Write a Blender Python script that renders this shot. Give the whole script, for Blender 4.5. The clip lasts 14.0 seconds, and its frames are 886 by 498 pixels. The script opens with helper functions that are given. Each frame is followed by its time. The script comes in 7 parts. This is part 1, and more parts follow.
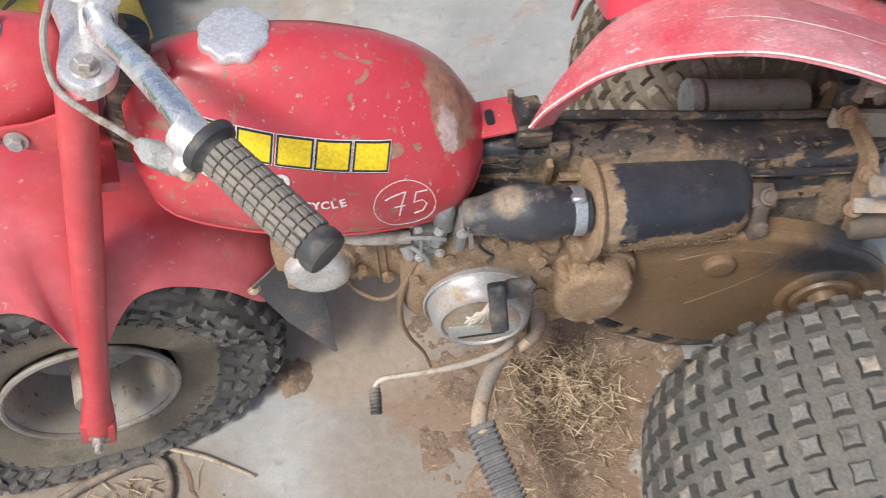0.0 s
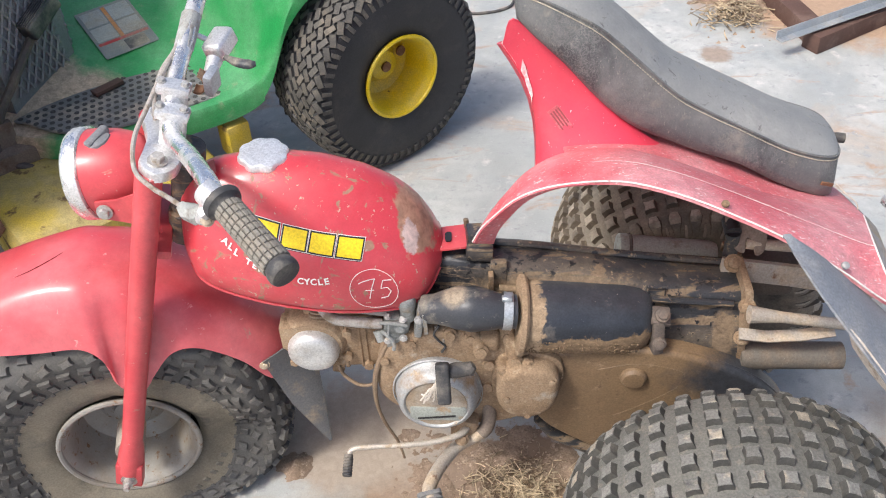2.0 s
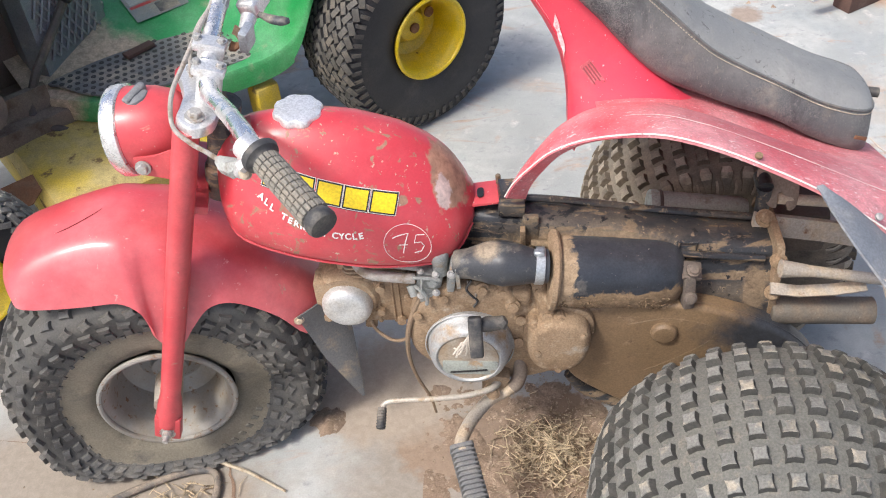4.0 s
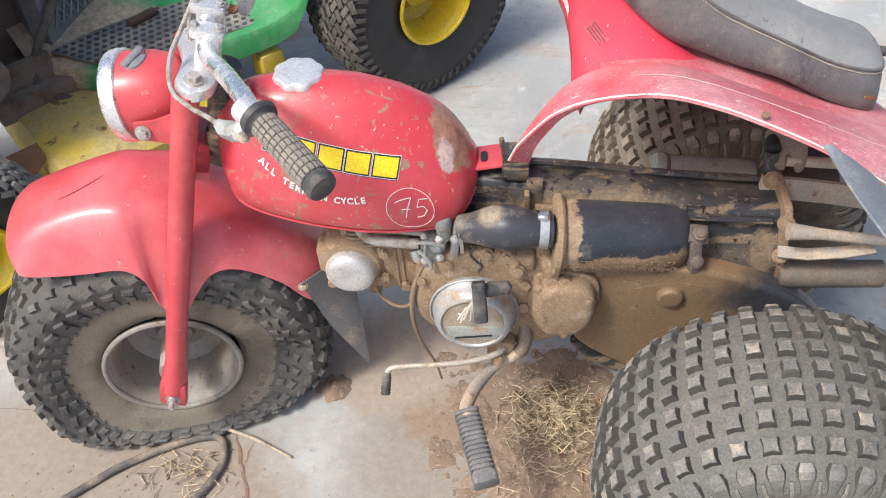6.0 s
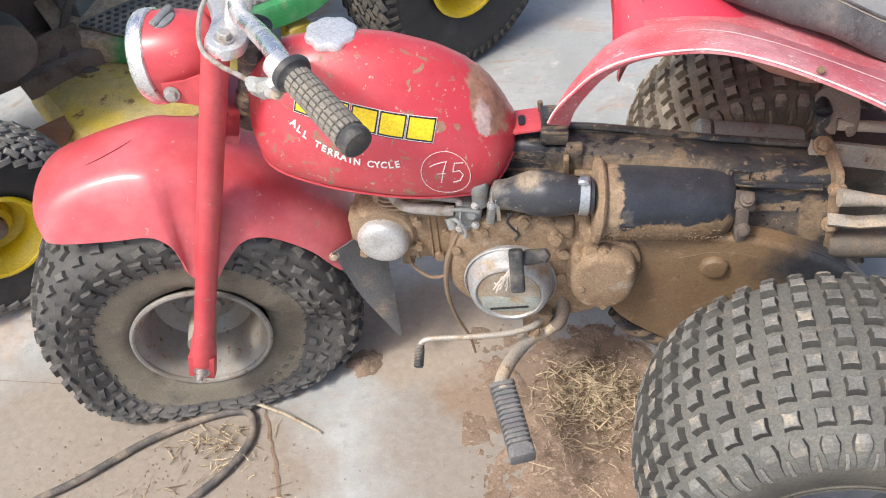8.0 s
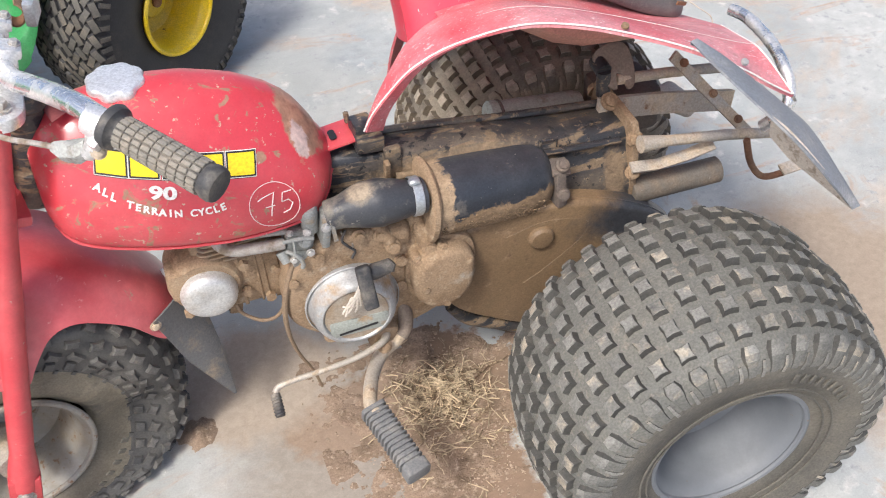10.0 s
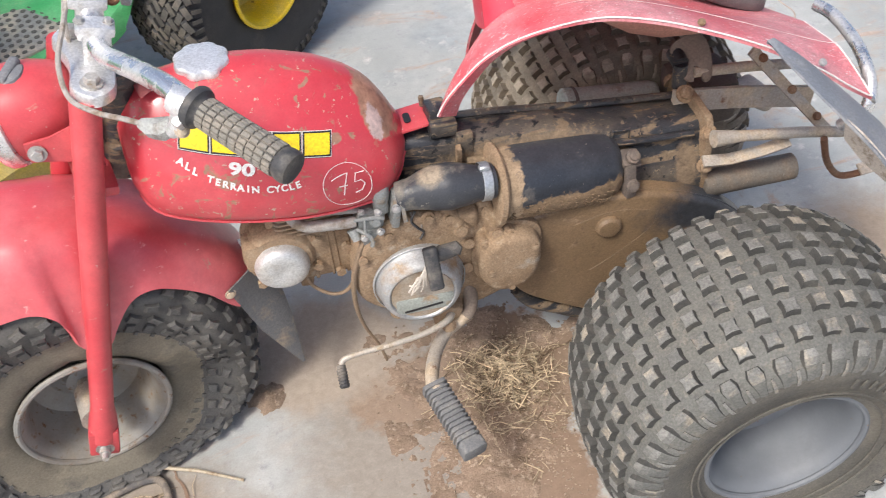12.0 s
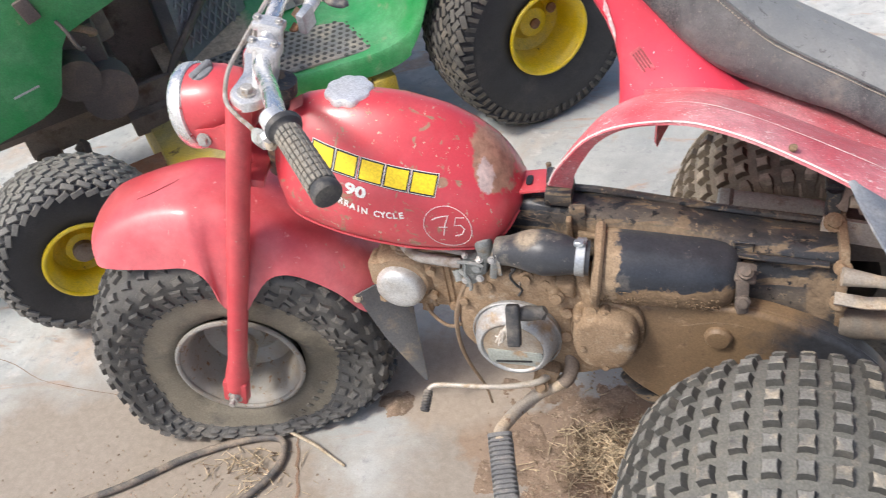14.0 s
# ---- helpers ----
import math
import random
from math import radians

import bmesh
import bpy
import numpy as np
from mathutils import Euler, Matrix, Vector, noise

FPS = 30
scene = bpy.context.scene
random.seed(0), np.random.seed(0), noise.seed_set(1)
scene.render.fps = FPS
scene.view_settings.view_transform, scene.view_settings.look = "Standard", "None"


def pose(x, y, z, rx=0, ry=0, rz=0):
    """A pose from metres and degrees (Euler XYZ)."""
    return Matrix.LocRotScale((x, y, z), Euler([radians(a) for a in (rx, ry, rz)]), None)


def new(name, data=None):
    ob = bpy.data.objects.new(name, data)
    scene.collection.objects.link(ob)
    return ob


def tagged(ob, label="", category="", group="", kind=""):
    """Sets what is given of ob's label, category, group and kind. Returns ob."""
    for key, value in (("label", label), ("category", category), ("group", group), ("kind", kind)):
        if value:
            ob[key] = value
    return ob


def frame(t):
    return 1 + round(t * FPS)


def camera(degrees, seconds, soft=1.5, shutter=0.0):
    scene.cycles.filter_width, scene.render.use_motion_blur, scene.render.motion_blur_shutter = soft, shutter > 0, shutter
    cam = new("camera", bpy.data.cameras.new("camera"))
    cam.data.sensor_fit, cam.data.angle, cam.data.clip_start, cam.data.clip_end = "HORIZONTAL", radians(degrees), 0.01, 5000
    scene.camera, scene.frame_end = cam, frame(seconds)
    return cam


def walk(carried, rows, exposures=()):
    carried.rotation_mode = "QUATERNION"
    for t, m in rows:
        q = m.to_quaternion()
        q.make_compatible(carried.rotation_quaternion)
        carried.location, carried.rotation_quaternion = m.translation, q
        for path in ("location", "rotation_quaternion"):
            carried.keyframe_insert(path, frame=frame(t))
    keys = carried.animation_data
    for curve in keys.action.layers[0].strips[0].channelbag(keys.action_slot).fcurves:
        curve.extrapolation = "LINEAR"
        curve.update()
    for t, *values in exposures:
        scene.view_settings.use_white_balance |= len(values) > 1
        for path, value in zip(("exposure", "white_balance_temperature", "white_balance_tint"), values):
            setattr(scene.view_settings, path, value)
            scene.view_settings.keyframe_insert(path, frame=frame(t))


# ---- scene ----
# camera and walk
cam = camera(49.27, 14.0, soft=1.05, shutter=0.3)
walk(cam, [
    (0.0, pose(-0.0500, -0.7111, 1.3606, 32.955, 1.282, -7.438)),
    (0.5, pose(-0.0284, -0.8560, 1.4271, 37.149, 0.190, -9.178)),
    (1.0, pose(0.0664, -0.9948, 1.4567, 43.666, 1.514, -4.635)),
    (1.5, pose(0.1179, -1.0933, 1.4743, 46.846, 2.066, 0.351)),
    (2.0, pose(0.1151, -1.0991, 1.4807, 48.207, 2.519, 0.273)),
    (2.5, pose(0.1085, -1.1101, 1.4762, 47.880, 2.409, -0.182)),
    (3.0, pose(0.0953, -1.1146, 1.4762, 46.598, 2.909, 0.583)),
    (5.3, pose(0.1088, -1.1363, 1.4660, 46.345, 3.805, 1.430)),
    (5.5, pose(0.1064, -1.1276, 1.4631, 45.759, 3.931, 1.471)),
    (6.0, pose(0.1125, -1.1233, 1.4587, 44.811, 4.214, 1.513)),
    (6.5, pose(0.1169, -1.1242, 1.4590, 44.404, 4.530, 1.931)),
    (7.0, pose(0.1302, -1.1186, 1.4433, 44.320, 5.001, 2.984)),
    (7.2, pose(0.1318, -1.1218, 1.4342, 43.994, 5.151, 3.533)),
    (9.3, pose(-0.0633, -1.0860, 1.3686, 45.315, 4.903, -13.086)),
    (9.5, pose(-0.0856, -1.0683, 1.3662, 44.935, 3.474, -18.334)),
    (10.0, pose(-0.1255, -1.0613, 1.3699, 44.621, 1.814, -20.544)),
    (10.5, pose(-0.1573, -1.0698, 1.3789, 44.360, 2.229, -19.170)),
    (11.0, pose(-0.1524, -1.0765, 1.3847, 43.934, 2.061, -17.603)),
    (11.5, pose(-0.1146, -1.0778, 1.3990, 43.716, 2.692, -16.278)),
    (12.0, pose(-0.1109, -1.0728, 1.4031, 43.093, 3.187, -15.292)),
    (12.5, pose(0.0417, -1.0921, 1.3993, 43.044, 5.109, -6.264)),
    (13.0, pose(0.2867, -1.1315, 1.4007, 43.896, 4.748, 4.561)),
    (13.5, pose(0.3423, -1.1406, 1.4140, 47.551, 6.640, 9.118)),
    (14.0, pose(0.3371, -1.1238, 1.4205, 48.358, 9.017, 12.636)),
], [(0.0, 0.26), (0.5, 0.48), (1.0, 0.50), (2.0, 0.52), (3.0, 0.56), (7.0, 0.54), (9.5, 0.57), (10.0, 0.57), (11.0, 0.50), (13.0, 0.46), (14.0, 0.50)])

# daylight: thin overcast with a soft sun
SUN_DIR = Vector((-0.44, -0.36, 0.82)).normalized()
sky_world = bpy.data.worlds.new("sky")
scene.world = sky_world
sky_world.use_nodes = True
wt = sky_world.node_tree
sky_tex = wt.nodes.new("ShaderNodeTexSky")
sky_tex.sky_type = "NISHITA"
sky_tex.sun_disc = False
sky_tex.sun_elevation = math.asin(SUN_DIR.z)
sky_tex.sun_rotation = math.atan2(SUN_DIR.x, SUN_DIR.y)
sky_tex.dust_density = 4.0
sky_tex.air_density = 0.7
wt.links.new(sky_tex.outputs[0], wt.nodes["Background"].inputs[0])
wt.nodes["Background"].inputs[1].default_value = 0.15
sun_data = bpy.data.lights.new("sun", "SUN")
sun_data.energy = 2.0
sun_data.angle = radians(11)
sun_data.color = (1.0, 0.975, 0.93)
sun = new("sun", sun_data)
sun.rotation_euler = SUN_DIR.to_track_quat("Z", "Y").to_euler()

# ---------------------------------------------------------------- helpers
def part(name, bm, material, parent=None, label="", sharp=38, flat=False):
    """Links a bmesh as one mesh object under a thing or a part."""
    me = bpy.data.meshes.new(name)
    bmesh.ops.recalc_face_normals(bm, faces=bm.faces)
    bm.to_mesh(me)
    bm.free()
    return link_mesh(name, me, material, parent, label, sharp, flat)


def link_mesh(name, me, material, parent=None, label="", sharp=38, flat=False):
    for m in material if isinstance(material, (list, tuple)) else [material]:
        me.materials.append(m)
    if not flat:
        me.polygons.foreach_set("use_smooth", [True] * len(me.polygons))
        me.set_sharp_from_angle(angle=radians(sharp))
    ob = new(name, me)
    if parent is not None:
        ob.parent = parent
        if parent.type == "EMPTY":
            ob.matrix_parent_inverse = Matrix.Translation(parent.location).inverted()
    if label:
        ob["label"] = label
    return ob


def thing(name, at, label, category, group="", kind=""):
    ob = new(name)
    ob.empty_display_size = 0.1
    ob.location = at
    return tagged(ob, label, category, group, kind)


def spline(pts, n=6):
    """A smooth path through the points, n steps a span."""
    p = [Vector(q) for q in pts]
    p = [2 * p[0] - p[1]] + p + [2 * p[-1] - p[-2]]
    out = []
    for i in range(1, len(p) - 2):
        for k in range(n):
            t = k / n
            a, b, c, d = p[i - 1:i + 3]
            out.append(0.5 * (2 * b + (c - a) * t + (2 * a - 5 * b + 4 * c - d) * t * t + (3 * b - a - 3 * c + d) * t ** 3))
    out.append(p[-2])
    return out


def loft(bm, rings, cap=True, closed=False):
    vs = [[bm.verts.new(v) for v in r] for r in rings]
    n = len(vs[0])
    for a, b in zip(vs, vs[1:] + ([vs[0]] if closed else [])):
        for i in range(n):
            bm.faces.new((a[i], a[(i + 1) % n], b[(i + 1) % n], b[i]))
    if cap and not closed:
        bm.faces.new(vs[0][::-1])
        bm.faces.new(vs[-1])
    return vs


def tube(bm, pts, r, seg=12, cap=True, squash=1.0):
    """A round bar along a path; r is one radius or one for each point."""
    p = [Vector(q) for q in pts]
    rad = list(r) if isinstance(r, (list, tuple)) else [r] * len(p)
    if len(rad) < len(p):
        table = [(k / (len(rad) - 1), v) for k, v in enumerate(rad)]
        rad = [lerp(table, k / (len(p) - 1)) for k in range(len(p))]
    side = None
    rings = []
    for i, q in enumerate(p):
        t = (p[min(i + 1, len(p) - 1)] - p[max(i - 1, 0)]).normalized()
        if side is None:
            side = t.orthogonal().normalized()
        side = (side - t * side.dot(t)).normalized()
        up = t.cross(side)
        rings.append([q + rad[i] * (math.cos(2 * math.pi * k / seg) * side + squash * math.sin(2 * math.pi * k / seg) * up) for k in range(seg)])
    loft(bm, rings, cap)
    return bm


def bar(pts, r, seg=12, n=0, squash=1.0):
    bm = bmesh.new()
    return tube(bm, spline(pts, n) if n else pts, r, seg, squash=squash)


def lathe(bm, prof, seg, m, cap=True):
    """Turns (radius, height) pairs round the local z of m."""
    rings = [[m @ Vector((r * math.cos(2 * math.pi * k / seg), r * math.sin(2 * math.pi * k / seg), h)) for k in range(seg)] for r, h in prof]
    loft(bm, rings, cap)
    return bm


def turned(prof, seg, m, cap=True):
    return lathe(bmesh.new(), prof, seg, m, cap)


def block(bm, size, m, bevel=0.003, seg=2):
    geom = bmesh.ops.create_cube(bm, size=1.0, matrix=m @ Matrix.Diagonal((*size, 1)))
    if bevel:
        es = list({e for v in geom["verts"] for e in v.link_edges})
        bmesh.ops.bevel(bm, geom=es, offset=bevel, segments=seg, affect="EDGES", profile=0.6)
    return bm


def slab(bm, outline, thick, m, bevel=0.0, seg=2):
    """An outline in the local xy plane, raised by thick along local z."""
    vs = [bm.verts.new(m @ Vector((x, y, 0))) for x, y in outline]
    f = bm.faces.new(vs)
    ex = bmesh.ops.extrude_face_region(bm, geom=[f])
    top = [g for g in ex["geom"] if isinstance(g, bmesh.types.BMVert)]
    bmesh.ops.translate(bm, verts=top, vec=m.to_3x3() @ Vector((0, 0, thick)))
    if bevel:
        es = [e for e in {e for v in top for e in v.link_edges} if all(v in top for v in e.verts)]
        bmesh.ops.bevel(bm, geom=es, offset=bevel, segments=seg, affect="EDGES", profile=0.5)
    return bm


def rounded(w, h, r, n=5):
    out = []
    for cx, cy, a0 in ((w / 2 - r, h / 2 - r, 0), (-w / 2 + r, h / 2 - r, 90), (-w / 2 + r, -h / 2 + r, 180), (w / 2 - r, -h / 2 + r, 270)):
        for k in range(n + 1):
            a = radians(a0 + 90 * k / n)
            out.append((cx + r * math.cos(a), cy + r * math.sin(a)))
    return out


def smooth_outline(pts, n=4):
    p = [Vector((x, y, 0)) for x, y in pts]
    q = spline(p[-2:] + p + p[:2], n)
    return [(v.x, v.y) for v in q[2 * n:2 * n + len(p) * n]]


def sheet(bm, grid, thick):
    """A thin shell from rows of points."""
    vs = [[bm.verts.new(v) for v in row] for row in grid]
    fs = []
    for a, b in zip(vs, vs[1:]):
        for i in range(len(a) - 1):
            fs.append(bm.faces.new((a[i], a[i + 1], b[i + 1], b[i])))
    bmesh.ops.recalc_face_normals(bm, faces=fs)
    if thick:
        bmesh.ops.solidify(bm, geom=fs, thickness=thick)
    return bm


def axis(at, z, x=(0, 0, 1)):
    """A pose at a place whose local z points along z."""
    z = Vector(z).normalized()
    x = Vector(x) - z * z.dot(Vector(x))
    if x.length < 1e-4:
        x = z.orthogonal()
    x.normalize()
    y = z.cross(x)
    m = Matrix((x, y, z)).transposed().to_4x4()
    m.translation = at
    return m


def bolt(bm, at, z, r=0.008, h=0.007):
    """A hex head with a washer."""
    m = axis(at, z)
    lathe(bm, [(0.0001, 0), (r * 1.45, 0), (r * 1.45, h * 0.25), (0.0001, h * 0.26)], 14, m, False)
    lathe(bm, [(r, h * 0.2), (r, h * 0.9), (r * 0.85, h), (0.0001, h)], 6, m, False)
    return bm


def strap_bar(a, b, w, thick):
    """A short flat bar from a to b."""
    a, b = Vector(a), Vector(b)
    return block(bmesh.new(), (w, thick, (b - a).length), axis((a + b) / 2, b - a, (1, 0, 0)), min(w, thick) * 0.3, 1)


def lerp(table, x):
    """Piecewise smooth look-up in ((x, value), ...)."""
    if x <= table[0][0]:
        return table[0][1]
    for (a, va), (b, vb) in zip(table, table[1:]):
        if x <= b:
            t = (x - a) / (b - a)
            return va + (vb - va) * t
    return table[-1][1]


def words(body, size, spacing=1.0, bold=0.0):
    """A flat mesh of the words, centred, in local xy."""
    cu = bpy.data.curves.new("words", "FONT")
    cu.body, cu.size, cu.align_x, cu.align_y = body, size, "CENTER", "CENTER"
    cu.space_character = spacing
    cu.resolution_u = 3
    cu.offset = bold
    ob = bpy.data.objects.new("words", cu)
    scene.collection.objects.link(ob)
    dg = bpy.context.evaluated_depsgraph_get()
    me = bpy.data.meshes.new_from_object(ob.evaluated_get(dg))
    bpy.data.objects.remove(ob)
    bpy.data.curves.remove(cu)
    return me


# ---------------------------------------------------------------- materials
def layer(c, s, lo, hi, r=None, m=None, st=(1, 1, 1), d=6.0, w=0.0):
    return dict(c=c, s=s, lo=lo, hi=hi, r=r, m=m, st=st, d=d, w=w)


def mat(name, col, rough=0.5, metal=0.0, layers=(), bump=None, vary=0.12, coat=0.0, spots=(), spec=0.5, grain=0.18, rag=0.28, crease=None, island=0.0):
    """A surface with a base colour, layers of dirt or wear laid over it by noise, fine relief, and spots round given places."""
    ma = bpy.data.materials.new(name)
    ma.use_nodes = True
    nt = ma.node_tree
    bsdf = nt.nodes["Principled BSDF"]
    co = nt.nodes.new("ShaderNodeTexCoord").outputs["Object"]

    def noise_fac(s, st, d, w, lo, hi):
        src = co
        if st != (1, 1, 1):
            mp = nt.nodes.new("ShaderNodeMapping")
            mp.inputs["Scale"].default_value = st
            nt.links.new(co, mp.inputs[0])
            src = mp.outputs[0]
        no = nt.nodes.new("ShaderNodeTexNoise")
        no.inputs["Scale"].default_value = s
        no.inputs["Detail"].default_value = d
        no.inputs["Roughness"].default_value = 0.62
        no.inputs["Distortion"].default_value = w
        nt.links.new(src, no.inputs["Vector"])
        mr = nt.nodes.new("ShaderNodeMapRange")
        mr.inputs["From Min"].default_value = lo
        mr.inputs["From Max"].default_value = hi
        nt.links.new(no.outputs["Fac"], mr.inputs["Value"])
        return mr.outputs[0]

    def mix(fac, a, b, kind="RGBA"):
        mx = nt.nodes.new("ShaderNodeMix")
        mx.data_type = kind
        idx = (6, 7, 2) if kind == "RGBA" else (2, 3, 0)
        nt.links.new(fac, mx.inputs[0])
        for k, v in ((idx[0], a), (idx[1], b)):
            if isinstance(v, bpy.types.NodeSocket):
                nt.links.new(v, mx.inputs[k])
            else:
                mx.inputs[k].default_value = (*v, 1) if kind == "RGBA" else v
        return mx.outputs[idx[2]]

    dark = tuple(x * (1 - vary) for x in col)
    light = tuple(min(1, x * (1 + vary)) for x in col)
    c = mix(noise_fac(9, (1, 1, 1), 5, 0.3, 0.3, 0.7), dark, light)
    rg, mt = rough, metal
    heights = []
    for la in layers:
        f = noise_fac(la["s"], la["st"], la["d"], la["w"], la["lo"], la["hi"])
        heights.append(f)
        cc = la["c"]
        c2 = mix(noise_fac(la["s"] * 4.3 + 20, (1, 1, 1), 4, 0, 0.3, 0.7), tuple(x * 0.8 for x in cc), tuple(min(1, x * 1.15) for x in cc))
        c = mix(f, c, c2)
        if la["r"] is not None:
            rg = mix(f, rg, la["r"], "FLOAT")
        if la["m"] is not None:
            mt = mix(f, mt, la["m"], "FLOAT")
    for at, radius, soft, colour, ro, st in spots:
        di = nt.nodes.new("ShaderNodeVectorMath")
        di.operation = "SUBTRACT"
        nt.links.new(co, di.inputs[0])
        di.inputs[1].default_value = at
        sc = nt.nodes.new("ShaderNodeVectorMath")
        sc.operation = "MULTIPLY"
        nt.links.new(di.outputs[0], sc.inputs[0])
        sc.inputs[1].default_value = st
        ln = nt.nodes.new("ShaderNodeVectorMath")
        ln.operation = "LENGTH"
        nt.links.new(sc.outputs[0], ln.inputs[0])
        no = nt.nodes.new("ShaderNodeTexNoise")
        no.inputs["Scale"].default_value = 3.0 / radius * 0.5
        no.inputs["Detail"].default_value = 7
        no.inputs["Roughness"].default_value = 0.65
        nt.links.new(co, no.inputs["Vector"])
        ad = nt.nodes.new("ShaderNodeMath")
        ad.operation = "MULTIPLY_ADD"
        nt.links.new(no.outputs["Fac"], ad.inputs[0])
        ad.inputs[1].default_value = radius * 1.5
        nt.links.new(ln.outputs["Value"], ad.inputs[2])
        mr = nt.nodes.new("ShaderNodeMapRange")
        mr.inputs["From Min"].default_value = radius * 1.75 + soft
        mr.inputs["From Max"].default_value = radius * 1.75
        nt.links.new(ad.outputs[0], mr.inputs["Value"])
        c2 = mix(noise_fac(70, (1, 1, 1), 6, 0.5, 0.35, 0.65), tuple(x * (1 - rag) for x in colour), tuple(min(1, x * (1 + rag * 0.7)) for x in colour))
        c = mix(mr.outputs[0], c, c2)
        rg = mix(mr.outputs[0], rg, ro, "FLOAT")
    if island:
        mr = nt.nodes.new("ShaderNodeMapRange")
        mr.inputs["To Min"].default_value = 1 - island
        mr.inputs["To Max"].default_value = 1 + island
        nt.links.new(nt.nodes.new("ShaderNodeNewGeometry").outputs["Random Per Island"], mr.inputs["Value"])
        mx = nt.nodes.new("ShaderNodeVectorMath")
        mx.operation = "SCALE"
        nt.links.new(c, mx.inputs[0])
        nt.links.new(mr.outputs[0], mx.inputs["Scale"])
        c = mx.outputs[0]
    if grain:
        mx = nt.nodes.new("ShaderNodeMix")
        mx.data_type, mx.blend_type = "RGBA", "MULTIPLY"
        mx.inputs[0].default_value = 1.0
        nt.links.new(c, mx.inputs[6])
        nt.links.new(mix(noise_fac(310, (1, 1, 1), 4, 0, 0.32, 0.68), (1 - grain,) * 3, (1 + grain,) * 3), mx.inputs[7])
        c = mx.outputs[2]
    wrinkle = None
    if crease:
        cs, depth, tone = crease
        wn = nt.nodes.new("ShaderNodeTexNoise")
        wn.inputs["Scale"].default_value = cs * 0.35
        wn.inputs["Detail"].default_value = 4
        nt.links.new(co, wn.inputs["Vector"])
        wa = nt.nodes.new("ShaderNodeVectorMath")
        wa.operation = "MULTIPLY_ADD"
        nt.links.new(wn.outputs["Color"], wa.inputs[0])
        wa.inputs[1].default_value = (0.05, 0.05, 0.05)
        nt.links.new(co, wa.inputs[2])
        wm = nt.nodes.new("ShaderNodeMapping")
        wm.inputs["Scale"].default_value = (1.0, 1.0, 0.45)
        wm.inputs["Rotation"].default_value = (0.0, 0.5, 0.0)
        nt.links.new(wa.outputs[0], wm.inputs[0])
        vo = nt.nodes.new("ShaderNodeTexVoronoi")
        vo.feature = "DISTANCE_TO_EDGE"
        vo.inputs["Scale"].default_value = cs
        nt.links.new(wm.outputs[0], vo.inputs["Vector"])
        wr = nt.nodes.new("ShaderNodeMapRange")
        wr.inputs["From Min"].default_value = 0.0
        wr.inputs["From Max"].default_value = 0.12
        nt.links.new(vo.outputs["Distance"], wr.inputs["Value"])
        wrinkle = wr.outputs[0]
        gate = noise_fac(5.0, (1, 1, 1), 4, 0.5, 0.42, 0.60)
        c = mix(gate, c, mix(wrinkle, tone, c))
    for v, key in ((c, "Base Color"), (rg, "Roughness"), (mt, "Metallic")):
        if isinstance(v, bpy.types.NodeSocket):
            nt.links.new(v, bsdf.inputs[key])
        else:
            bsdf.inputs[key].default_value = v
    bsdf.inputs["Coat Weight"].default_value = coat
    bsdf.inputs["Coat Roughness"].default_value = 0.15
    bsdf.inputs["Specular IOR Level"].default_value = spec
    if bump:
        s, strength, dist = bump
        no = nt.nodes.new("ShaderNodeTexNoise")
        no.inputs["Scale"].default_value = s
        no.inputs["Detail"].default_value = 8
        no.inputs["Roughness"].default_value = 0.65
        nt.links.new(co, no.inputs["Vector"])
        h = no.outputs["Fac"]
        if heights:
            ad = nt.nodes.new("ShaderNodeMath")
            ad.operation = "MULTIPLY_ADD"
            nt.links.new(heights[0], ad.inputs[0])
            ad.inputs[1].default_value = 0.6
            nt.links.new(h, ad.inputs[2])
            h = ad.outputs[0]
        if wrinkle is not None:
            ad = nt.nodes.new("ShaderNodeMath")
            ad.operation = "MULTIPLY_ADD"
            nt.links.new(wrinkle, ad.inputs[0])
            ad.inputs[1].default_value = depth
            nt.links.new(h, ad.inputs[2])
            h = ad.outputs[0]
        bp = nt.nodes.new("ShaderNodeBump")
        bp.inputs["Strength"].default_value = strength
        bp.inputs["Distance"].default_value = dist
        nt.links.new(h, bp.inputs["Height"])
        nt.links.new(bp.outputs[0], bsdf.inputs["Normal"])
    return ma


MUD = (0.36, 0.25, 0.15)
RED = (0.57, 0.050, 0.066)
red_paint = mat("red_paint", RED, 0.32, 0, [layer((0.61, 0.11, 0.115), 5, 0.40, 0.74, 0.42), layer((0.44, 0.26, 0.19), 30, 0.655, 0.72, 0.8, w=0.4), layer((0.55, 0.42, 0.35), 140, 0.67, 0.72, 0.8)], (120, 0.08, 0.001), coat=0.15, grain=0.05)
faded_red = mat("faded_red_fender", (0.58, 0.058, 0.074), 0.34, 0, [layer((0.66, 0.19, 0.20), 4, 0.38, 0.72, 0.46), layer((0.72, 0.36, 0.34), 60, 0.65, 0.72, 0.7, w=0.8), layer((0.46, 0.33, 0.25), 34, 0.66, 0.74, 0.8, w=0.4)], (120, 0.08, 0.001), coat=0.35, grain=0.04)
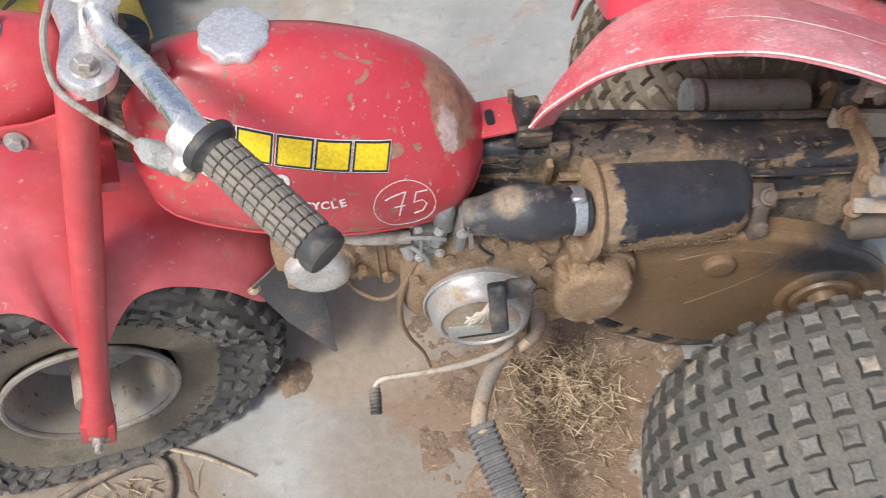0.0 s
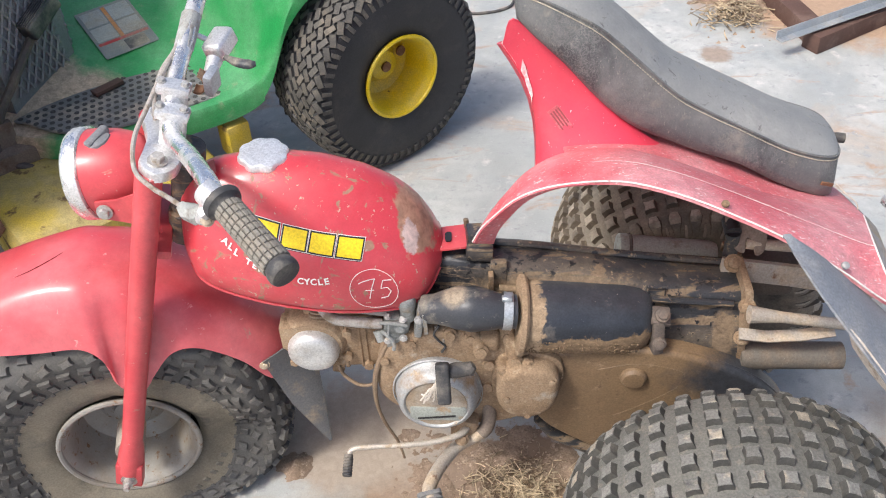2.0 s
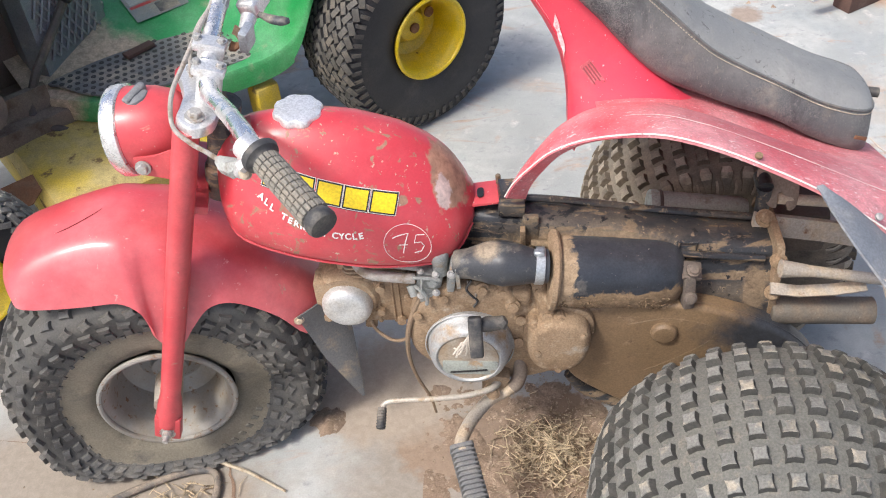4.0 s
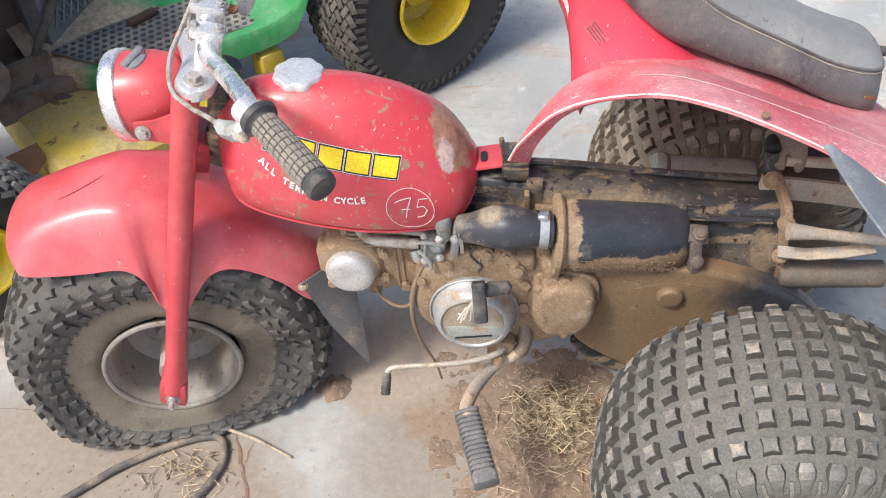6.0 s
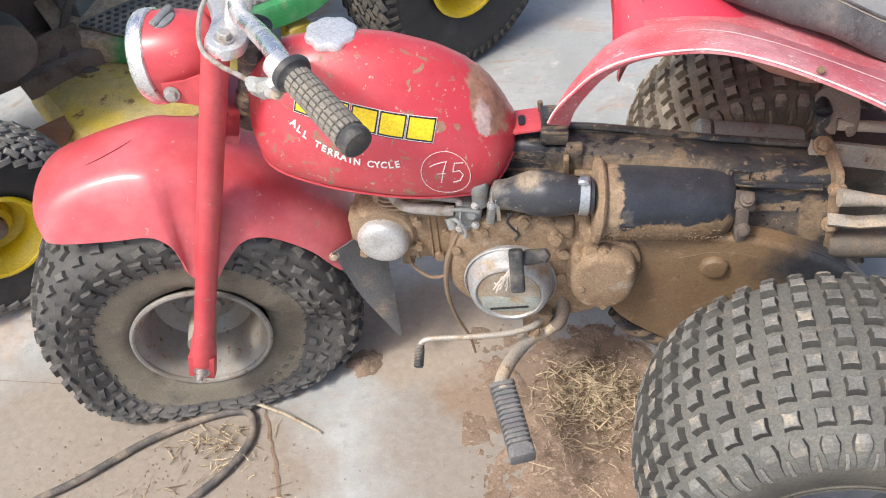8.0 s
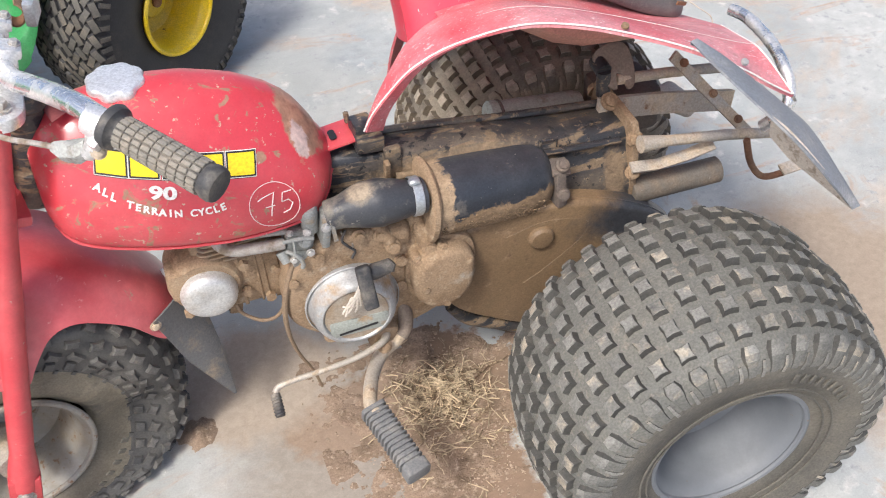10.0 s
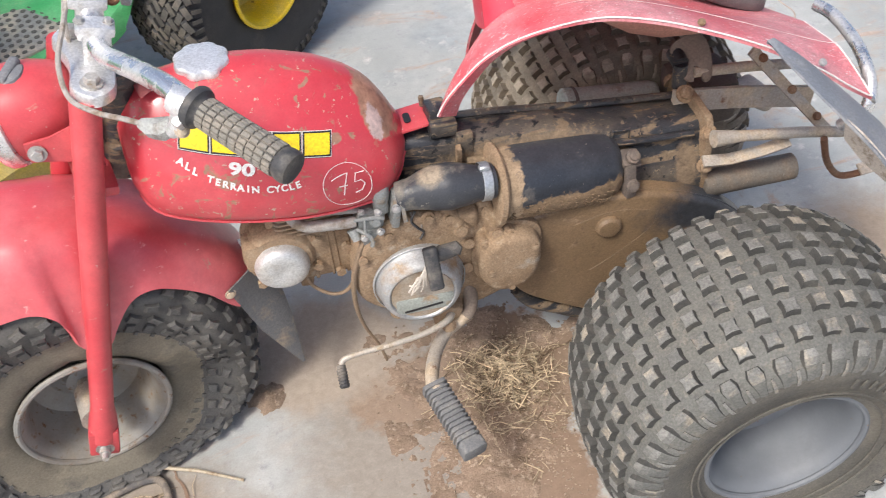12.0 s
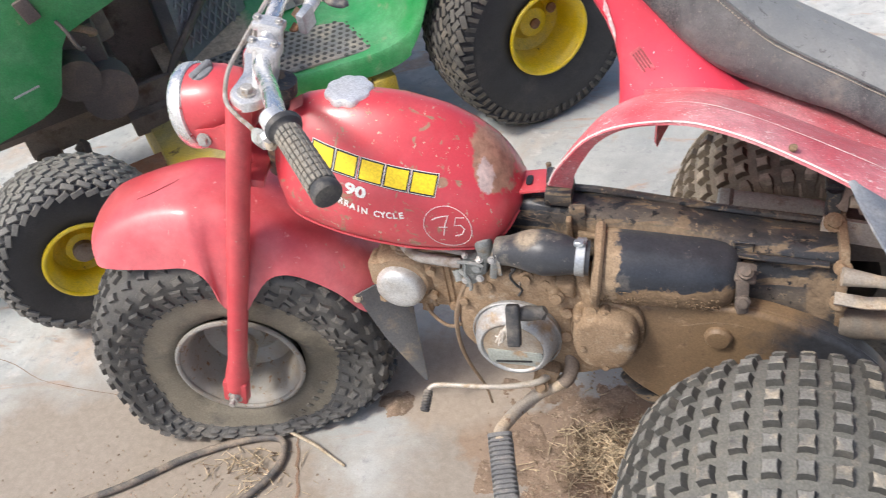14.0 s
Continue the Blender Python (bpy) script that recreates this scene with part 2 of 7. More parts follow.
tank_paint = mat("tank_paint", RED, 0.33, 0, [layer((0.60, 0.11, 0.12), 7, 0.48, 0.78, 0.42), layer((0.36, 0.20, 0.13), 26, 0.595, 0.635, 0.75, w=1.2), layer((0.5, 0.4, 0.3), 110, 0.635, 0.68, 0.8)],
                 (140, 0.06, 0.001), coat=0.45, grain=0.05, spots=[((0.044, -0.036, 0.615), 0.050, 0.007, (0.42, 0.235, 0.155), 0.7, (1.25, 0.8, 0.70)), ((0.026, -0.058, 0.588), 0.019, 0.004, (0.60, 0.47, 0.43), 0.6, (1.5, 1, 0.55))])
fender_plastic = mat("faded_red_plastic", (0.60, 0.060, 0.085), 0.42, 0, [layer((0.67, 0.29, 0.305), 6, 0.34, 0.62, 0.6), layer((0.80, 0.62, 0.60), 110, 0.61, 0.66, 0.7, st=(0.8, 2.0, 1), w=0.9), layer((0.5, 0.33, 0.27), 28, 0.68, 0.78, 0.8)], (90, 0.1, 0.001))
white_edge = mat("worn_white_edge", (0.78, 0.72, 0.68), 0.6, 0, [layer((0.6, 0.2, 0.2), 60, 0.6, 0.7)], vary=0.08)
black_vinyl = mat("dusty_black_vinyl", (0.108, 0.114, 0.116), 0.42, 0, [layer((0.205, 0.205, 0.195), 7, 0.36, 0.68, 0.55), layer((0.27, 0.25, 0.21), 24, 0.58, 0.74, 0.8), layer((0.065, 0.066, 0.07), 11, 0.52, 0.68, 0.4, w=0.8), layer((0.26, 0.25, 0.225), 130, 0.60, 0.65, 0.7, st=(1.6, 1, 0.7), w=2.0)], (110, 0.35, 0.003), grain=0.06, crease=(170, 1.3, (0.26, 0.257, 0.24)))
neck_paint = mat("bright_red_plastic", (0.70, 0.055, 0.095), 0.36, 0, [layer((0.66, 0.10, 0.12), 6, 0.46, 0.74, 0.5), layer((0.80, 0.62, 0.60), 90, 0.66, 0.69, 0.7, st=(2.0, 0.7, 1), w=0.9)], (90, 0.08, 0.001), grain=0.04)
# worn top; part of its paler tone is light from above, put in
vinyl_top = mat("worn_lit_vinyl_top", (0.255, 0.26, 0.255), 0.48, 0, [layer((0.34, 0.335, 0.315), 8, 0.38, 0.75, 0.6), layer((0.36, 0.34, 0.30), 40, 0.60, 0.75, 0.8), layer((0.16, 0.158, 0.155), 60, 0.62, 0.68, 0.6, w=1.5)], (90, 0.4, 0.002), grain=0.06)
thread = mat("seam_thread", (0.50, 0.45, 0.36), 0.8)
rubber = mat("tyre_rubber", (0.128, 0.129, 0.118), 0.78, 0, [layer((0.165, 0.158, 0.136), 7, 0.35, 0.75, 0.9), layer((0.235, 0.21, 0.17), 60, 0.56, 0.75, 0.9)], (180, 0.4, 0.002), vary=0.2, grain=0.24)
# sides of the rear knobs, shade put in as a darker rubber
knob_shade = mat("shaded_knob_side", (0.062, 0.061, 0.056), 0.75, 0, [layer((0.12, 0.112, 0.095), 30, 0.50, 0.72, 0.9)], (200, 0.2, 0.001), vary=0.2)
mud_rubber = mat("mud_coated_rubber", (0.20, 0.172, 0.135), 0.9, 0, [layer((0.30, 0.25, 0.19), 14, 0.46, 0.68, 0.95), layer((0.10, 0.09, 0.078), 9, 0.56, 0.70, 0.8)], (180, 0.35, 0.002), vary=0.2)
# knob sides of the muddy tyre, darkened to carry their shade
muddy_knob_shade = mat("shaded_muddy_rubber", (0.115, 0.092, 0.068), 0.9, 0, [layer((0.20, 0.16, 0.115), 30, 0.50, 0.70, 0.9)], (180, 0.3, 0.001), vary=0.2)
mud_knob = mat("mud_coated_knob", (0.33, 0.285, 0.225), 0.92, 0, [layer((0.20, 0.17, 0.135), 22, 0.50, 0.64, 0.95)], (240, 0.5, 0.002), vary=0.2, island=0.25)
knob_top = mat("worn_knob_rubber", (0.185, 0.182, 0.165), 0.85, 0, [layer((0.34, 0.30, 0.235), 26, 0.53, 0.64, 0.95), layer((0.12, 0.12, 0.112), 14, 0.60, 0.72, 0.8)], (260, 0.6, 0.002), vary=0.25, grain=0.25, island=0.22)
front_rubber = mat("front_tyre_rubber", (0.088, 0.087, 0.085), 0.55, 0, [layer((0.17, 0.155, 0.13), 9, 0.42, 0.72, 0.9), layer((0.24, 0.205, 0.16), 55, 0.6, 0.75, 0.9)], (180, 0.25, 0.001), vary=0.2, grain=0.22, island=0.2)
# carcass and lug sides of the front tyre, shade between lugs coloured in
groove_shade = mat("shaded_front_groove", (0.080, 0.078, 0.074), 0.6, 0, [layer((0.13, 0.118, 0.10), 9, 0.45, 0.75, 0.9)], (180, 0.25, 0.001), vary=0.2)
sidewall = mat("dusty_sidewall", (0.102, 0.096, 0.082), 0.8, 0, [layer((0.165, 0.148, 0.118), 10, 0.42, 0.72, 0.95), layer((0.095, 0.09, 0.08), 16, 0.58, 0.70, 0.8)], (160, 0.35, 0.002), vary=0.18, grain=0.22)
front_sidewall = mat("pale_dusty_sidewall", (0.172, 0.152, 0.115), 0.8, 0, [layer((0.24, 0.207, 0.152), 6, 0.42, 0.70, 0.95), layer((0.105, 0.096, 0.08), 11, 0.56, 0.70, 0.8, st=(1, 1, 1.5))], (160, 0.15, 0.001), vary=0.15)
deck_yellow = mat("dusty_yellow_deck", (0.62, 0.45, 0.03), 0.5, 0, [layer((0.50, 0.40, 0.17), 7, 0.34, 0.62, 0.8), layer((0.20, 0.13, 0.06), 22, 0.60, 0.66, 0.9)], (110, 0.1, 0.001))
turf_rubber = mat("turf_tyre_rubber", (0.034, 0.034, 0.036), 0.6, 0, [layer((0.085, 0.08, 0.072), 12, 0.50, 0.75, 0.9)], (180, 0.2, 0.001), vary=0.2)
dusty_turf = mat("dusty_turf_rubber", (0.20, 0.195, 0.18), 0.85, 0, [layer((0.24, 0.225, 0.195), 12, 0.42, 0.7, 0.95)], (180, 0.2, 0.001), vary=0.2)
turf_top = mat("turf_lug_rubber", (0.088, 0.083, 0.075), 0.75, 0, [layer((0.17, 0.148, 0.118), 22, 0.46, 0.70, 0.95)], (200, 0.3, 0.001), island=0.2)
black_rubber = mat("black_rubber", (0.05, 0.05, 0.052), 0.55, 0, [layer((0.26, 0.23, 0.19), 18, 0.44, 0.68, 0.9)], (160, 0.2, 0.001))
hose_rubber = mat("dusty_hose_rubber", (0.045, 0.048, 0.055), 0.38, 0, [layer((0.24, 0.215, 0.175), 20, 0.52, 0.66, 0.8), layer((0.30, 0.275, 0.24), 150, 0.65, 0.69, 0.9)], spots=[((0.080, -0.10, 0.505), 0.011, 0.010, (0.32, 0.26, 0.19), 0.9, (0.8, 0.6, 1))], bump=(160, 0.2, 0.001))
grip_rubber = mat("worn_grip_rubber", (0.22, 0.205, 0.175), 0.8, 0, [layer((0.30, 0.26, 0.21), 40, 0.45, 0.7, 0.9)], (300, 0.2, 0.001))
peg_rubber = mat("footpeg_rubber", (0.15, 0.152, 0.152), 0.75, 0, [layer((0.27, 0.255, 0.23), 40, 0.50, 0.72, 0.9)], (260, 0.3, 0.001))
steel_rim = mat("weathered_steel_rim", (0.30, 0.295, 0.275), 0.5, 0.15, [layer((0.27, 0.225, 0.17), 7, 0.42, 0.62, 0.85, 0.0), layer((0.22, 0.13, 0.075), 75, 0.58, 0.66, 0.9, 0.0)], (120, 0.1, 0.001), grain=0.06)
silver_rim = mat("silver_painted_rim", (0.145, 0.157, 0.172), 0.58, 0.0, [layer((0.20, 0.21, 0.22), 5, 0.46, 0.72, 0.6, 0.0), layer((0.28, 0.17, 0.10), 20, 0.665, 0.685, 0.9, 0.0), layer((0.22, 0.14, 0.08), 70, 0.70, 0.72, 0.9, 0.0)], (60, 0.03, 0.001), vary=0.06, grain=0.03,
                 spots=[((0.428, -0.43, 0.262), 0.010, 0.002, (0.24, 0.145, 0.085), 0.9, (1, 0.2, 1)), ((0.404, -0.43, 0.240), 0.007, 0.002, (0.27, 0.16, 0.09), 0.9, (0.8, 0.2, 1.4)), ((0.520, -0.43, 0.190), 0.006, 0.002, (0.34, 0.22, 0.13), 0.9, (1, 0.2, 0.8)), ((0.50, -0.43, 0.306), 0.010, 0.003, (0.30, 0.20, 0.13), 0.9, (0.5, 0.2, 1.4))])
chrome = mat("tarnished_chrome", (0.80, 0.80, 0.79), 0.24, 0.9, [layer((0.74, 0.72, 0.69), 30, 0.45, 0.70, 0.5, 0.4), layer((0.50, 0.44, 0.36), 80, 0.66, 0.74, 0.7, 0.2)], (200, 0.06, 0.001))
alu = mat("cast_aluminium", (0.76, 0.76, 0.755), 0.32, 0.6, [layer((0.60, 0.55, 0.49), 34, 0.58, 0.74, 0.6, 0.3)], (140, 0.12, 0.001))
muddy_alu = mat("muddy_aluminium", (0.44, 0.445, 0.44), 0.48, 0.4, [layer(MUD, 10, 0.54, 0.66, 0.95, 0.0), layer((0.46, 0.36, 0.25), 42, 0.58, 0.70, 0.95, 0.0)], (90, 0.35, 0.003))
caked = mat("mud_caked_case", (0.315, 0.220, 0.138), 0.92, 0, [layer((0.215, 0.140, 0.080), 12, 0.46, 0.66, 0.95), layer((0.42, 0.37, 0.30), 18, 0.64, 0.76, 0.7), layer((0.40, 0.305, 0.205), 70, 0.55, 0.7, 0.95)], (110, 0.45, 0.004), vary=0.18, grain=0.22)
chain_mud = mat("dried_mud_sheet", (0.205, 0.138, 0.080), 0.42, 0, [layer((0.205, 0.135, 0.078), 6, 0.44, 0.66, 0.5, st=(0.6, 1, 1.6)), layer((0.36, 0.27, 0.18), 22, 0.60, 0.74, 0.9), layer((0.16, 0.105, 0.065), 50, 0.64, 0.70, 0.6)], (70, 0.2, 0.002), vary=0.14, grain=0.20, spots=[((0.545, -0.130, 0.322), 0.034, 0.030, (0.045, 0.048, 0.056), 0.33, (0.40, 0.5, 1.1))])
frame_black = mat("muddy_black_frame", (0.036, 0.038, 0.043), 0.33, 0, [layer((0.115, 0.095, 0.075), 8, 0.50, 0.64, 0.6, st=(0.6, 1, 1.4)), layer((0.205, 0.150, 0.098), 34, 0.54, 0.60, 0.9, st=(0.28, 1, 1.9), w=0.6), layer((0.29, 0.22, 0.15), 90, 0.58, 0.66, 0.95), layer((0.020, 0.021, 0.024), 45, 0.58, 0.61, 0.35)], (120, 0.35, 0.003),
                  spots=[((0.22, -0.062, 0.466), 0.014, 0.010, (0.26, 0.19, 0.122), 0.95, (0.16, 0.6, 1.0)), ((0.49, -0.09, 0.38), 0.014, 0.008, (0.22, 0.16, 0.105), 0.95, (1.0, 0.5, 0.35))])
can_black = mat("muddy_black_canister", (0.028, 0.032, 0.040), 0.28, 0, [layer((0.085, 0.090, 0.102), 6, 0.40, 0.72, 0.42), layer((0.15, 0.135, 0.115), 24, 0.58, 0.72, 0.7), layer((0.30, 0.275, 0.24), 160, 0.68, 0.70, 0.9)], (120, 0.2, 0.002),
                spots=[((0.29, -0.128, 0.386), 0.043, 0.005, (0.25, 0.17, 0.10), 0.95, (0.16, 0.9, 1.15)), ((0.190, -0.09, 0.44), 0.024, 0.004, (0.33, 0.24, 0.155), 0.95, (1, 0.4, 0.35))])
muddy_steel = mat("muddy_steel", (0.40, 0.36, 0.31), 0.6, 0.1, [layer((0.50, 0.40, 0.285), 20, 0.44, 0.62, 0.95, 0.0), layer((0.22, 0.12, 0.07), 34, 0.62, 0.7, 0.9, 0.0)], (130, 0.35, 0.002))
rust_steel = mat("rusty_steel", (0.22, 0.11, 0.06), 0.9, 0.1, [layer((0.36, 0.24, 0.15), 24, 0.5, 0.68, 0.95), layer((0.12, 0.06, 0.04), 12, 0.58, 0.7, 0.9)], (130, 0.35, 0.002))
muffler_steel = mat("dusty_muffler", (0.40, 0.44, 0.41), 0.5, 0.1, [layer((0.30, 0.26, 0.20), 24, 0.54, 0.68, 0.9)], (130, 0.2, 0.001))
carb_grey = mat("dusty_grey_casting", (0.30, 0.31, 0.295), 0.55, 0.25, [layer((0.36, 0.28, 0.195), 30, 0.52, 0.66, 0.95, 0.0)], (130, 0.3, 0.002))
exhaust_steel = mat("sooted_exhaust", (0.175, 0.155, 0.13), 0.65, 0.2, [layer((0.24, 0.185, 0.135), 20, 0.44, 0.64, 0.9, 0.0), layer((0.33, 0.30, 0.26), 120, 0.64, 0.70, 0.9, 0.0)], (130, 0.2, 0.001))
guard_grey = mat("grey_plastic_guard", (0.20, 0.215, 0.24), 0.45, 0, [layer((0.36, 0.35, 0.34), 16, 0.48, 0.72, 0.8), layer((0.30, 0.20, 0.13), 10, 0.66, 0.76, 0.9)], (120, 0.1, 0.001))
jd_green = mat("green_paint", (0.022, 0.27, 0.072), 0.34, 0, [layer((0.12, 0.35, 0.16), 8, 0.40, 0.72, 0.5), layer((0.36, 0.31, 0.22), 14, 0.60, 0.78, 0.9)], (110, 0.06, 0.001), coat=0.15,
               spots=[((-0.94, 0.80, 0.28), 0.14, 0.06, (0.54, 0.42, 0.30), 0.95, (1, 1, 1.0)), ((-0.80, 0.80, 0.28), 0.08, 0.05, (0.52, 0.41, 0.30), 0.95, (1, 1, 1.3))])
jd_yellow = mat("yellow_paint", (0.72, 0.52, 0.012), 0.38, 0, [layer((0.62, 0.50, 0.14), 9, 0.48, 0.75, 0.6), layer((0.16, 0.10, 0.05), 26, 0.67, 0.71, 0.9)], (110, 0.08, 0.001))
decal_yellow = mat("decal_yellow", (0.86, 0.62, 0.02), 0.4, vary=0.06)
decal_white = mat("decal_white", (0.80, 0.78, 0.74), 0.5, 0, [layer((0.62, 0.4, 0.34), 80, 0.62, 0.7)], vary=0.05)
decal_black = mat("decal_black", (0.02, 0.02, 0.022), 0.45)
chalk = mat("white_paint_pen", (0.86, 0.78, 0.76), 0.7, vary=0.05)
pad_rubber = mat("grey_foot_mat", (0.19, 0.19, 0.19), 0.8, 0, [layer((0.42, 0.36, 0.29), 14, 0.46, 0.68, 0.95)], (160, 0.25, 0.001))
# near black: the deep shade inside the far wheel is put in the colour
wheel_shade = mat("shaded_wheel_inside", (0.035, 0.033, 0.031), 0.8, 0, [layer((0.09, 0.075, 0.06), 14, 0.5, 0.7, 0.95)], (120, 0.3, 0.002))
dark_metal = mat("oily_dark_metal", (0.12, 0.10, 0.088), 0.7, 0.1, [layer((0.20, 0.155, 0.12), 14, 0.48, 0.7, 0.95, 0.0)], (120, 0.3, 0.002))
brown_metal = mat("dusty_brown_metal", (0.24, 0.19, 0.15), 0.85, 0, [layer((0.14, 0.09, 0.06), 16, 0.5, 0.68, 0.95)], (120, 0.3, 0.002))
wood_brown = mat("weathered_brown_board", (0.105, 0.058, 0.045), 0.8, 0, [layer((0.22, 0.15, 0.12), 8, 0.52, 0.74, 0.9)], (60, 0.3, 0.003))
galv = mat("galvanised_steel", (0.50, 0.53, 0.55), 0.4, 0.7, [layer((0.5, 0.45, 0.4), 14, 0.52, 0.72, 0.8, 0.1)], (90, 0.1, 0.001))
soil = mat("dry_red_soil", (0.29, 0.21, 0.15), 0.97, 0, [layer((0.20, 0.14, 0.095), 22, 0.45, 0.65), layer((0.46, 0.36, 0.27), 90, 0.55, 0.7)], (160, 0.7, 0.004), vary=0.2)
straw_mat = mat("dry_straw", (0.47, 0.375, 0.25), 0.8, 0, [layer((0.17, 0.115, 0.07), 45, 0.52, 0.60)], vary=0.35, island=0.4)
dusty_lever = mat("dusty_worn_lever", (0.52, 0.47, 0.40), 0.5, 0.35, [layer((0.40, 0.31, 0.21), 40, 0.50, 0.64, 0.9, 0.0)], (160, 0.1, 0.001))
bolt_steel = mat("dull_bolt_steel", (0.50, 0.485, 0.46), 0.45, 0.5, [layer((0.34, 0.27, 0.20), 60, 0.55, 0.7, 0.9, 0.0)], (160, 0.15, 0.001))
hose_grey = mat("dusty_garden_hose", (0.10, 0.095, 0.09), 0.7, 0, [layer((0.32, 0.26, 0.20), 26, 0.40, 0.66, 0.95)], (160, 0.3, 0.001))
crust_mud = mat("crusted_mud", (0.20, 0.135, 0.08), 0.95, 0, vary=0.2)
crumb_soil = mat("dry_soil_crumb", (0.40, 0.31, 0.23), 0.97, 0, [layer((0.26, 0.19, 0.135), 60, 0.45, 0.6)], vary=0.3)
# colour for the shade in the mat's holes and behind the grille
hole_shade = mat("shaded_hole", (0.075, 0.072, 0.068), 0.9)
cord = mat("pale_cord", (0.66, 0.60, 0.52), 0.9)
cable_grey = mat("grey_cable_sleeve", (0.36, 0.33, 0.30), 0.7, 0, [layer((0.22, 0.17, 0.12), 40, 0.5, 0.66)], vary=0.1)
wire_brown = mat("muddy_wire", (0.24, 0.17, 0.11), 0.85)
tape_grey = mat("grey_cloth_tape", (0.40, 0.41, 0.39), 0.7, 0, [layer((0.28, 0.26, 0.23), 60, 0.5, 0.65)], (200, 0.6, 0.002))

# ---------------------------------------------------------------- ground
def concrete():
    ma = mat("stained_concrete", (0.365, 0.378, 0.366), 0.78, 0, [
        layer((0.55, 0.553, 0.527), 2.2, 0.42, 0.70, 0.75, w=0.5),
        layer((0.33, 0.356, 0.362), 3.4, 0.50, 0.72, 0.6, w=0.8),
        layer((0.47, 0.375, 0.295), 2.6, 0.53, 0.68, 0.9, w=0.6),
        layer((0.42, 0.29, 0.20), 7.0, 0.62, 0.74, 0.95, w=1.0),
        layer((0.60, 0.58, 0.55), 16, 0.60, 0.72, 0.85),
        layer((0.44, 0.345, 0.28), 5.0, 0.58, 0.66, 0.95, st=(0.5, 1.6, 1), w=1.4),
        layer((0.36, 0.365, 0.365), 34, 0.56, 0.66, 0.8),
        layer((0.62, 0.60, 0.58), 110, 0.68, 0.72, 0.85),
        layer((0.30, 0.28, 0.26), 60, 0.68, 0.76, 0.85)], (240, 0.15, 0.0012), vary=0.08, grain=0.07, rag=0.10,
        spots=[((-0.80, -0.30, 0), 0.20, 0.14, (0.32, 0.275, 0.228), 0.95, (0.8, 1, 1)), ((0.02, -0.20, 0), 0.15, 0.12, (0.305, 0.27, 0.23), 0.95, (1, 0.8, 1)), ((0.17, -0.11, 0), 0.135, 0.014, (0.255, 0.18, 0.125), 0.95, (0.85, 1, 1)), ((0.180, -0.31, 0), 0.078, 0.016, (0.27, 0.19, 0.135), 0.95, (1.0, 0.42, 1)), ((0.04, -0.10, 0), 0.06, 0.02, (0.30, 0.22, 0.16), 0.95, (0.5, 1, 1)), ((-0.50, -0.26, 0), 0.12, 0.08, (0.31, 0.265, 0.215), 0.95, (0.7, 1, 1)),
               ((-0.13, 0.04, 0), 0.10, 0.05, (0.38, 0.315, 0.25), 0.95, (0.7, 1, 1)), ((0.98, -0.20, 0), 0.15, 0.12, (0.35, 0.28, 0.215), 0.95, (1, 0.7, 1)),
               ((0.83, 1.37, 0), 0.035, 0.02, (0.34, 0.275, 0.225), 0.95, (1, 1, 1)), ((1.25, 1.75, 0), 0.30, 0.10, (0.42, 0.29, 0.20), 0.95, (1, 1, 1))])
    return ma


bm = bmesh.new()
steps = [-400, -60, -12, -4, -2, -1, -0.4, 0, 0.4, 1, 2, 4, 12, 60, 400]
sheet(bm, [[Vector((x, y, 0)) for x in steps] for y in steps], 0)
ground = part("ground", bm, concrete(), None, flat=True)
tagged(ground, "pale concrete slab with reddish dust stains", "ground", kind="structure")

# a narrow recessed joint between two pours, and a hairline crack
def groove(pts, w, seed):
    rnd = random.Random(seed)
    bm = bmesh.new()
    p = spline(pts, 8)
    rows = []
    for i, q in enumerate(p):
        t = (p[min(i + 1, len(p) - 1)] - p[max(i - 1, 0)]).normalized()
        s = Vector((-t.y, t.x, 0)) * w * rnd.uniform(0.5, 1.2)
        j = Vector((rnd.uniform(-1, 1), rnd.uniform(-1, 1), 0)) * w * 0.8
        rows.append([q - s + j, q + s + j])
    sheet(bm, rows, 0)
    return bm


joint_dirt = mat("joint_dirt", (0.24, 0.16, 0.11), 0.95)
tagged(part("trim_1", groove([(-0.43, -0.05, 0.0015), (-0.395, -0.15, 0.0015), (-0.365, -0.24, 0.0015), (-0.33, -0.36, 0.0015), (-0.27, -0.6, 0.0015)], 0.003, 3), joint_dirt),
       "dirt-filled joint in the concrete slab", "joint", kind="structure")
tagged(part("trim_2", groove([(-1.75, -0.2, 0.0015), (-1.25, 0.0, 0.0015), (-1.0, -0.05, 0.0015), (-0.8, -0.07, 0.0015)], 0.0008, 4), joint_dirt),
       "hairline crack in the concrete slab", "crack", kind="structure")


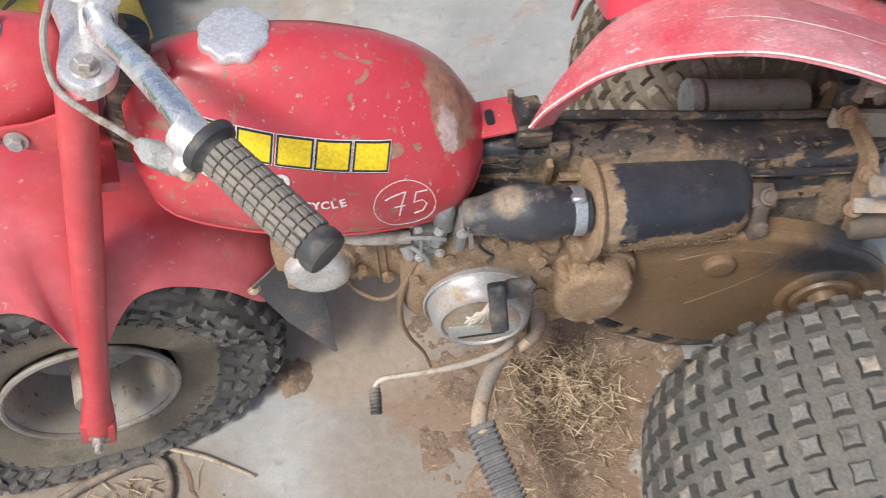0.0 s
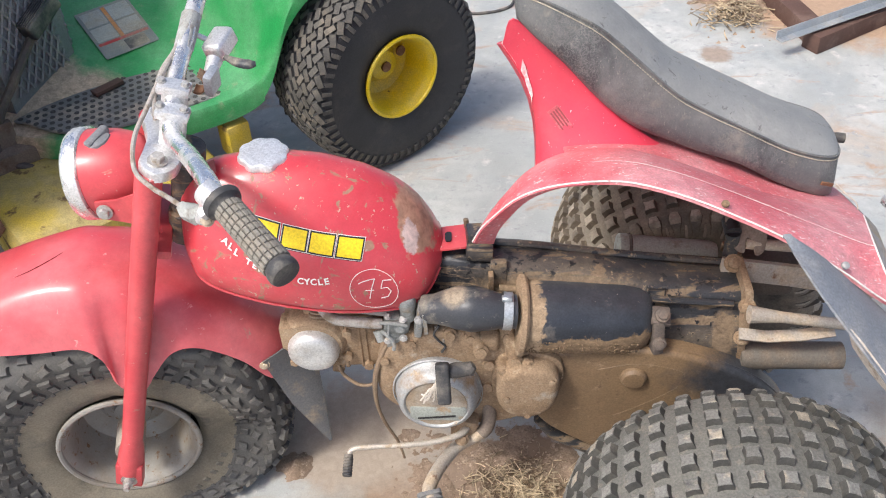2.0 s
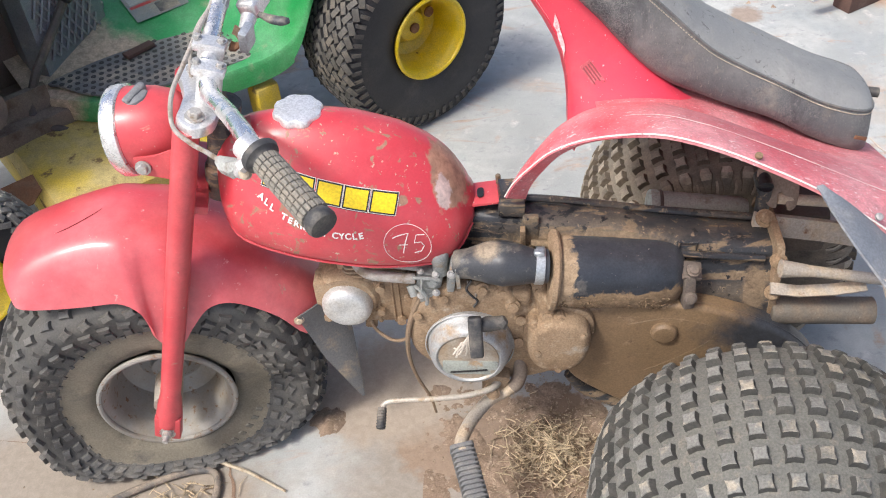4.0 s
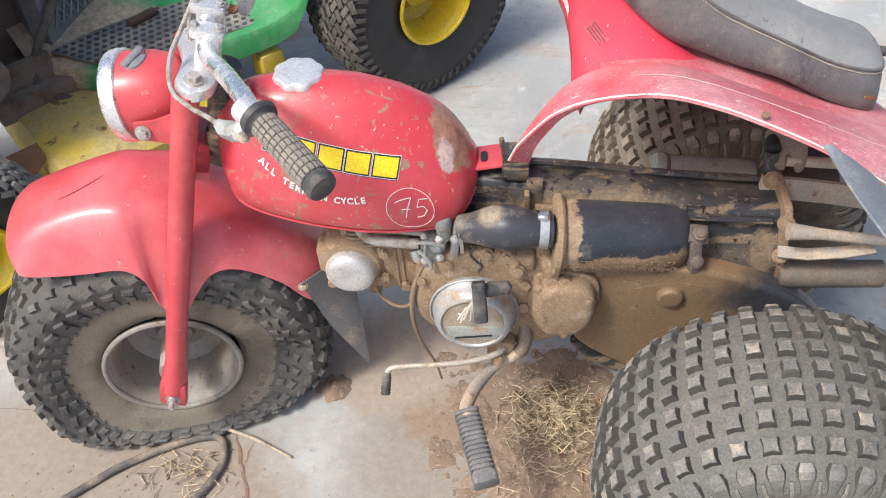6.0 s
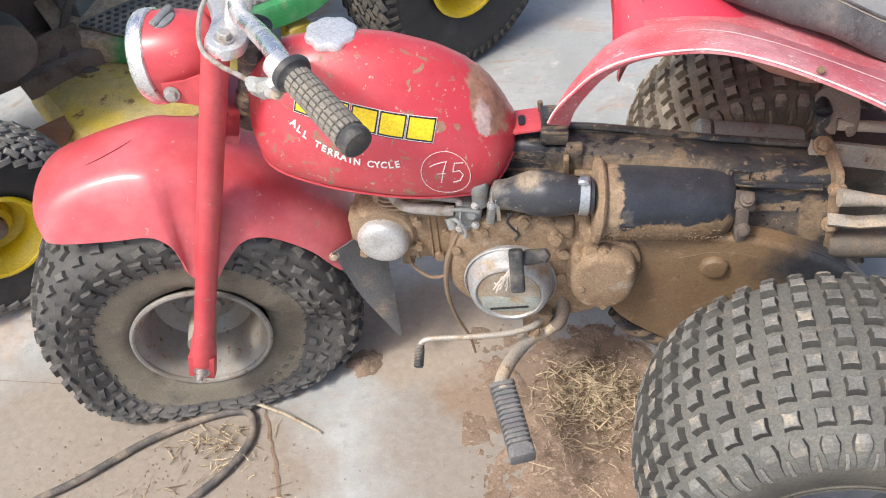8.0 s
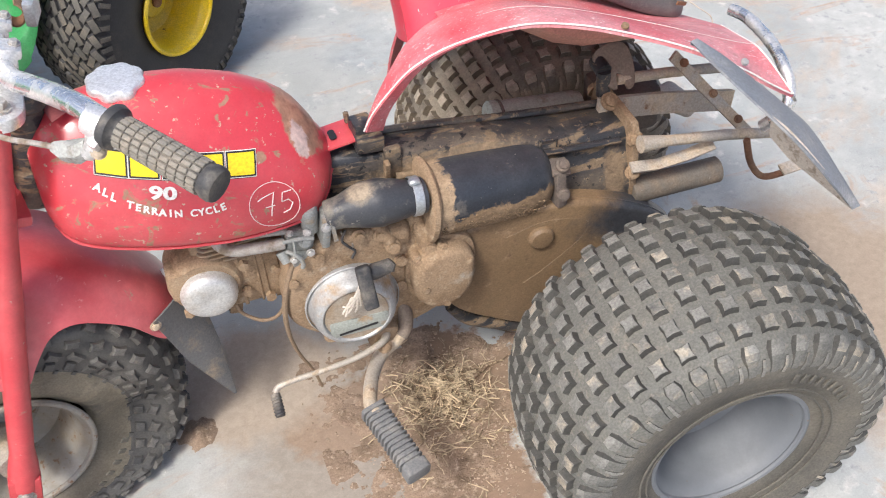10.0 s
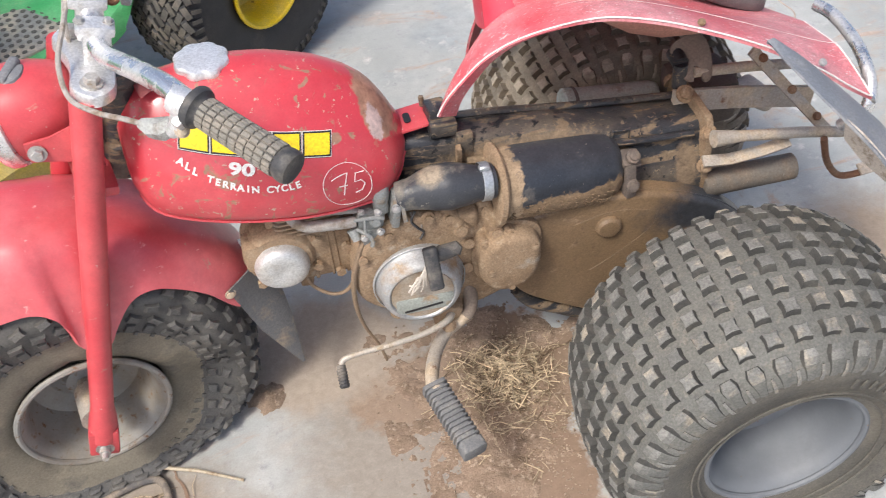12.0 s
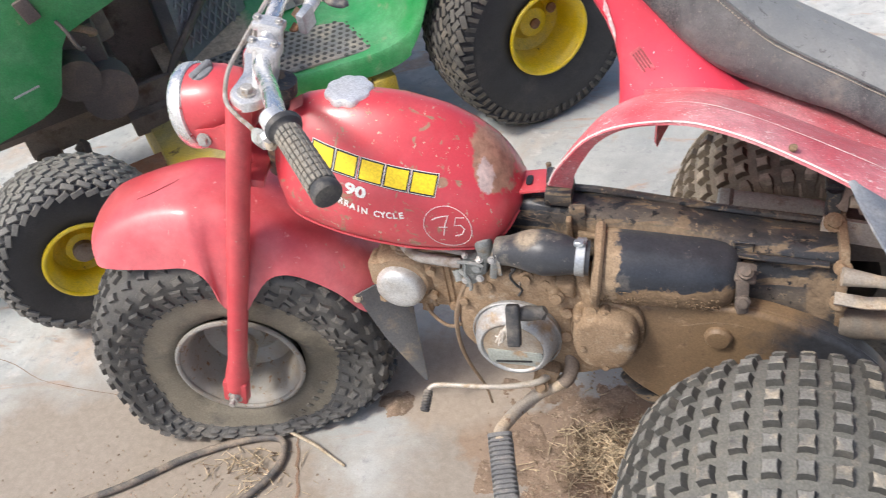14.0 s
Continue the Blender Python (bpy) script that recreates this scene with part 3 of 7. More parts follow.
def soil_patch(name, label, cx, cy, rx, ry, seed, high, edge=0.5, cell=0.006):
    """A thin uneven spread of soil with a ragged edge."""
    off = Vector((seed * 7.3, seed * 3.1, 0))
    nx, ny = int(2.6 * rx / cell), int(2.6 * ry / cell)
    hs = {}
    for i in range(nx):
        for j in range(ny):
            x, y = cx - 1.3 * rx + i * cell, cy - 1.3 * ry + j * cell
            d = math.hypot((x - cx) / rx, (y - cy) / ry)
            n = noise.fractal(Vector((x, y, 0)) * 14 + off, 0.8, 2.1, 5)
            f = noise.fractal(Vector((x, y, 0)) * 70 + off, 0.8, 2.1, 4)
            hs[i, j] = (x, y, min(1, max(-0.3, (1 - d) + edge * n)) * high + 0.16 * high * f + 0.0005)
    verts, faces, idx = [], [], {}

    def vid(k):
        if k not in idx:
            idx[k] = len(verts)
            verts.append(hs[k])
        return idx[k]
    for i in range(nx - 1):
        for j in range(ny - 1):
            q = [(i, j), (i + 1, j), (i + 1, j + 1), (i, j + 1)]
            if max(hs[k][2] for k in q) > 0.0005:
                faces.append([vid(k) for k in q])
    me = bpy.data.meshes.new(name)
    me.from_pydata(verts, [], faces)
    return tagged(link_mesh(name, me, soil, sharp=180), label, "soil", kind="stuff")


soil_patch("soil_spread", "thin crusted spread of dry reddish soil on the concrete", 0.170, -0.125, 0.165, 0.135, 1, 0.0055, 1.5, 0.0035)
soil_patch("soil_spread", "low heap of loose soil under the straw", 0.180, -0.112, 0.060, 0.055, 8, 0.016, 0.8, 0.0035)
soil_patch("soil_spread", "ragged smear of soil below the foot peg", 0.105, -0.285, 0.085, 0.075, 6, 0.0030, 2.2, 0.0035)
soil_patch("soil_spread", "small lump of soil behind the front tyre", -0.232, -0.03, 0.035, 0.03, 4, 0.012, 0.6)
soil_patch("soil_spread", "heap of soil beside the boards", 0.98, 1.72, 0.16, 0.10, 5, 0.05, 0.6, 0.012)


def stalks(name, label, n, cx, cy, sx, sy, top, seed, lmin=0.015, lmax=0.06, r=0.0011):
    rnd = random.Random(seed)
    bm = bmesh.new()
    for k in range(n):
        x, y = rnd.gauss(cx, sx), rnd.gauss(cy, sy)
        d = math.hypot((x - cx) / sx, (y - cy) / sy)
        z = 0.003 + top * max(0.05, 1 - d / 2.4) * rnd.random()
        a, ln = rnd.uniform(0, math.pi), rnd.uniform(lmin, lmax) * rnd.uniform(0.5, 1)
        v = Vector((math.cos(a), math.sin(a), rnd.uniform(-0.18, 0.18))) * ln / 2
        c = Vector((x, y, z + abs(v.z)))
        k2 = Vector((rnd.uniform(-1, 1), rnd.uniform(-1, 1), rnd.uniform(0, 0.6))) * ln * 0.12
        rr = r * rnd.uniform(0.5, 1.3)
        tube(bm, [c - v, c + k2, c + v], [rr, rr, rr * 0.6], 4, cap=False)
    return tagged(part(name, bm, straw_mat, flat=True), label, "straw", kind="stuff")


stalks("straw_litter", "loose heap of dry straw on the soil", 520, 0.183, -0.120, 0.042, 0.042, 0.030, 11, 0.010, 0.066, 0.00105)
stalks("straw_litter", "dry straw scattered over the soil", 170, 0.17, -0.16, 0.062, 0.075, 0.007, 12, 0.01, 0.05, r=0.0009)
stalks("straw_litter", "dry weeds heaped beside the boards", 170, 0.93, 1.575, 0.05, 0.045, 0.05, 15, 0.03, 0.10, 0.0018)
stalks("straw_litter", "dry straw scattered by the hose", 70, -0.47, -0.205, 0.045, 0.022, 0.008, 13)
stalks("straw_litter", "dry straw and chaff on the concrete", 40, -0.44, -0.30, 0.08, 0.05, 0.004, 14)


def crumbs(name, label, n, cx, cy, sx, sy, seed, size=0.003):
    rnd = random.Random(seed)
    verts, faces = [], []
    for k in range(n):
        x, y, s = rnd.gauss(cx, sx), rnd.gauss(cy, sy), size * rnd.uniform(0.3, 1.2)
        b = len(verts)
        for q in ((-1, -0.7, 0), (1, -0.6, 0), (0.1, 1, 0), (rnd.uniform(-0.4, 0.4), 0, rnd.uniform(0.6, 1.2))):
            verts.append((x + s * q[0] * rnd.uniform(0.6, 1.3), y + s * q[1] * rnd.uniform(0.6, 1.3), s * q[2] + 0.0006))
        faces += [(b, b + 1, b + 3), (b + 1, b + 2, b + 3), (b + 2, b, b + 3)]
    me = bpy.data.meshes.new(name)
    me.from_pydata(verts, [], faces)
    return tagged(link_mesh(name, me, crumb_soil, flat=True), label, "soil", kind="stuff")


crumbs("soil_crumbs", "small crumbs of soil on the concrete", 2600, 0.165, -0.17, 0.075, 0.11, 21, 0.0028)
crumbs("soil_crumbs", "small crumbs of soil by the front tyre", 420, -0.58, -0.29, 0.15, 0.055, 22, 0.0026)
crumbs("soil_crumbs", "bits of debris by the boards", 120, 0.95, 1.60, 0.07, 0.08, 23, 0.008)
tagged(part("straw_stem", bar([(-0.43, -0.125, 0.016), (-0.36, -0.15, 0.010), (-0.289, -0.187, 0.004)], [0.0036, 0.0032, 0.0024], 6, 0), mat("pale_straw", (0.47, 0.40, 0.29), 0.8, 0, [layer((0.30, 0.22, 0.14), 60, 0.5, 0.65)], vary=0.2)),
       "single thick dry straw stem on the concrete", "straw")
tagged(part("rubber_hose", bar([(-0.86, -0.37, 0.008), (-0.71, -0.287, 0.008), (-0.60, -0.205, 0.008), (-0.50, -0.155, 0.008), (-0.435, -0.143, 0.008), (-0.413, -0.17, 0.008), (-0.418, -0.22, 0.008), (-0.46, -0.285, 0.008), (-0.55, -0.37, 0.008)], 0.0068, 10, 8), hose_grey),
       "thin black rubber hose lying in a loop on the concrete", "hose")
tagged(part("wire", bar([(0.02, 1.75, 0.004), (0.10, 1.67, 0.004), (0.18, 1.665, 0.004), (0.25, 1.70, 0.004), (0.27, 1.78, 0.004)], 0.005, 8, 6), black_rubber),
       "thin black wire curled on the concrete", "wire")

bm = bmesh.new()
block(bm, (0.52, 0.060, 0.055), pose(1.318, 1.510, 0.0275, 0, 0, 31.9), 0.004)
tagged(part("wooden_board", bm, wood_brown), "dark red-brown timber lying on the concrete", "board", "boards on the concrete")
bm = bmesh.new()
block(bm, (0.060, 0.44, 0.055), pose(1.072, 1.634, 0.0275, 0, 0, 14), 0.004)
tagged(part("wooden_board", bm, wood_brown), "dark red-brown timber butted against another one", "board", "boards on the concrete")
bm = bmesh.new()
slab(bm, [(0, 0), (0.026, 0), (0.026, 0.003), (0.003, 0.003), (0.003, 0.026), (0, 0.026)], 0.60, axis((0.985, 1.344, 0.059), (0.90, 0.43, 0.03)), 0)
tagged(part("steel_angle", bm, galv), "galvanised steel angle resting on the board", "steel bar")

# ---------------------------------------------------------------- three-wheeler
trike = thing("three_wheeler", (0, 0, 0), "red vintage three-wheeled all-terrain cycle, muddy, with a flat front tyre", "three-wheeler")


def tyre_profile(half, R, crown, wall, bead):
    """Half a tyre's section from the crown to the bead as (offset, radius)."""
    p = [(0, R), (half * 0.42, R - crown * 0.18), (half * 0.72, R - crown * 0.55), (half * 0.90, R - crown), (half * 0.99, R - crown - wall * 0.25),
         (half, R - crown - wall * 0.5), (half * 0.95, R - crown - wall * 0.8), (half * 0.86, bead)]
    return [(v.x, v.y) for v in spline([(a, b, 0) for a, b in p], 4)]


def profile_at(prof, s):
    """Place and outward normal at arc length s along the profile."""
    done = 0.0
    for (a, b), (c, d) in zip(prof, prof[1:]):
        ln = math.hypot(c - a, d - b)
        if done + ln >= s:
            t = (s - done) / ln
            return a + (c - a) * t, b + (d - b) * t, (-(d - b) / ln, (c - a) / ln)
        done += ln
    a, b = prof[-1]
    return a, b, (1, 0)


def tyre_mesh(name, prof, rows, seg, squash=None, plain=0.187, ribs=()):
    """A carcass with moulded lugs. rows: (arc length, count, phase, length round, width across, turn, height, kind).
    ribs: (from arc length, to arc length, count, phase, widths, heights), shoulder buttresses that run down the wall."""
    full = [(-a, b) for a, b in prof[:0:-1]] + list(prof)
    verts, faces, mats = [], [], []
    n = len(full)
    for k in range(seg):
        th = 2 * math.pi * k / seg
        for a, b in full:
            verts.append((b * math.cos(th), a, b * math.sin(th)))
    for k in range(seg):
        for i in range(n - 1):
            q = (k * n + i, k * n + i + 1, ((k + 1) % seg) * n + i + 1, ((k + 1) % seg) * n + i)
            faces.append(q)
            r = (full[i][1] + full[i + 1][1]) / 2
            mats.append(2 if r < plain else 0)
    rnd = random.Random(5)
    for s, count, phase, ln, wd, turn, high, kind in rows:
        for side in ((1, -1) if s > 1e-4 else (1,)):
            a, b, (nx, ny) = profile_at(prof, s)
            ta, tb = ny, -nx
            for k in range(count):
                th = 2 * math.pi * (k + phase + (0.5 if side < 0 and kind != "knob" else 0)) / count
                ct, st = math.cos(th), math.sin(th)
                cen = Vector((b * ct, side * a, b * st))
                up = Vector((ny * ct, side * nx, ny * st)).normalized()
                rnd_dir = Vector((-st, 0, ct))
                acr = up.cross(rnd_dir)
                ang = radians(turn * side)
                e1 = rnd_dir * math.cos(ang) + acr * math.sin(ang)
                e2 = up.cross(e1)
                h = high * rnd.uniform(0.85, 1.1)
                base = len(verts)
                bite = 0.075 if kind == "knob" else 0.0
                ring = [(-0.5, -0.5), (0, -0.5 + bite), (0.5, -0.5), (0.5 - bite, 0), (0.5, 0.5), (0, 0.5 - bite), (-0.5, 0.5), (-0.5 + bite, 0)]
                for lev, sc in ((-0.004, 1.12), (h * 0.9, 0.92), (h, 0.82)):
                    for u, v in ring:
                        p = cen + e1 * u * ln * sc + e2 * v * wd * sc + up * lev
                        verts.append(tuple(p))
                for lev in (0, 1):
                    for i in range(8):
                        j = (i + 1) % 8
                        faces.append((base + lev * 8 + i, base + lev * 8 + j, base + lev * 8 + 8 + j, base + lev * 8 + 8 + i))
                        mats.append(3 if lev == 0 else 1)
                faces.append(tuple(base + 16 + i for i in range(8)))
                mats.append(1)
    for s0, s1, count, phase, widths, highs in ribs:
        for side in (1, -1):
            for k in range(count):
                th = 2 * math.pi * (k + phase) / count
                ct, st = math.cos(th), math.sin(th)
                rnd_dir = Vector((-st, 0, ct))
                base, m = len(verts), len(widths)
                for i, (w, h) in enumerate(zip(widths, highs)):
                    a, b, (nx, ny) = profile_at(prof, s0 + (s1 - s0) * i / (m - 1))
                    cen = Vector((b * ct, side * a, b * st))
                    up = Vector((ny * ct, side * nx, ny * st)).normalized()
                    for u, lev in ((-0.62, -0.002), (-0.48, h * 0.8), (-0.28, h), (0.28, h), (0.48, h * 0.8), (0.62, -0.002)):
                        verts.append(tuple(cen + rnd_dir * u * w + up * lev))
                for i in range(m - 1):
                    for j in range(5):
                        q = base + i * 6 + j
                        faces.append((q, q + 1, q + 7, q + 6))
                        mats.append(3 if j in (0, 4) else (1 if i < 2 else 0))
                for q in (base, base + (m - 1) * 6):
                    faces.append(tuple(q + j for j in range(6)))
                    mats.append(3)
    if squash:
        verts = [squash(v) for v in verts]
    made = []
    cut_v, cut_f = seg * n, seg * (n - 1)
    for nm, vv, ff, mm in ((name, verts[:cut_v], faces[:cut_f], mats[:cut_f]), ("tread", verts[cut_v:], [tuple(i - cut_v for i in f) for f in faces[cut_f:]], mats[cut_f:])):
        me = bpy.data.meshes.new(nm)
        me.from_pydata(vv, [], ff)
        me.polygons.foreach_set("material_index", mm)
        bm = bmesh.new()
        bm.from_mesh(me)
        bmesh.ops.recalc_face_normals(bm, faces=bm.faces)
        bm.to_mesh(me)
        bm.free()
        made.append(me)
    return made


def fit_tyre(wheel, meshes, mats, m, label):
    """Hangs a carcass and its lugs on a wheel."""
    for k, me in enumerate(meshes):
        if me.materials:
            ob = new(me.name, me)
            ob.parent = wheel
        else:
            ob = link_mesh(me.name, me, mats, wheel, "", 30)
        ob.matrix_basis = m
        ob["label"] = label if k == 0 else "moulded rubber lugs"
        if k:
            ob["kind"] = "stuff"


def rim_bm(lip, half, depth, m, hub=0.028):
    """A pressed rim: two rolled lips, a drop well and a dished disc. m: local z is the axle, pointing out."""
    w = half
    prof = [(lip - 0.004, w - 0.001), (lip, w + 0.002), (lip + 0.001, w - 0.004), (lip - 0.008, w - 0.012), (lip - 0.016, w - 0.03), (lip - 0.018, 0), (lip - 0.016, -w + 0.03), (lip - 0.006, -w + 0.01), (lip, -w),
            (lip - 0.004, -w), (lip - 0.010, -w + 0.010), (lip - 0.022, -w + 0.035), (lip - 0.022, w - depth - 0.022), (lip * 0.50, w - depth - 0.030), (hub * 1.3, w - depth - 0.016), (hub * 1.25, w - depth + 0.004), (hub * 0.8, w - depth + 0.006), (0.0005, w - depth + 0.006),
            (0.0005, w - depth + 0.010), (hub * 0.9, w - depth + 0.010), (hub * 1.4, w - depth + 0.004), (hub * 1.5, w - depth - 0.010), (lip * 0.5, w - depth - 0.022), (lip * 0.74, w - depth - 0.008), (lip - 0.024, w - depth * 0.70), (lip - 0.019, w - depth * 0.42), (lip - 0.017, w - 0.020), (lip - 0.012, w - 0.008)]
    bm = bmesh.new()
    rings = [[m @ Vector((r * math.cos(2 * math.pi * k / 64), r * math.sin(2 * math.pi * k / 64), h)) for k in range(64)] for r, h in prof]
    loft(bm, rings, closed=True)
    rr = 0.0050
    lathe(bm, [(lip - 0.0015 + rr * math.cos(k * math.pi / 4), w + rr * math.sin(k * math.pi / 4)) for k in range(9)], 64, m, False)
    return bm


REAR_L = Vector((0.4735, -0.380, 0.220))
AXLE = Vector((0.061, 0.9975, -0.035)).normalized()
REAR_R = REAR_L + AXLE * 0.655
rear_prof = tyre_profile(0.140, 0.246, 0.026, 0.085, 0.111)
N = 40
rear_rows = [(0.0, N, 0.5, 0.0205, 0.0205, 0, 0.0115, "knob")]
for i in range(1, 4):
    rear_rows.append((0.0345 * i, N, 0.5, 0.0205, 0.0205, 0, 0.0115, "knob"))
rear_ribs = [(0.124, 0.168, N, 0.5, (0.014, 0.0200, 0.0180, 0.0130, 0.0110, 0.0100), (0.0085, 0.0095, 0.0065, 0.0034, 0.0022, 0.0008)),
             (0.146, 0.172, N, 0.0, (0.0040, 0.0050, 0.0055), (0.0012, 0.0030, 0.0010))]


def sag_rear(height):
    """The soft tyre's foot spreads on the slab under a hub at that height."""
    def settle(v):
        x, y, z = v
        zc = z + height
        if zc < 0.05:
            f = (0.05 - zc) / 0.06
            z = 0.05 * math.exp(-f * 1.5) - 0.004 - height
            y *= 1 + 0.05 * f
        return (x, y, z)
    return settle


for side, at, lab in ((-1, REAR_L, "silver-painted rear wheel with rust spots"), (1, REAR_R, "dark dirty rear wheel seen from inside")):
    wheel = part("rear_wheel", rim_bm(0.1165, 0.119, 0.085, axis(at, AXLE * side, (1, 0, 0))), silver_rim if side < 0 else wheel_shade, trike, lab)
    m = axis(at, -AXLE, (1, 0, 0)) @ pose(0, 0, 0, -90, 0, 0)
    fit_tyre(wheel, tyre_mesh("tyre", rear_prof, rear_rows, 96, sag_rear(at.z), 0.187, rear_ribs), (rubber, knob_top, sidewall, knob_shade) if side < 0 else (mud_rubber, mud_knob, mud_rubber, muddy_knob_shade), m, "knobbly dusty balloon tyre")
    # fine moulded rings on the wall
    for rad, off in ((0.186, 0.1385), (0.142, 0.1372), (0.131, 0.1335)):
        bm = bmesh.new()
        lathe(bm, [(rad + 0.0016 * math.cos(a), side * off + 0.0016 * math.sin(a)) for a in [math.pi * k / 3 for k in range(7)]], 72, m @ axis((0, 0, 0), (0, 1, 0), (1, 0, 0)), False)
        part("wall_ring", bm, sidewall, wheel)
    # moulded maker's lettering stands as plain raised bars
    for k in range(9):
        a = radians(28 + 5.4 * k)
        bm = bmesh.new()
        block(bm, (0.006, 0.017, 0.003), m @ axis((0.163 * math.cos(a), side * 0.1395, 0.163 * math.sin(a)), (0, side, 0), (-math.sin(a), 0, math.cos(a))), 0.0008, 1)
        part("raised_mark", bm, sidewall, wheel)

# the front wheel, its fender and the fork are turned a little to the left
FRONT = Vector((-0.494, -0.011, 0.170))
FM = Matrix.Translation(FRONT) @ Matrix.Rotation(radians(11), 4, "Z")
front_prof = [(v.x, v.y) for v in spline([(0, 0.273, 0), (0.045, 0.271, 0), (0.085, 0.262, 0), (0.104, 0.246, 0), (0.111, 0.225, 0), (0.106, 0.200, 0), (0.101, 0.176, 0), (0.100, 0.150, 0), (0.097, 0.130, 0), (0.088, 0.115, 0)], 4)]
front_rows = []
for i, s in enumerate((0.014, 0.042, 0.070, 0.098, 0.124, 0.149)):
    front_rows.append((s, 40, 0.5 * (i % 2), 0.0205, 0.0135, 16 if i % 2 else -16, 0.0088 - 0.0006 * i, "knob"))
front_rows.append((0.170, 40, 0.0, 0.0140, 0.0150, 0, 0.0045, "lug"))
front_rows.append((0.184, 40, 0.5, 0.0070, 0.0070, 0, 0.0020, "lug"))


def sag_front(v):
    x, y, z = v
    zc = z + FRONT.z
    if zc < 0.11:
        f = (0.11 - zc) / 0.11
        g = min(1, f)
        z = 0.11 * math.exp(-f * 1.35) - FRONT.z
        y *= 1 + g * (0.20 * max(0, 1 - (abs(x + 0.03) / 0.24) ** 2))
        x += g * min(1, abs(x) / 0.1) * (-0.022 if x < 0 else 0.012)
    # the slack wall folds behind the wheel
    d = math.hypot(x - 0.19, z + 0.05)
    y += -0.034 * math.copysign(1, y) * math.exp(-(d / 0.075) ** 2) * min(1, abs(y) / 0.05)
    y += -0.008 * math.copysign(1, y) * noise.noise(Vector((x * 22, 3, z * 22))) * min(1, abs(y) / 0.05) * (1 if x > 0 else 0.3)
    return (x, y, z)


front_me = tyre_mesh("tyre", front_prof, front_rows, 120, sag_front, 0.178)
wheel = part("front_wheel", rim_bm(0.115, 0.098, 0.075, FM @ axis((0, 0, 0), (0, -1, 0), (1, 0, 0)), 0.022), steel_rim, trike, "weathered steel front wheel with brown rust")
fit_tyre(wheel, front_me, (groove_shade, front_rubber, front_sidewall, groove_shade), FM, "flat cracked front tyre with slanted lugs")
part("hub", turned([(0.024, -0.11), (0.024, -0.05), (0.016, -0.04), (0.016, 0.04), (0.024, 0.05), (0.024, 0.11)], 20, FM @ axis((0, 0, 0), (0, -1, 0))), muddy_steel, wheel)
# moulded size marks stand as plain raised bars
for k in range(6):
    bm = bmesh.new()
    a = radians(-64 + 7.5 * k)
    block(bm, (0.010, 0.012, 0.003), FM @ axis((0.165 * math.cos(a), -0.108 - 0.020 * math.sin(-a), 0.165 * math.sin(a) + 0.030), (0, -1, -0.15), (-math.sin(a), 0, math.cos(a))), 0.0008, 1)
    part("raised_mark", bm, sidewall, wheel)

# fork
for side in (-1, 1):
    a, b = (Vector((-0.466, -0.150, 0.165)), Vector((-0.318, -0.070, 0.712))) if side < 0 else (Vector((-0.522, 0.126, 0.165)), Vector((-0.345, 0.068, 0.712)))
    bm = bmesh.new()
    pts = [a.lerp(b, t) for t in (0, 0.03, 0.07, 0.12, 0.3, 0.6, 1)]
    tube(bm, pts, [0.0200, 0.0220, 0.0205, 0.0168, 0.0175, 0.0185, 0.0190], 18)
    leg = part("fork_leg", bm, red_paint, trike, "red painted fork leg with chipped edges")
    bm = bmesh.new()
    block(bm, (0.044, 0.022, 0.052), axis(a + Vector((0, side * 0.004, -0.002)), (0.25, 0, 1), (1, 0, 0)), 0.004)
    part("fork_end", bm, red_paint, leg)
    bm = bmesh.new()
    lathe(bm, [(0.014, 0), (0.014, 0.003), (0.0085, 0.003), (0.0085, 0.012), (0.005, 0.012), (0.005, 0.022), (0.0005, 0.022)], 12, axis(a + Vector((-0.002, side * 0.012, -0.012)), (0, side, 0)))
    part("axle_nut", bm, bolt_steel, leg, "dull steel axle nut")
bm = bmesh.new()
lathe(bm, [(0.008, -0.14), (0.008, 0.14)], 12, FM @ axis((0, 0, 0), (0, 1, 0)))
part("axle", bm, muddy_steel, trike)
bm = bmesh.new()
block(bm, (0.050, 0.165, 0.016), pose(-0.358, 0, 0.575, 0, 16, 11), 0.006)
part("lower_bridge", bm, red_paint, trike)
part("steering_stem", turned([(0.026, 0), (0.026, 0.05), (0.022, 0.055), (0.022, 0.14), (0.027, 0.145), (0.027, 0.165)], 20, axis((-0.318, 0, 0.545), (0.22, 0, 1))), frame_black, trike)
# top bridge: a waisted cast plate with two fork bolts
M_top = pose(-0.316, 0.0, 0.706, 0, 0, 11) @ axis((0, 0, 0), (0.27, 0, 1), (1, 0, 0))
bm = bmesh.new()
out = smooth_outline([(-0.030, -0.062), (-0.008, -0.086), (0.018, -0.070), (0.028, -0.030), (0.030, 0), (0.028, 0.030), (0.018, 0.070), (-0.008, 0.086), (-0.030, 0.062), (-0.026, 0.03), (-0.022, 0), (-0.026, -0.03)], 4)
slab(bm, out, 0.016, M_top, 0.005)
top_bridge = part("top_bridge", bm, alu, trike, "polished aluminium top bridge")
for y in (-0.060, 0.060):
    bm = bmesh.new()
    bolt(bm, M_top @ Vector((-0.006, y, 0.0165)), (0.27, 0, 1), 0.0095, 0.012)
    part("bolt", bm, bolt_steel, top_bridge)
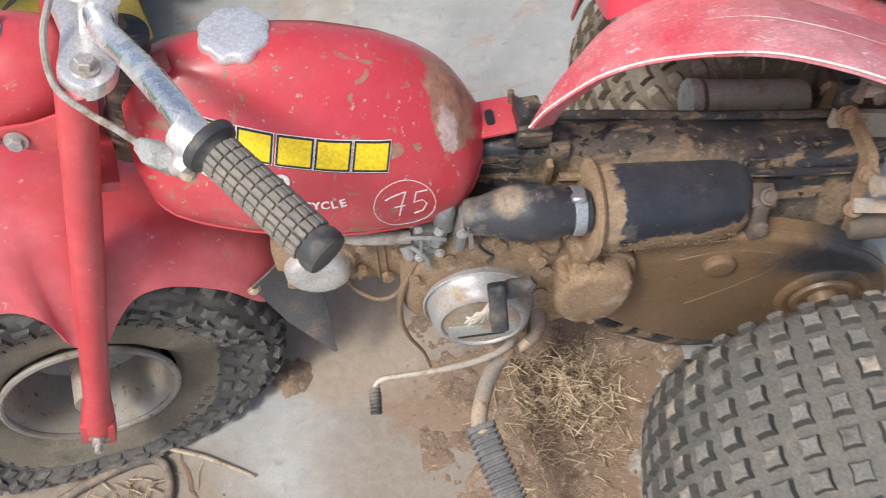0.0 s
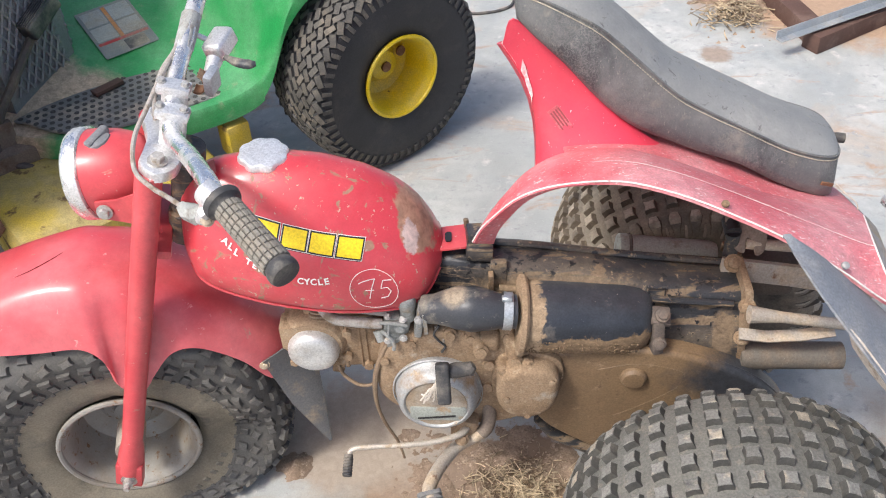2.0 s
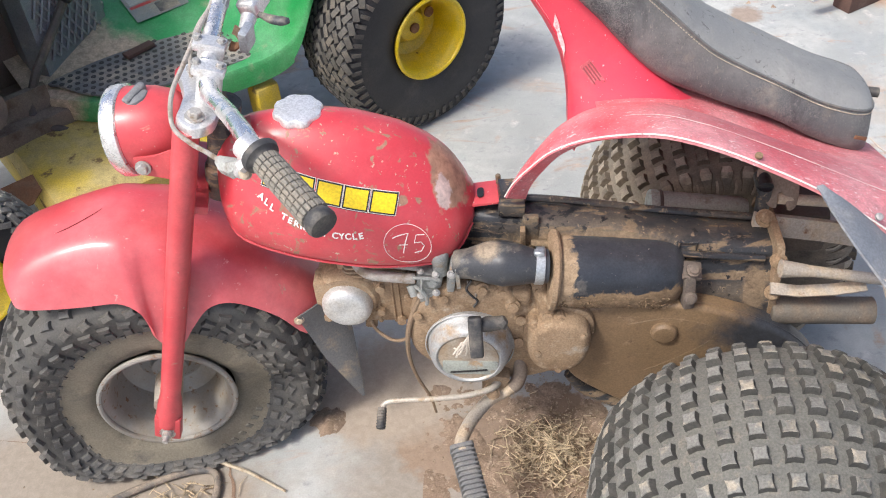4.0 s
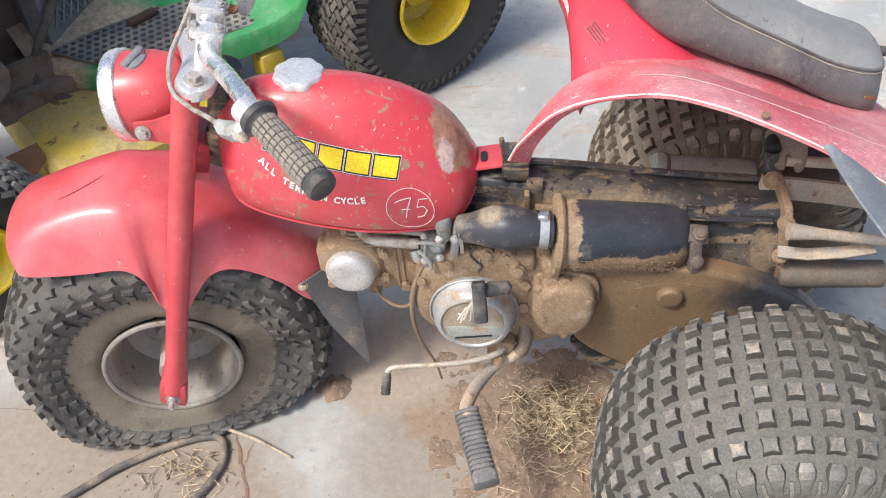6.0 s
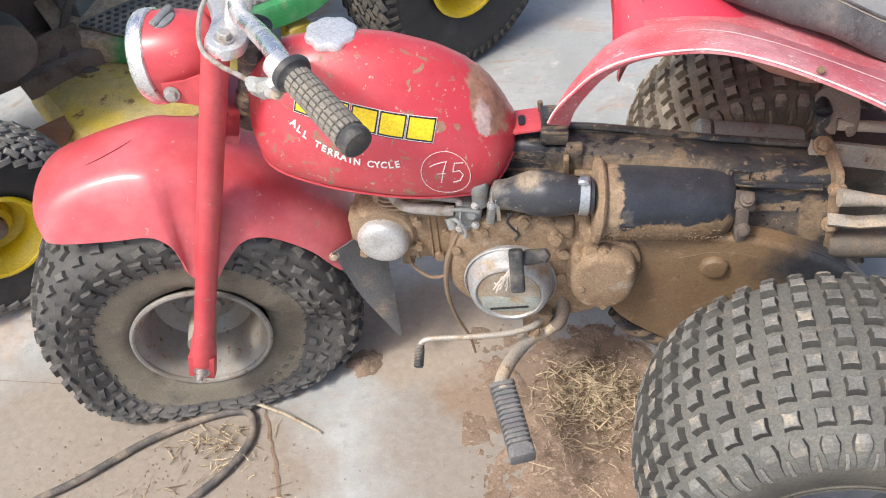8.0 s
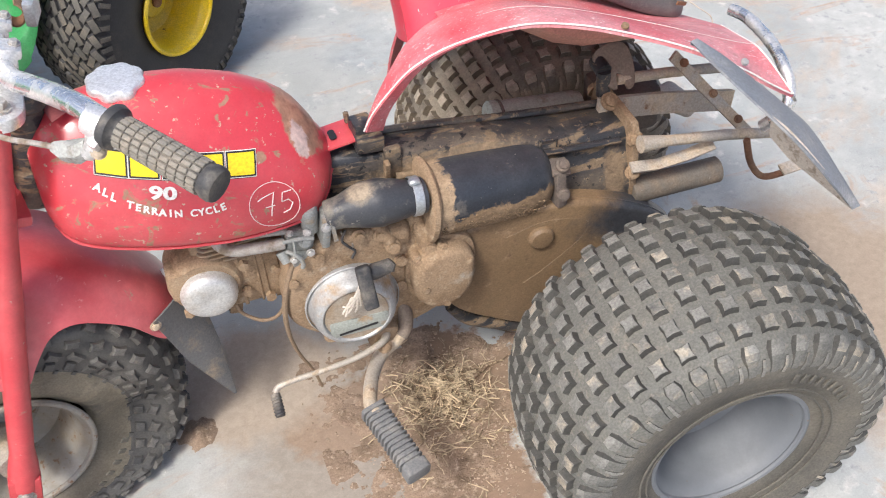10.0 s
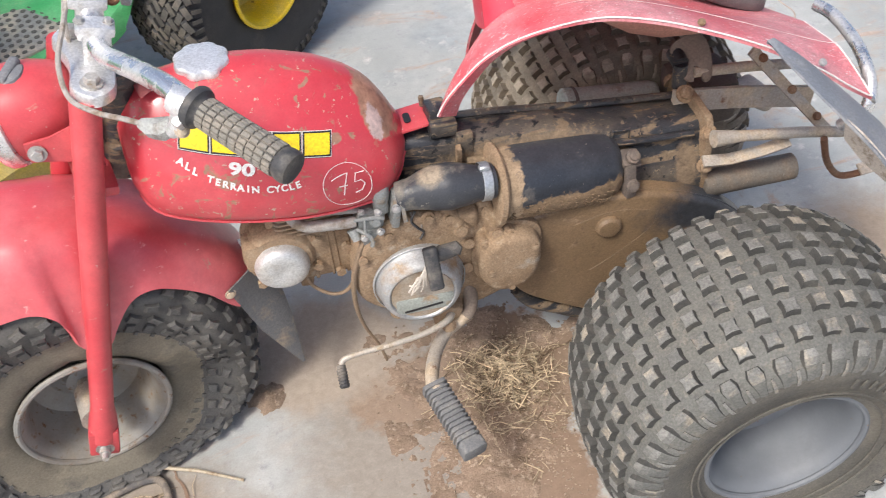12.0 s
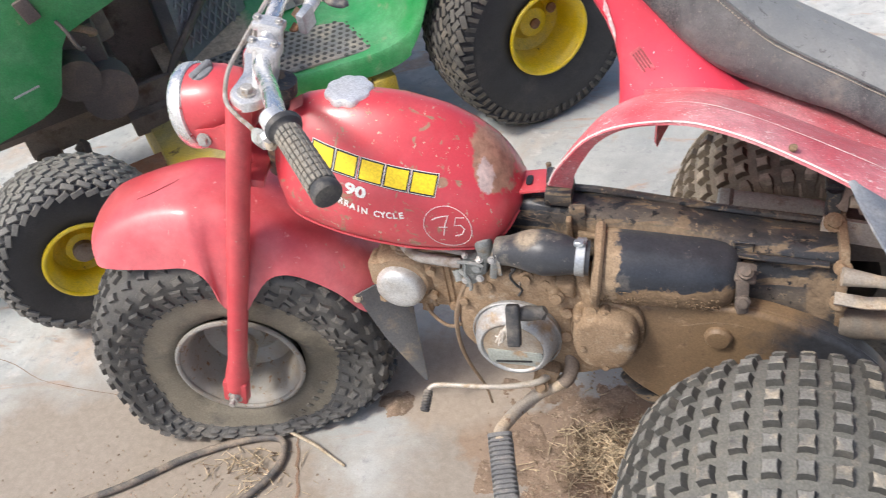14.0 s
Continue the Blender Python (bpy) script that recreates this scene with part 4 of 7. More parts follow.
for q in (Vector((-0.293, -0.001, 0.741)), Vector((-0.297, 0.041, 0.754))):
    bm = bmesh.new()
    block(bm, (0.034, 0.029, 0.060), axis(q, (0.27, 0, 1), (1, 0, 0)), 0.006)
    block(bm, (0.046, 0.028, 0.013), axis(q + Vector((0.004, 0, 0.021)), (0.27, 0, 1), (1, 0, 0)), 0.004)
    clampb = part("bar_clamp", bm, alu, top_bridge)
    bm = bmesh.new()
    for dx in (-0.016, 0.016):
        bolt(bm, q + Vector((0.005 + dx, 0, 0.0285 - dx * 0.27)), (0.27, 0, 1), 0.005, 0.006)
    part("bolt", bm, bolt_steel, clampb)

# handlebar
bar_pts = [(-0.262, 0.40, 0.865), (-0.272, 0.30, 0.850), (-0.283, 0.20, 0.822), (-0.289, 0.14, 0.800), (-0.295, 0.09, 0.782), (-0.296, 0.05, 0.768), (-0.294, 0.02, 0.757), (-0.292, -0.008, 0.748), (-0.288, -0.026, 0.744), (-0.276, -0.050, 0.746), (-0.246, -0.099, 0.757), (-0.215, -0.155, 0.769), (-0.192, -0.194, 0.768), (-0.145, -0.248, 0.751)]
handlebar = part("handlebar", bar(bar_pts, 0.0130, 16, 6), chrome, trike, "tarnished chrome handlebar")
ga, gb = Vector((-0.185, -0.202, 0.765)), Vector((-0.101, -0.299, 0.735))
gd = (gb - ga).normalized()
gl = (gb - ga).length
bm = bmesh.new()
lathe(bm, [(0.0115, -0.004), (0.0245, -0.003), (0.0255, 0.0), (0.0235, 0.006), (0.0185, 0.008), (0.0160, 0.012), (0.0162, gl * 0.5), (0.0170, gl - 0.016), (0.0195, gl - 0.010), (0.0200, gl - 0.003), (0.0185, gl), (0.0005, gl)], 28, axis(ga, gd))
grip = part("grip", bm, black_rubber, handlebar, "worn ribbed rubber grip")
bm = bmesh.new()
Mg = axis(ga, gd)
for k in range(16):
    a = 2 * math.pi * k / 16
    for j in range(9):
        z0 = 0.013 + j * (gl - 0.028) / 9
        r = 0.0168 + 0.0012 * j / 9
        p = Mg @ Vector((r * math.cos(a), r * math.sin(a), z0 + 0.005))
        block(bm, (0.0034, 0.0053, 0.0104), axis(p, gd, (Mg.to_3x3() @ Vector((math.cos(a), math.sin(a), 0)))), 0.0007, 1)
part("grip_rib", bm, grip_rubber, grip)
bm = bmesh.new()
lathe(bm, [(0.019, 0), (0.018, 0.0015), (0.0005, 0.0018)], 24, axis(gb + gd * 0.0003, gd), False)
part("grip_end", bm, black_rubber, grip, "dark rubber grip end")
# perch bound in tape on the near arm, with its cable
bm = bmesh.new()
tube(bm, [(-0.205, -0.190, 0.772), (-0.196, -0.200, 0.770), (-0.186, -0.207, 0.768)], [0.0165, 0.0175, 0.0155], 16)
tube(bm, [(-0.200, -0.196, 0.762), (-0.209, -0.201, 0.746), (-0.218, -0.196, 0.734)], [0.013, 0.0105, 0.008], 12)
block(bm, (0.016, 0.012, 0.030), pose(-0.204, -0.207, 0.752, 25, -25, 30), 0.004)
perch = part("lever_perch", bm, alu, handlebar, "broken aluminium lever perch")
bm = bmesh.new()
bolt(bm, Vector((-0.206, -0.209, 0.744)), (0.1, -0.8, 0.5), 0.006, 0.006)
part("screw", bm, muddy_steel, perch)
bm = bmesh.new()
tube(bm, [(-0.212, -0.193, 0.741), (-0.226, -0.184, 0.732), (-0.240, -0.172, 0.728), (-0.252, -0.160, 0.728)], [0.010, 0.0125, 0.0115, 0.006], 12)
for v in bm.verts:
    v.co += Vector((noise.noise(v.co * 160), noise.noise(v.co * 150 + Vector((5, 0, 0))), noise.noise(v.co * 170))) * 0.0035
part("tape_wrap", bm, tape_grey, perch, "grey cloth tape wound round the perch")
part("control_cable", bar([(-0.250, -0.163, 0.729), (-0.275, -0.135, 0.722), (-0.305, -0.105, 0.716), (-0.333, -0.075, 0.722), (-0.338, -0.035, 0.745), (-0.326, 0.010, 0.765), (-0.312, 0.060, 0.785), (-0.298, 0.115, 0.800)], 0.0034, 8, 8), cable_grey, trike, "pale grey control cable")
part("control_cable", bar([(-0.295, 0.115, 0.800), (-0.318, 0.075, 0.780), (-0.330, 0.045, 0.74), (-0.33, 0.03, 0.66), (-0.28, 0.03, 0.60)], 0.003, 8, 8), cable_grey, trike)
# far perch: tape, housing, small lever and a broken mirror bracket
bm = bmesh.new()
tube(bm, [(-0.286, 0.175, 0.814), (-0.289, 0.150, 0.803), (-0.292, 0.115, 0.790)], [0.0135, 0.0145, 0.0135], 14)
for v in bm.verts:
    v.co += Vector((noise.noise(v.co * 160), noise.noise(v.co * 150), noise.noise(v.co * 170))) * 0.002
part("tape_wrap", bm, tape_grey, handlebar)
bm = bmesh.new()
block(bm, (0.034, 0.050, 0.030), pose(-0.250, 0.158, 0.775, 12, -8, -20), 0.008, 3)
tube(bm, [(-0.286, 0.15, 0.80), (-0.268, 0.155, 0.785)], 0.004, 8)
tube(bm, [(-0.252, 0.12, 0.77), (-0.256, 0.095, 0.762)], [0.012, 0.009], 10)
switch = part("switch_housing", bm, alu, handlebar, "dull cast switch housing hanging from the bar")
part("lever", bar([(-0.238, 0.125, 0.772), (-0.218, 0.112, 0.770), (-0.200, 0.105, 0.770), (-0.190, 0.106, 0.770)], [0.004, 0.007, 0.0075, 0.004], 10, 4, 0.6), hose_rubber, switch, "short black lever")
bm = bmesh.new()
sheet(bm, [[Vector((-0.268 + 0.012 * math.sin(a), 0.062 + 0.022 * k / 4, 0.765 + 0.016 * math.cos(a))) for a in [radians(20 + 25 * j) for j in range(9)]] for k in range(5)], 0.002)
part("bent_bracket", bm, rust_steel, switch, "bent rusty bracket")
bm = bmesh.new()
block(bm, (0.014, 0.030, 0.036), pose(-0.248, 0.072, 0.765, 10, 10, -15), 0.004)
part("bracket_block", bm, galv, switch)

# headlight
switch_grey = mat("split_grey_rubber", (0.17, 0.175, 0.185), 0.7, 0, [layer((0.30, 0.29, 0.28), 50, 0.5, 0.65, 0.9)], (160, 0.3, 0.001))
HM = axis((-0.436, 0.004, 0.661), (-1, 0.0, -0.10), (0, 0, 1))
bm = bmesh.new()
lathe(bm, [(0.0630, -0.012), (0.0620, -0.030), (0.059, -0.055), (0.051, -0.080), (0.037, -0.098), (0.018, -0.107), (0.0005, -0.109)], 40, HM, False)
lamp = part("headlight_shell", bm, red_paint, trike, "red headlight shell")
bm = bmesh.new()
lathe(bm, [(0.0635, -0.014), (0.067, -0.012), (0.068, -0.004), (0.067, 0.006), (0.063, 0.011), (0.057, 0.012), (0.056, 0.008)], 40, HM, False)
part("headlight_rim", bm, chrome, lamp, "chrome headlight rim")
glass = mat("headlight_glass", (0.75, 0.77, 0.78), 0.1, 0, vary=0.03)
part("headlight_lens", turned([(0.060, 0.008), (0.045, 0.016), (0.025, 0.020), (0.0005, 0.0215)], 32, HM, False), glass, lamp)
bm = bmesh.new()
block(bm, (0.040, 0.014, 0.012), pose(-0.404, 0.000, 0.726, 0, -12, 60), 0.005, 3)
lathe(bm, [(0.021, 0), (0.020, 0.008), (0.014, 0.012), (0.0005, 0.012)], 18, axis((-0.404, 0, 0.714), (-0.25, 0, 1)))
for v in bm.verts:
    v.co += Vector((noise.noise(v.co * 120), noise.noise(v.co * 130), 0)) * 0.002
part("light_switch", bm, switch_grey, lamp, "split grey rubber light switch")
for side in (-1, 1):
    bm = bmesh.new()
    sheet(bm, [[Vector((-0.408, side * 0.066, z)) for z in (0.634, 0.648, 0.662)], [Vector((-0.375, side * 0.070, z)) for z in (0.630, 0.650, 0.668)], [Vector((-0.335, side * 0.074, z)) for z in (0.622, 0.655, 0.684)], [Vector((-0.322, side * 0.080, z)) for z in (0.615, 0.655, 0.69)]], 0.004)
    ear = part("headlight_bracket", bm, red_paint, trike)
    bm = bmesh.new()
    bolt(bm, Vector((-0.395, side * 0.070, 0.649)), (0, side, 0.1), 0.008, 0.009)
    part("bolt", bm, bolt_steel, ear)

# front fender
flap_rubber = mat("dusty_flap_rubber", (0.14, 0.14, 0.14), 0.8, 0, [layer((0.34, 0.27, 0.19), 18, 0.48, 0.66, 0.95)], (160, 0.3, 0.001))
FF = [(-0.186, 0.462, -0.166, 0.090, 0.452), (-0.178, 0.475, -0.156, 0.104, 0.444), (-0.150, 0.497, -0.122, 0.108, 0.437), (-0.100, 0.515, -0.062, 0.110, 0.431), (-0.050, 0.525, -0.010, 0.115, 0.431), (-0.005, 0.528, 0.018, 0.127, 0.418),
      (0.020, 0.527, 0.029, 0.131, 0.388), (0.045, 0.524, 0.035, 0.132, 0.350), (0.075, 0.518, 0.066, 0.132, 0.338), (0.105, 0.508, 0.086, 0.122, 0.357), (0.140, 0.490, 0.115, 0.116, 0.388), (0.175, 0.466, 0.145, 0.114, 0.395),
      (0.215, 0.432, 0.177, 0.109, 0.376), (0.255, 0.388, 0.220, 0.106, 0.336), (0.286, 0.342, 0.256, 0.103, 0.284), (0.305, 0.306, 0.284, 0.088, 0.282)]
cs = spline([(a, 0, b) for a, b, *_ in FF], 4)
es = spline([(c, d, e) for _, _, c, d, e in FF], 4)
grid = []
for c, e in zip(cs, es):
    row = []
    for k in range(25):
        t = (k - 12) / 12
        s = abs(t)
        row.append(FM @ Vector((c.x + (e.x - c.x) * s ** 2.0, e.y * t * (1 + 0.05 * math.sin(math.pi * s)), c.z + (e.z - c.z) * lerp(((0, 0), (0.3, 0.02), (0.5, 0.08), (0.62, 0.18), (0.75, 0.40), (0.88, 0.68), (1, 1)), s) - FRONT.z)))
    grid.append(row)
bm = bmesh.new()
sheet(bm, grid, 0.004)
ffender = part("front_fender", bm, faded_red, trike, "cracked red plastic front fender")
crack_mat = mat("crack_edge", (0.20, 0.01, 0.015), 0.7)
part("crack", bar([grid[13 + k][9].lerp(grid[13 + k][12], (k / 6) ** 1.6) + Vector((0, 0, 0.0003)) for k in range(7)], [0.0003, 0.0008, 0.0009, 0.0008, 0.0003], 5, 3), crack_mat, ffender)
bm = bmesh.new()
bolt(bm, FM @ Vector((0.250, -0.101, 0.145)), (0.3, -1, 0.1), 0.006, 0.005)
part("rivet", bm, muddy_steel, ffender)
bm = bmesh.new()
grid = []
for i in range(9):
    t = i / 8
    L = Vector((lerp(((0, -0.232), (0.5, -0.203), (1, -0.153)), t), lerp(((0, -0.064), (0.5, -0.052), (1, -0.045)), t), 0.325 - 0.232 * t))
    Rr = Vector((lerp(((0, -0.170), (0.5, -0.152), (1, -0.149)), t), lerp(((0, 0.030), (0.5, -0.030), (1, -0.044)), t), 0.330 - 0.237 * t))
    grid.append([L.lerp(Rr, k / 6) + Vector((0.016 * math.sin(math.pi * k / 6) * (1 - t), 0, 0)) for k in range(7)])
sheet(bm, grid, 0.003)
part("mud_flap", bm, flap_rubber, trike, "curled black rubber mud flap")

# fuel tank
T_W = ((-0.304, 0.050), (-0.300, 0.064), (-0.292, 0.077), (-0.275, 0.089), (-0.250, 0.097), (-0.200, 0.108), (-0.150, 0.113), (-0.100, 0.1145), (-0.050, 0.111), (0.0, 0.101), (0.030, 0.088), (0.050, 0.070), (0.062, 0.045), (0.066, 0.025))
T_B = ((-0.304, 0.552), (-0.298, 0.532), (-0.286, 0.520), (-0.268, 0.512), (-0.240, 0.503), (-0.170, 0.487), (-0.090, 0.473), (0.0, 0.464), (0.030, 0.468), (0.050, 0.482), (0.066, 0.505))
T_T = ((-0.304, 0.634), (-0.300, 0.646), (-0.285, 0.664), (-0.250, 0.680), (-0.200, 0.686), (-0.150, 0.685), (-0.100, 0.677), (-0.040, 0.656), (0.0, 0.632), (0.030, 0.603), (0.052, 0.562), (0.062, 0.540), (0.066, 0.525))
T_F = ((0, 0.88), (0.05, 0.955), (0.12, 0.99), (0.2, 1.0), (0.32, 0.985), (0.45, 0.915), (0.58, 0.80), (0.70, 0.665), (0.80, 0.53), (0.88, 0.40), (0.94, 0.275), (0.98, 0.155), (1.0, 0.0))


def soft_lerp(tab, x):
    d = 0.008 if tab is not T_F else 0.03
    if tab is T_F:
        return lerp(tab, x)
    return (lerp(tab, x - d) + 2 * lerp(tab, x) + lerp(tab, x + d)) / 4


def tank_at(x, z, lift=0.0):
    """A place on the tank's left flank at (x, z), lifted off it."""
    def flank(x, z):
        b, t = soft_lerp(T_B, x), soft_lerp(T_T, x)
        return -soft_lerp(T_W, x) * lerp(T_F, min(1, max(0, (z - b) / (t - b))))
    y = flank(x, z)
    gx = (flank(x + 0.004, z) - flank(x - 0.004, z)) / 0.008
    gz = (flank(x, z + 0.004) - flank(x, z - 0.004)) / 0.008
    n = Vector((gx, -1, gz)).normalized()
    return Vector((x, y, z)) + n * lift


bm = bmesh.new()
rings = []
xs = [-0.304, -0.3025, -0.300, -0.297, -0.292, -0.285, -0.275, -0.262, -0.25, -0.235] + [-0.22 + 0.02 * k for k in range(12)] + [0.012, 0.022, 0.032, 0.040, 0.047, 0.053, 0.058, 0.062, 0.0645, 0.066]
us = [0, 0.025, 0.05, 0.09, 0.14, 0.2, 0.27, 0.34, 0.41, 0.48, 0.55, 0.62, 0.69, 0.75, 0.80, 0.85, 0.90, 0.94, 0.97, 1.0]
for x in xs:
    w, b, t = soft_lerp(T_W, x), soft_lerp(T_B, x), soft_lerp(T_T, x)
    left = [Vector((x, -w * lerp(T_F, u), b + (t - b) * u)) for u in us]
    right = [Vector((x, w * lerp(T_F, u), b + (t - b) * u)) for u in us[-2::-1]]
    rings.append(left + right)
loft(bm, rings)
tank = part("fuel_tank", bm, tank_paint, trike, "red fuel tank with peeled rusty paint", 60)
# welded seam lip round the lower edge
bm = bmesh.new()
seam = [Vector((x, -soft_lerp(T_W, x) * 0.90, soft_lerp(T_B, x) + 0.001)) for x in xs[2:-2]]
tube(bm, seam, 0.0032, 6)
part("seam_lip", bm, red_paint, tank)
# filler cap with a scalloped rim
CM = axis((-0.180, 0.006, 0.6735), (0.06, 0, 1), (1, 0, 0))
bm = bmesh.new()
rings = []
for r, hgt, sc in ((0.028, -0.006, 0), (0.028, 0.001, 0), (0.0362, 0.002, 1), (0.0370, 0.004, 1), (0.0368, 0.0110, 1), (0.0352, 0.0135, 0.9), (0.0315, 0.0146, 0.3), (0.020, 0.0150, 0), (0.0005, 0.0152, 0)):
    rings.append([CM @ Vector(((r - 0.0030 * sc * (0.5 + 0.5 * math.cos(8 * a)) ** 1.4) * math.cos(a), (r - 0.0030 * sc * (0.5 + 0.5 * math.cos(8 * a)) ** 1.4) * math.sin(a), hgt)) for a in [2 * math.pi * k / 90 for k in range(90)]])
loft(bm, rings)
cap_alu = mat("dull_cap_metal", (0.80, 0.80, 0.80), 0.36, 0.6, [layer((0.66, 0.63, 0.58), 40, 0.58, 0.74, 0.6, 0.4)], (160, 0.1, 0.001))
part("filler_cap", bm, cap_alu, tank, "scalloped silver filler cap")
part("filler_neck", turned([(0.040, -0.006), (0.039, -0.002), (0.036, 0.0), (0.030, 0.001)], 40, CM, False), tank_paint, tank)
bm = bmesh.new()
slab(bm, rounded(0.066, 0.052, 0.008), 0.004, axis((0.082, -0.004, 0.523), (-0.12, 0, 1), (1, 0, 0)), 0.001)
tongue = part("rear_tongue", bm, red_paint, tank, "red mounting tongue")
bm = bmesh.new()
slab(bm, rounded(0.010, 0.022, 0.0049), 0.0012, axis((0.076, -0.006, 0.5282), (-0.12, 0, 1), (1, 0, 0)), 0)
part("slot", bm, decal_black, tongue)

# decals, laid on the flank in a frame that follows the tank's slope
D_O, D_A = (-0.166, 0.575), math.atan2(-0.055, 0.207)


def on_tank(u, v, lift):
    return tank_at(D_O[0] + u * math.cos(D_A) - v * math.sin(D_A), D_O[1] + u * math.sin(D_A) + v * math.cos(D_A), lift)


def decal_patch(outline_rows, lift):
    bm = bmesh.new()
    sheet(bm, [[on_tank(u, v, lift) for u, v in row] for row in outline_rows], 0)
    return bm


def brand_bar(u0, u1, v0, v1, lift, n=4, m=5):
    return [[(u0 + (u1 - u0) * i / n, v0 + (v1 - v0) * j / m) for i in range(n + 1)] for j in range(m + 1)]


# the maker's name stands as five plain blocks
brand = part("maker_mark", decal_patch(brand_bar(-0.075, 0.118, 0.0205, 0.0212, 0, 16, 1), 0.0007), decal_black, tank, "maker's mark of five outlined blocks")
for k, w in enumerate((0.0330, 0.0310, 0.0325, 0.0320, 0.0335)):
    u0 = -0.0720 + 0.0388 * k
    part("mark_edge", decal_patch(brand_bar(u0 - 0.0030, u0 + w + 0.0030, 0.0212, 0.0510, 0), 0.0009), decal_white, brand)
    part("mark_outline", decal_patch(brand_bar(u0 - 0.0022, u0 + w + 0.0022, 0.0220, 0.0502, 0), 0.0012), decal_black, brand)
    part("mark_block", decal_patch(brand_bar(u0, u0 + w, 0.0240, 0.0482, 0), 0.0015), decal_yellow, brand, "yellow block of the maker's mark")


def lay_words(body, size, place, turn, lift, name, material, label="", bold=0.0006, wide=1.0):
    me = words(body, size, bold=bold)
    for v in me.vertices:
        x, y = v.co.x * wide, v.co.y
        v.co = on_tank(place[0] + x * math.cos(turn) - y * math.sin(turn), place[1] + x * math.sin(turn) + y * math.cos(turn), lift)
    ob = link_mesh(name, me, material, tank, label, flat=True)
    return ob


lay_words("90", 0.0205, (0.003, 0.0055), -0.02, 0.0014, "lettering", decal_white, "white lettering 90", 0.0008, 1.6)
text = "ALL TERRAIN CYCLE"
for k, ch in enumerate(text):
    if ch == " ":
        continue
    s = (k - (len(text) - 1) / 2) / ((len(text) - 1) / 2)
    a = radians(24) * s
    place = (0.002 + 0.182 * math.sin(a), 0.1635 - 0.182 * math.cos(a) - 0.010 * s)
    lay_words(ch, 0.0130, place, a * 0.9, 0.0014, "letter", decal_white, "", 0.0005)
pen = bmesh.new()
c75 = (-0.031, 0.517)
tube(pen, [tank_at(c75[0] + 0.0335 * math.cos(a), c75[1] + 0.0345 * math.sin(a) - 0.26 * 0.0335 * math.cos(a) * 0.9, 0.0006) for a in [radians(80 + 370 * k / 48) for k in range(49)]], 0.0005, 5)
tube(pen, [tank_at(x, z, 0.0006) for x, z in ((-0.052, 0.534), (-0.046, 0.536), (-0.036, 0.537), (-0.029, 0.537), (-0.034, 0.523), (-0.038, 0.505))], 0.0008, 5)
tube(pen, [tank_at(x, z, 0.0006) for x, z in ((-0.043, 0.521), (-0.031, 0.519))], 0.0007, 5)
tube(pen, [tank_at(x, z, 0.0006) for x, z in ((-0.006, 0.530), (-0.018, 0.532), (-0.021, 0.520), (-0.012, 0.520), (-0.007, 0.512), (-0.012, 0.503), (-0.022, 0.502))], 0.0008, 5)
part("pen_number", pen, chalk, tank, "white hand-drawn 75 in a circle")
warn = bmesh.new()
b0 = Vector((-0.268, -0.012, 0.678))
slab(warn, [(0, 0), (0.030, 0), (0.030, 0.024), (0, 0.024)], 0.0006, axis(b0, (-0.35, -0.15, 1), (0.25, -1, 0)), 0)
part("warning_label", warn, mat("faded_label", (0.30, 0.08, 0.08), 0.6), tank, "faded printed label")

# ---------------------------------------------------------------- engine, frame and running gear
def xz(m_y):
    """A pose whose local xy is the world's xz at that y, local z towards -y."""
    return Matrix(((1, 0, 0, 0), (0, 0, -1, m_y), (0, 1, 0, 0), (0, 0, 0, 1)))


bm = bmesh.new()
slab(bm, smooth_outline([(-0.045, 0.31), (-0.035, 0.375), (-0.005, 0.408), (0.05, 0.425), (0.12, 0.418), (0.19, 0.402), (0.240, 0.365), (0.252, 0.310), (0.225, 0.245), (0.15, 0.205), (0.06, 0.205), (0.0, 0.235), (-0.035, 0.27)], 4), 0.160, xz(0.055), 0.012, 3)
engine = part("engine_case", bm, caked, trike, "engine case caked in dried mud")
bm = bmesh.new()
lathe(bm, [(0.067, -0.01), (0.069, 0.004), (0.069, 0.008), (0.0672, 0.0095), (0.0625, 0.030), (0.0590, 0.0385), (0.0545, 0.0425), (0.0510, 0.0430), (0.0490, 0.0415), (0.0480, 0.0395), (0.0005, 0.0395)], 48, axis((0.051, -0.103, 0.303), (-0.06, -1, 0.04)))
starter_mud = mat("mud_filmed_metal", (0.40, 0.35, 0.285), 0.7, 0.1, [layer((0.33, 0.25, 0.17), 26, 0.42, 0.62, 0.9, 0.0)], (120, 0.15, 0.001))
starter = part("recoil_starter", bm, muddy_alu, trike, "silver recoil starter housing splashed with mud")
part("starter_face", turned([(0.0480, 0.0), (0.0475, 0.0012), (0.0005, 0.0014)], 40, axis((0.0486, -0.1422, 0.3046), (-0.06, -1, 0.04))), starter_mud, starter, "flat starter face filmed with mud")
bm = bmesh.new()
slab(bm, rounded(0.088, 0.030, 0.004), 0.0016, axis((0.051, -0.1442, 0.284), (-0.06, -1, 0.04), (1, 0, 0)), 0.0004)
part("starter_plate", bm, mat("dusty_plate", (0.36, 0.38, 0.34), 0.7, 0.2, [layer(MUD, 30, 0.55, 0.66, 0.95, 0)]), starter)
bm = bmesh.new()
lathe(bm, [(0.0700, 0.0), (0.0712, 0.0012), (0.0712, 0.0045), (0.0695, 0.006)], 48, axis((0.0505, -0.112, 0.3032), (-0.06, -1, 0.04)), False)
part("starter_flange", bm, muddy_alu, starter)
bm = bmesh.new()
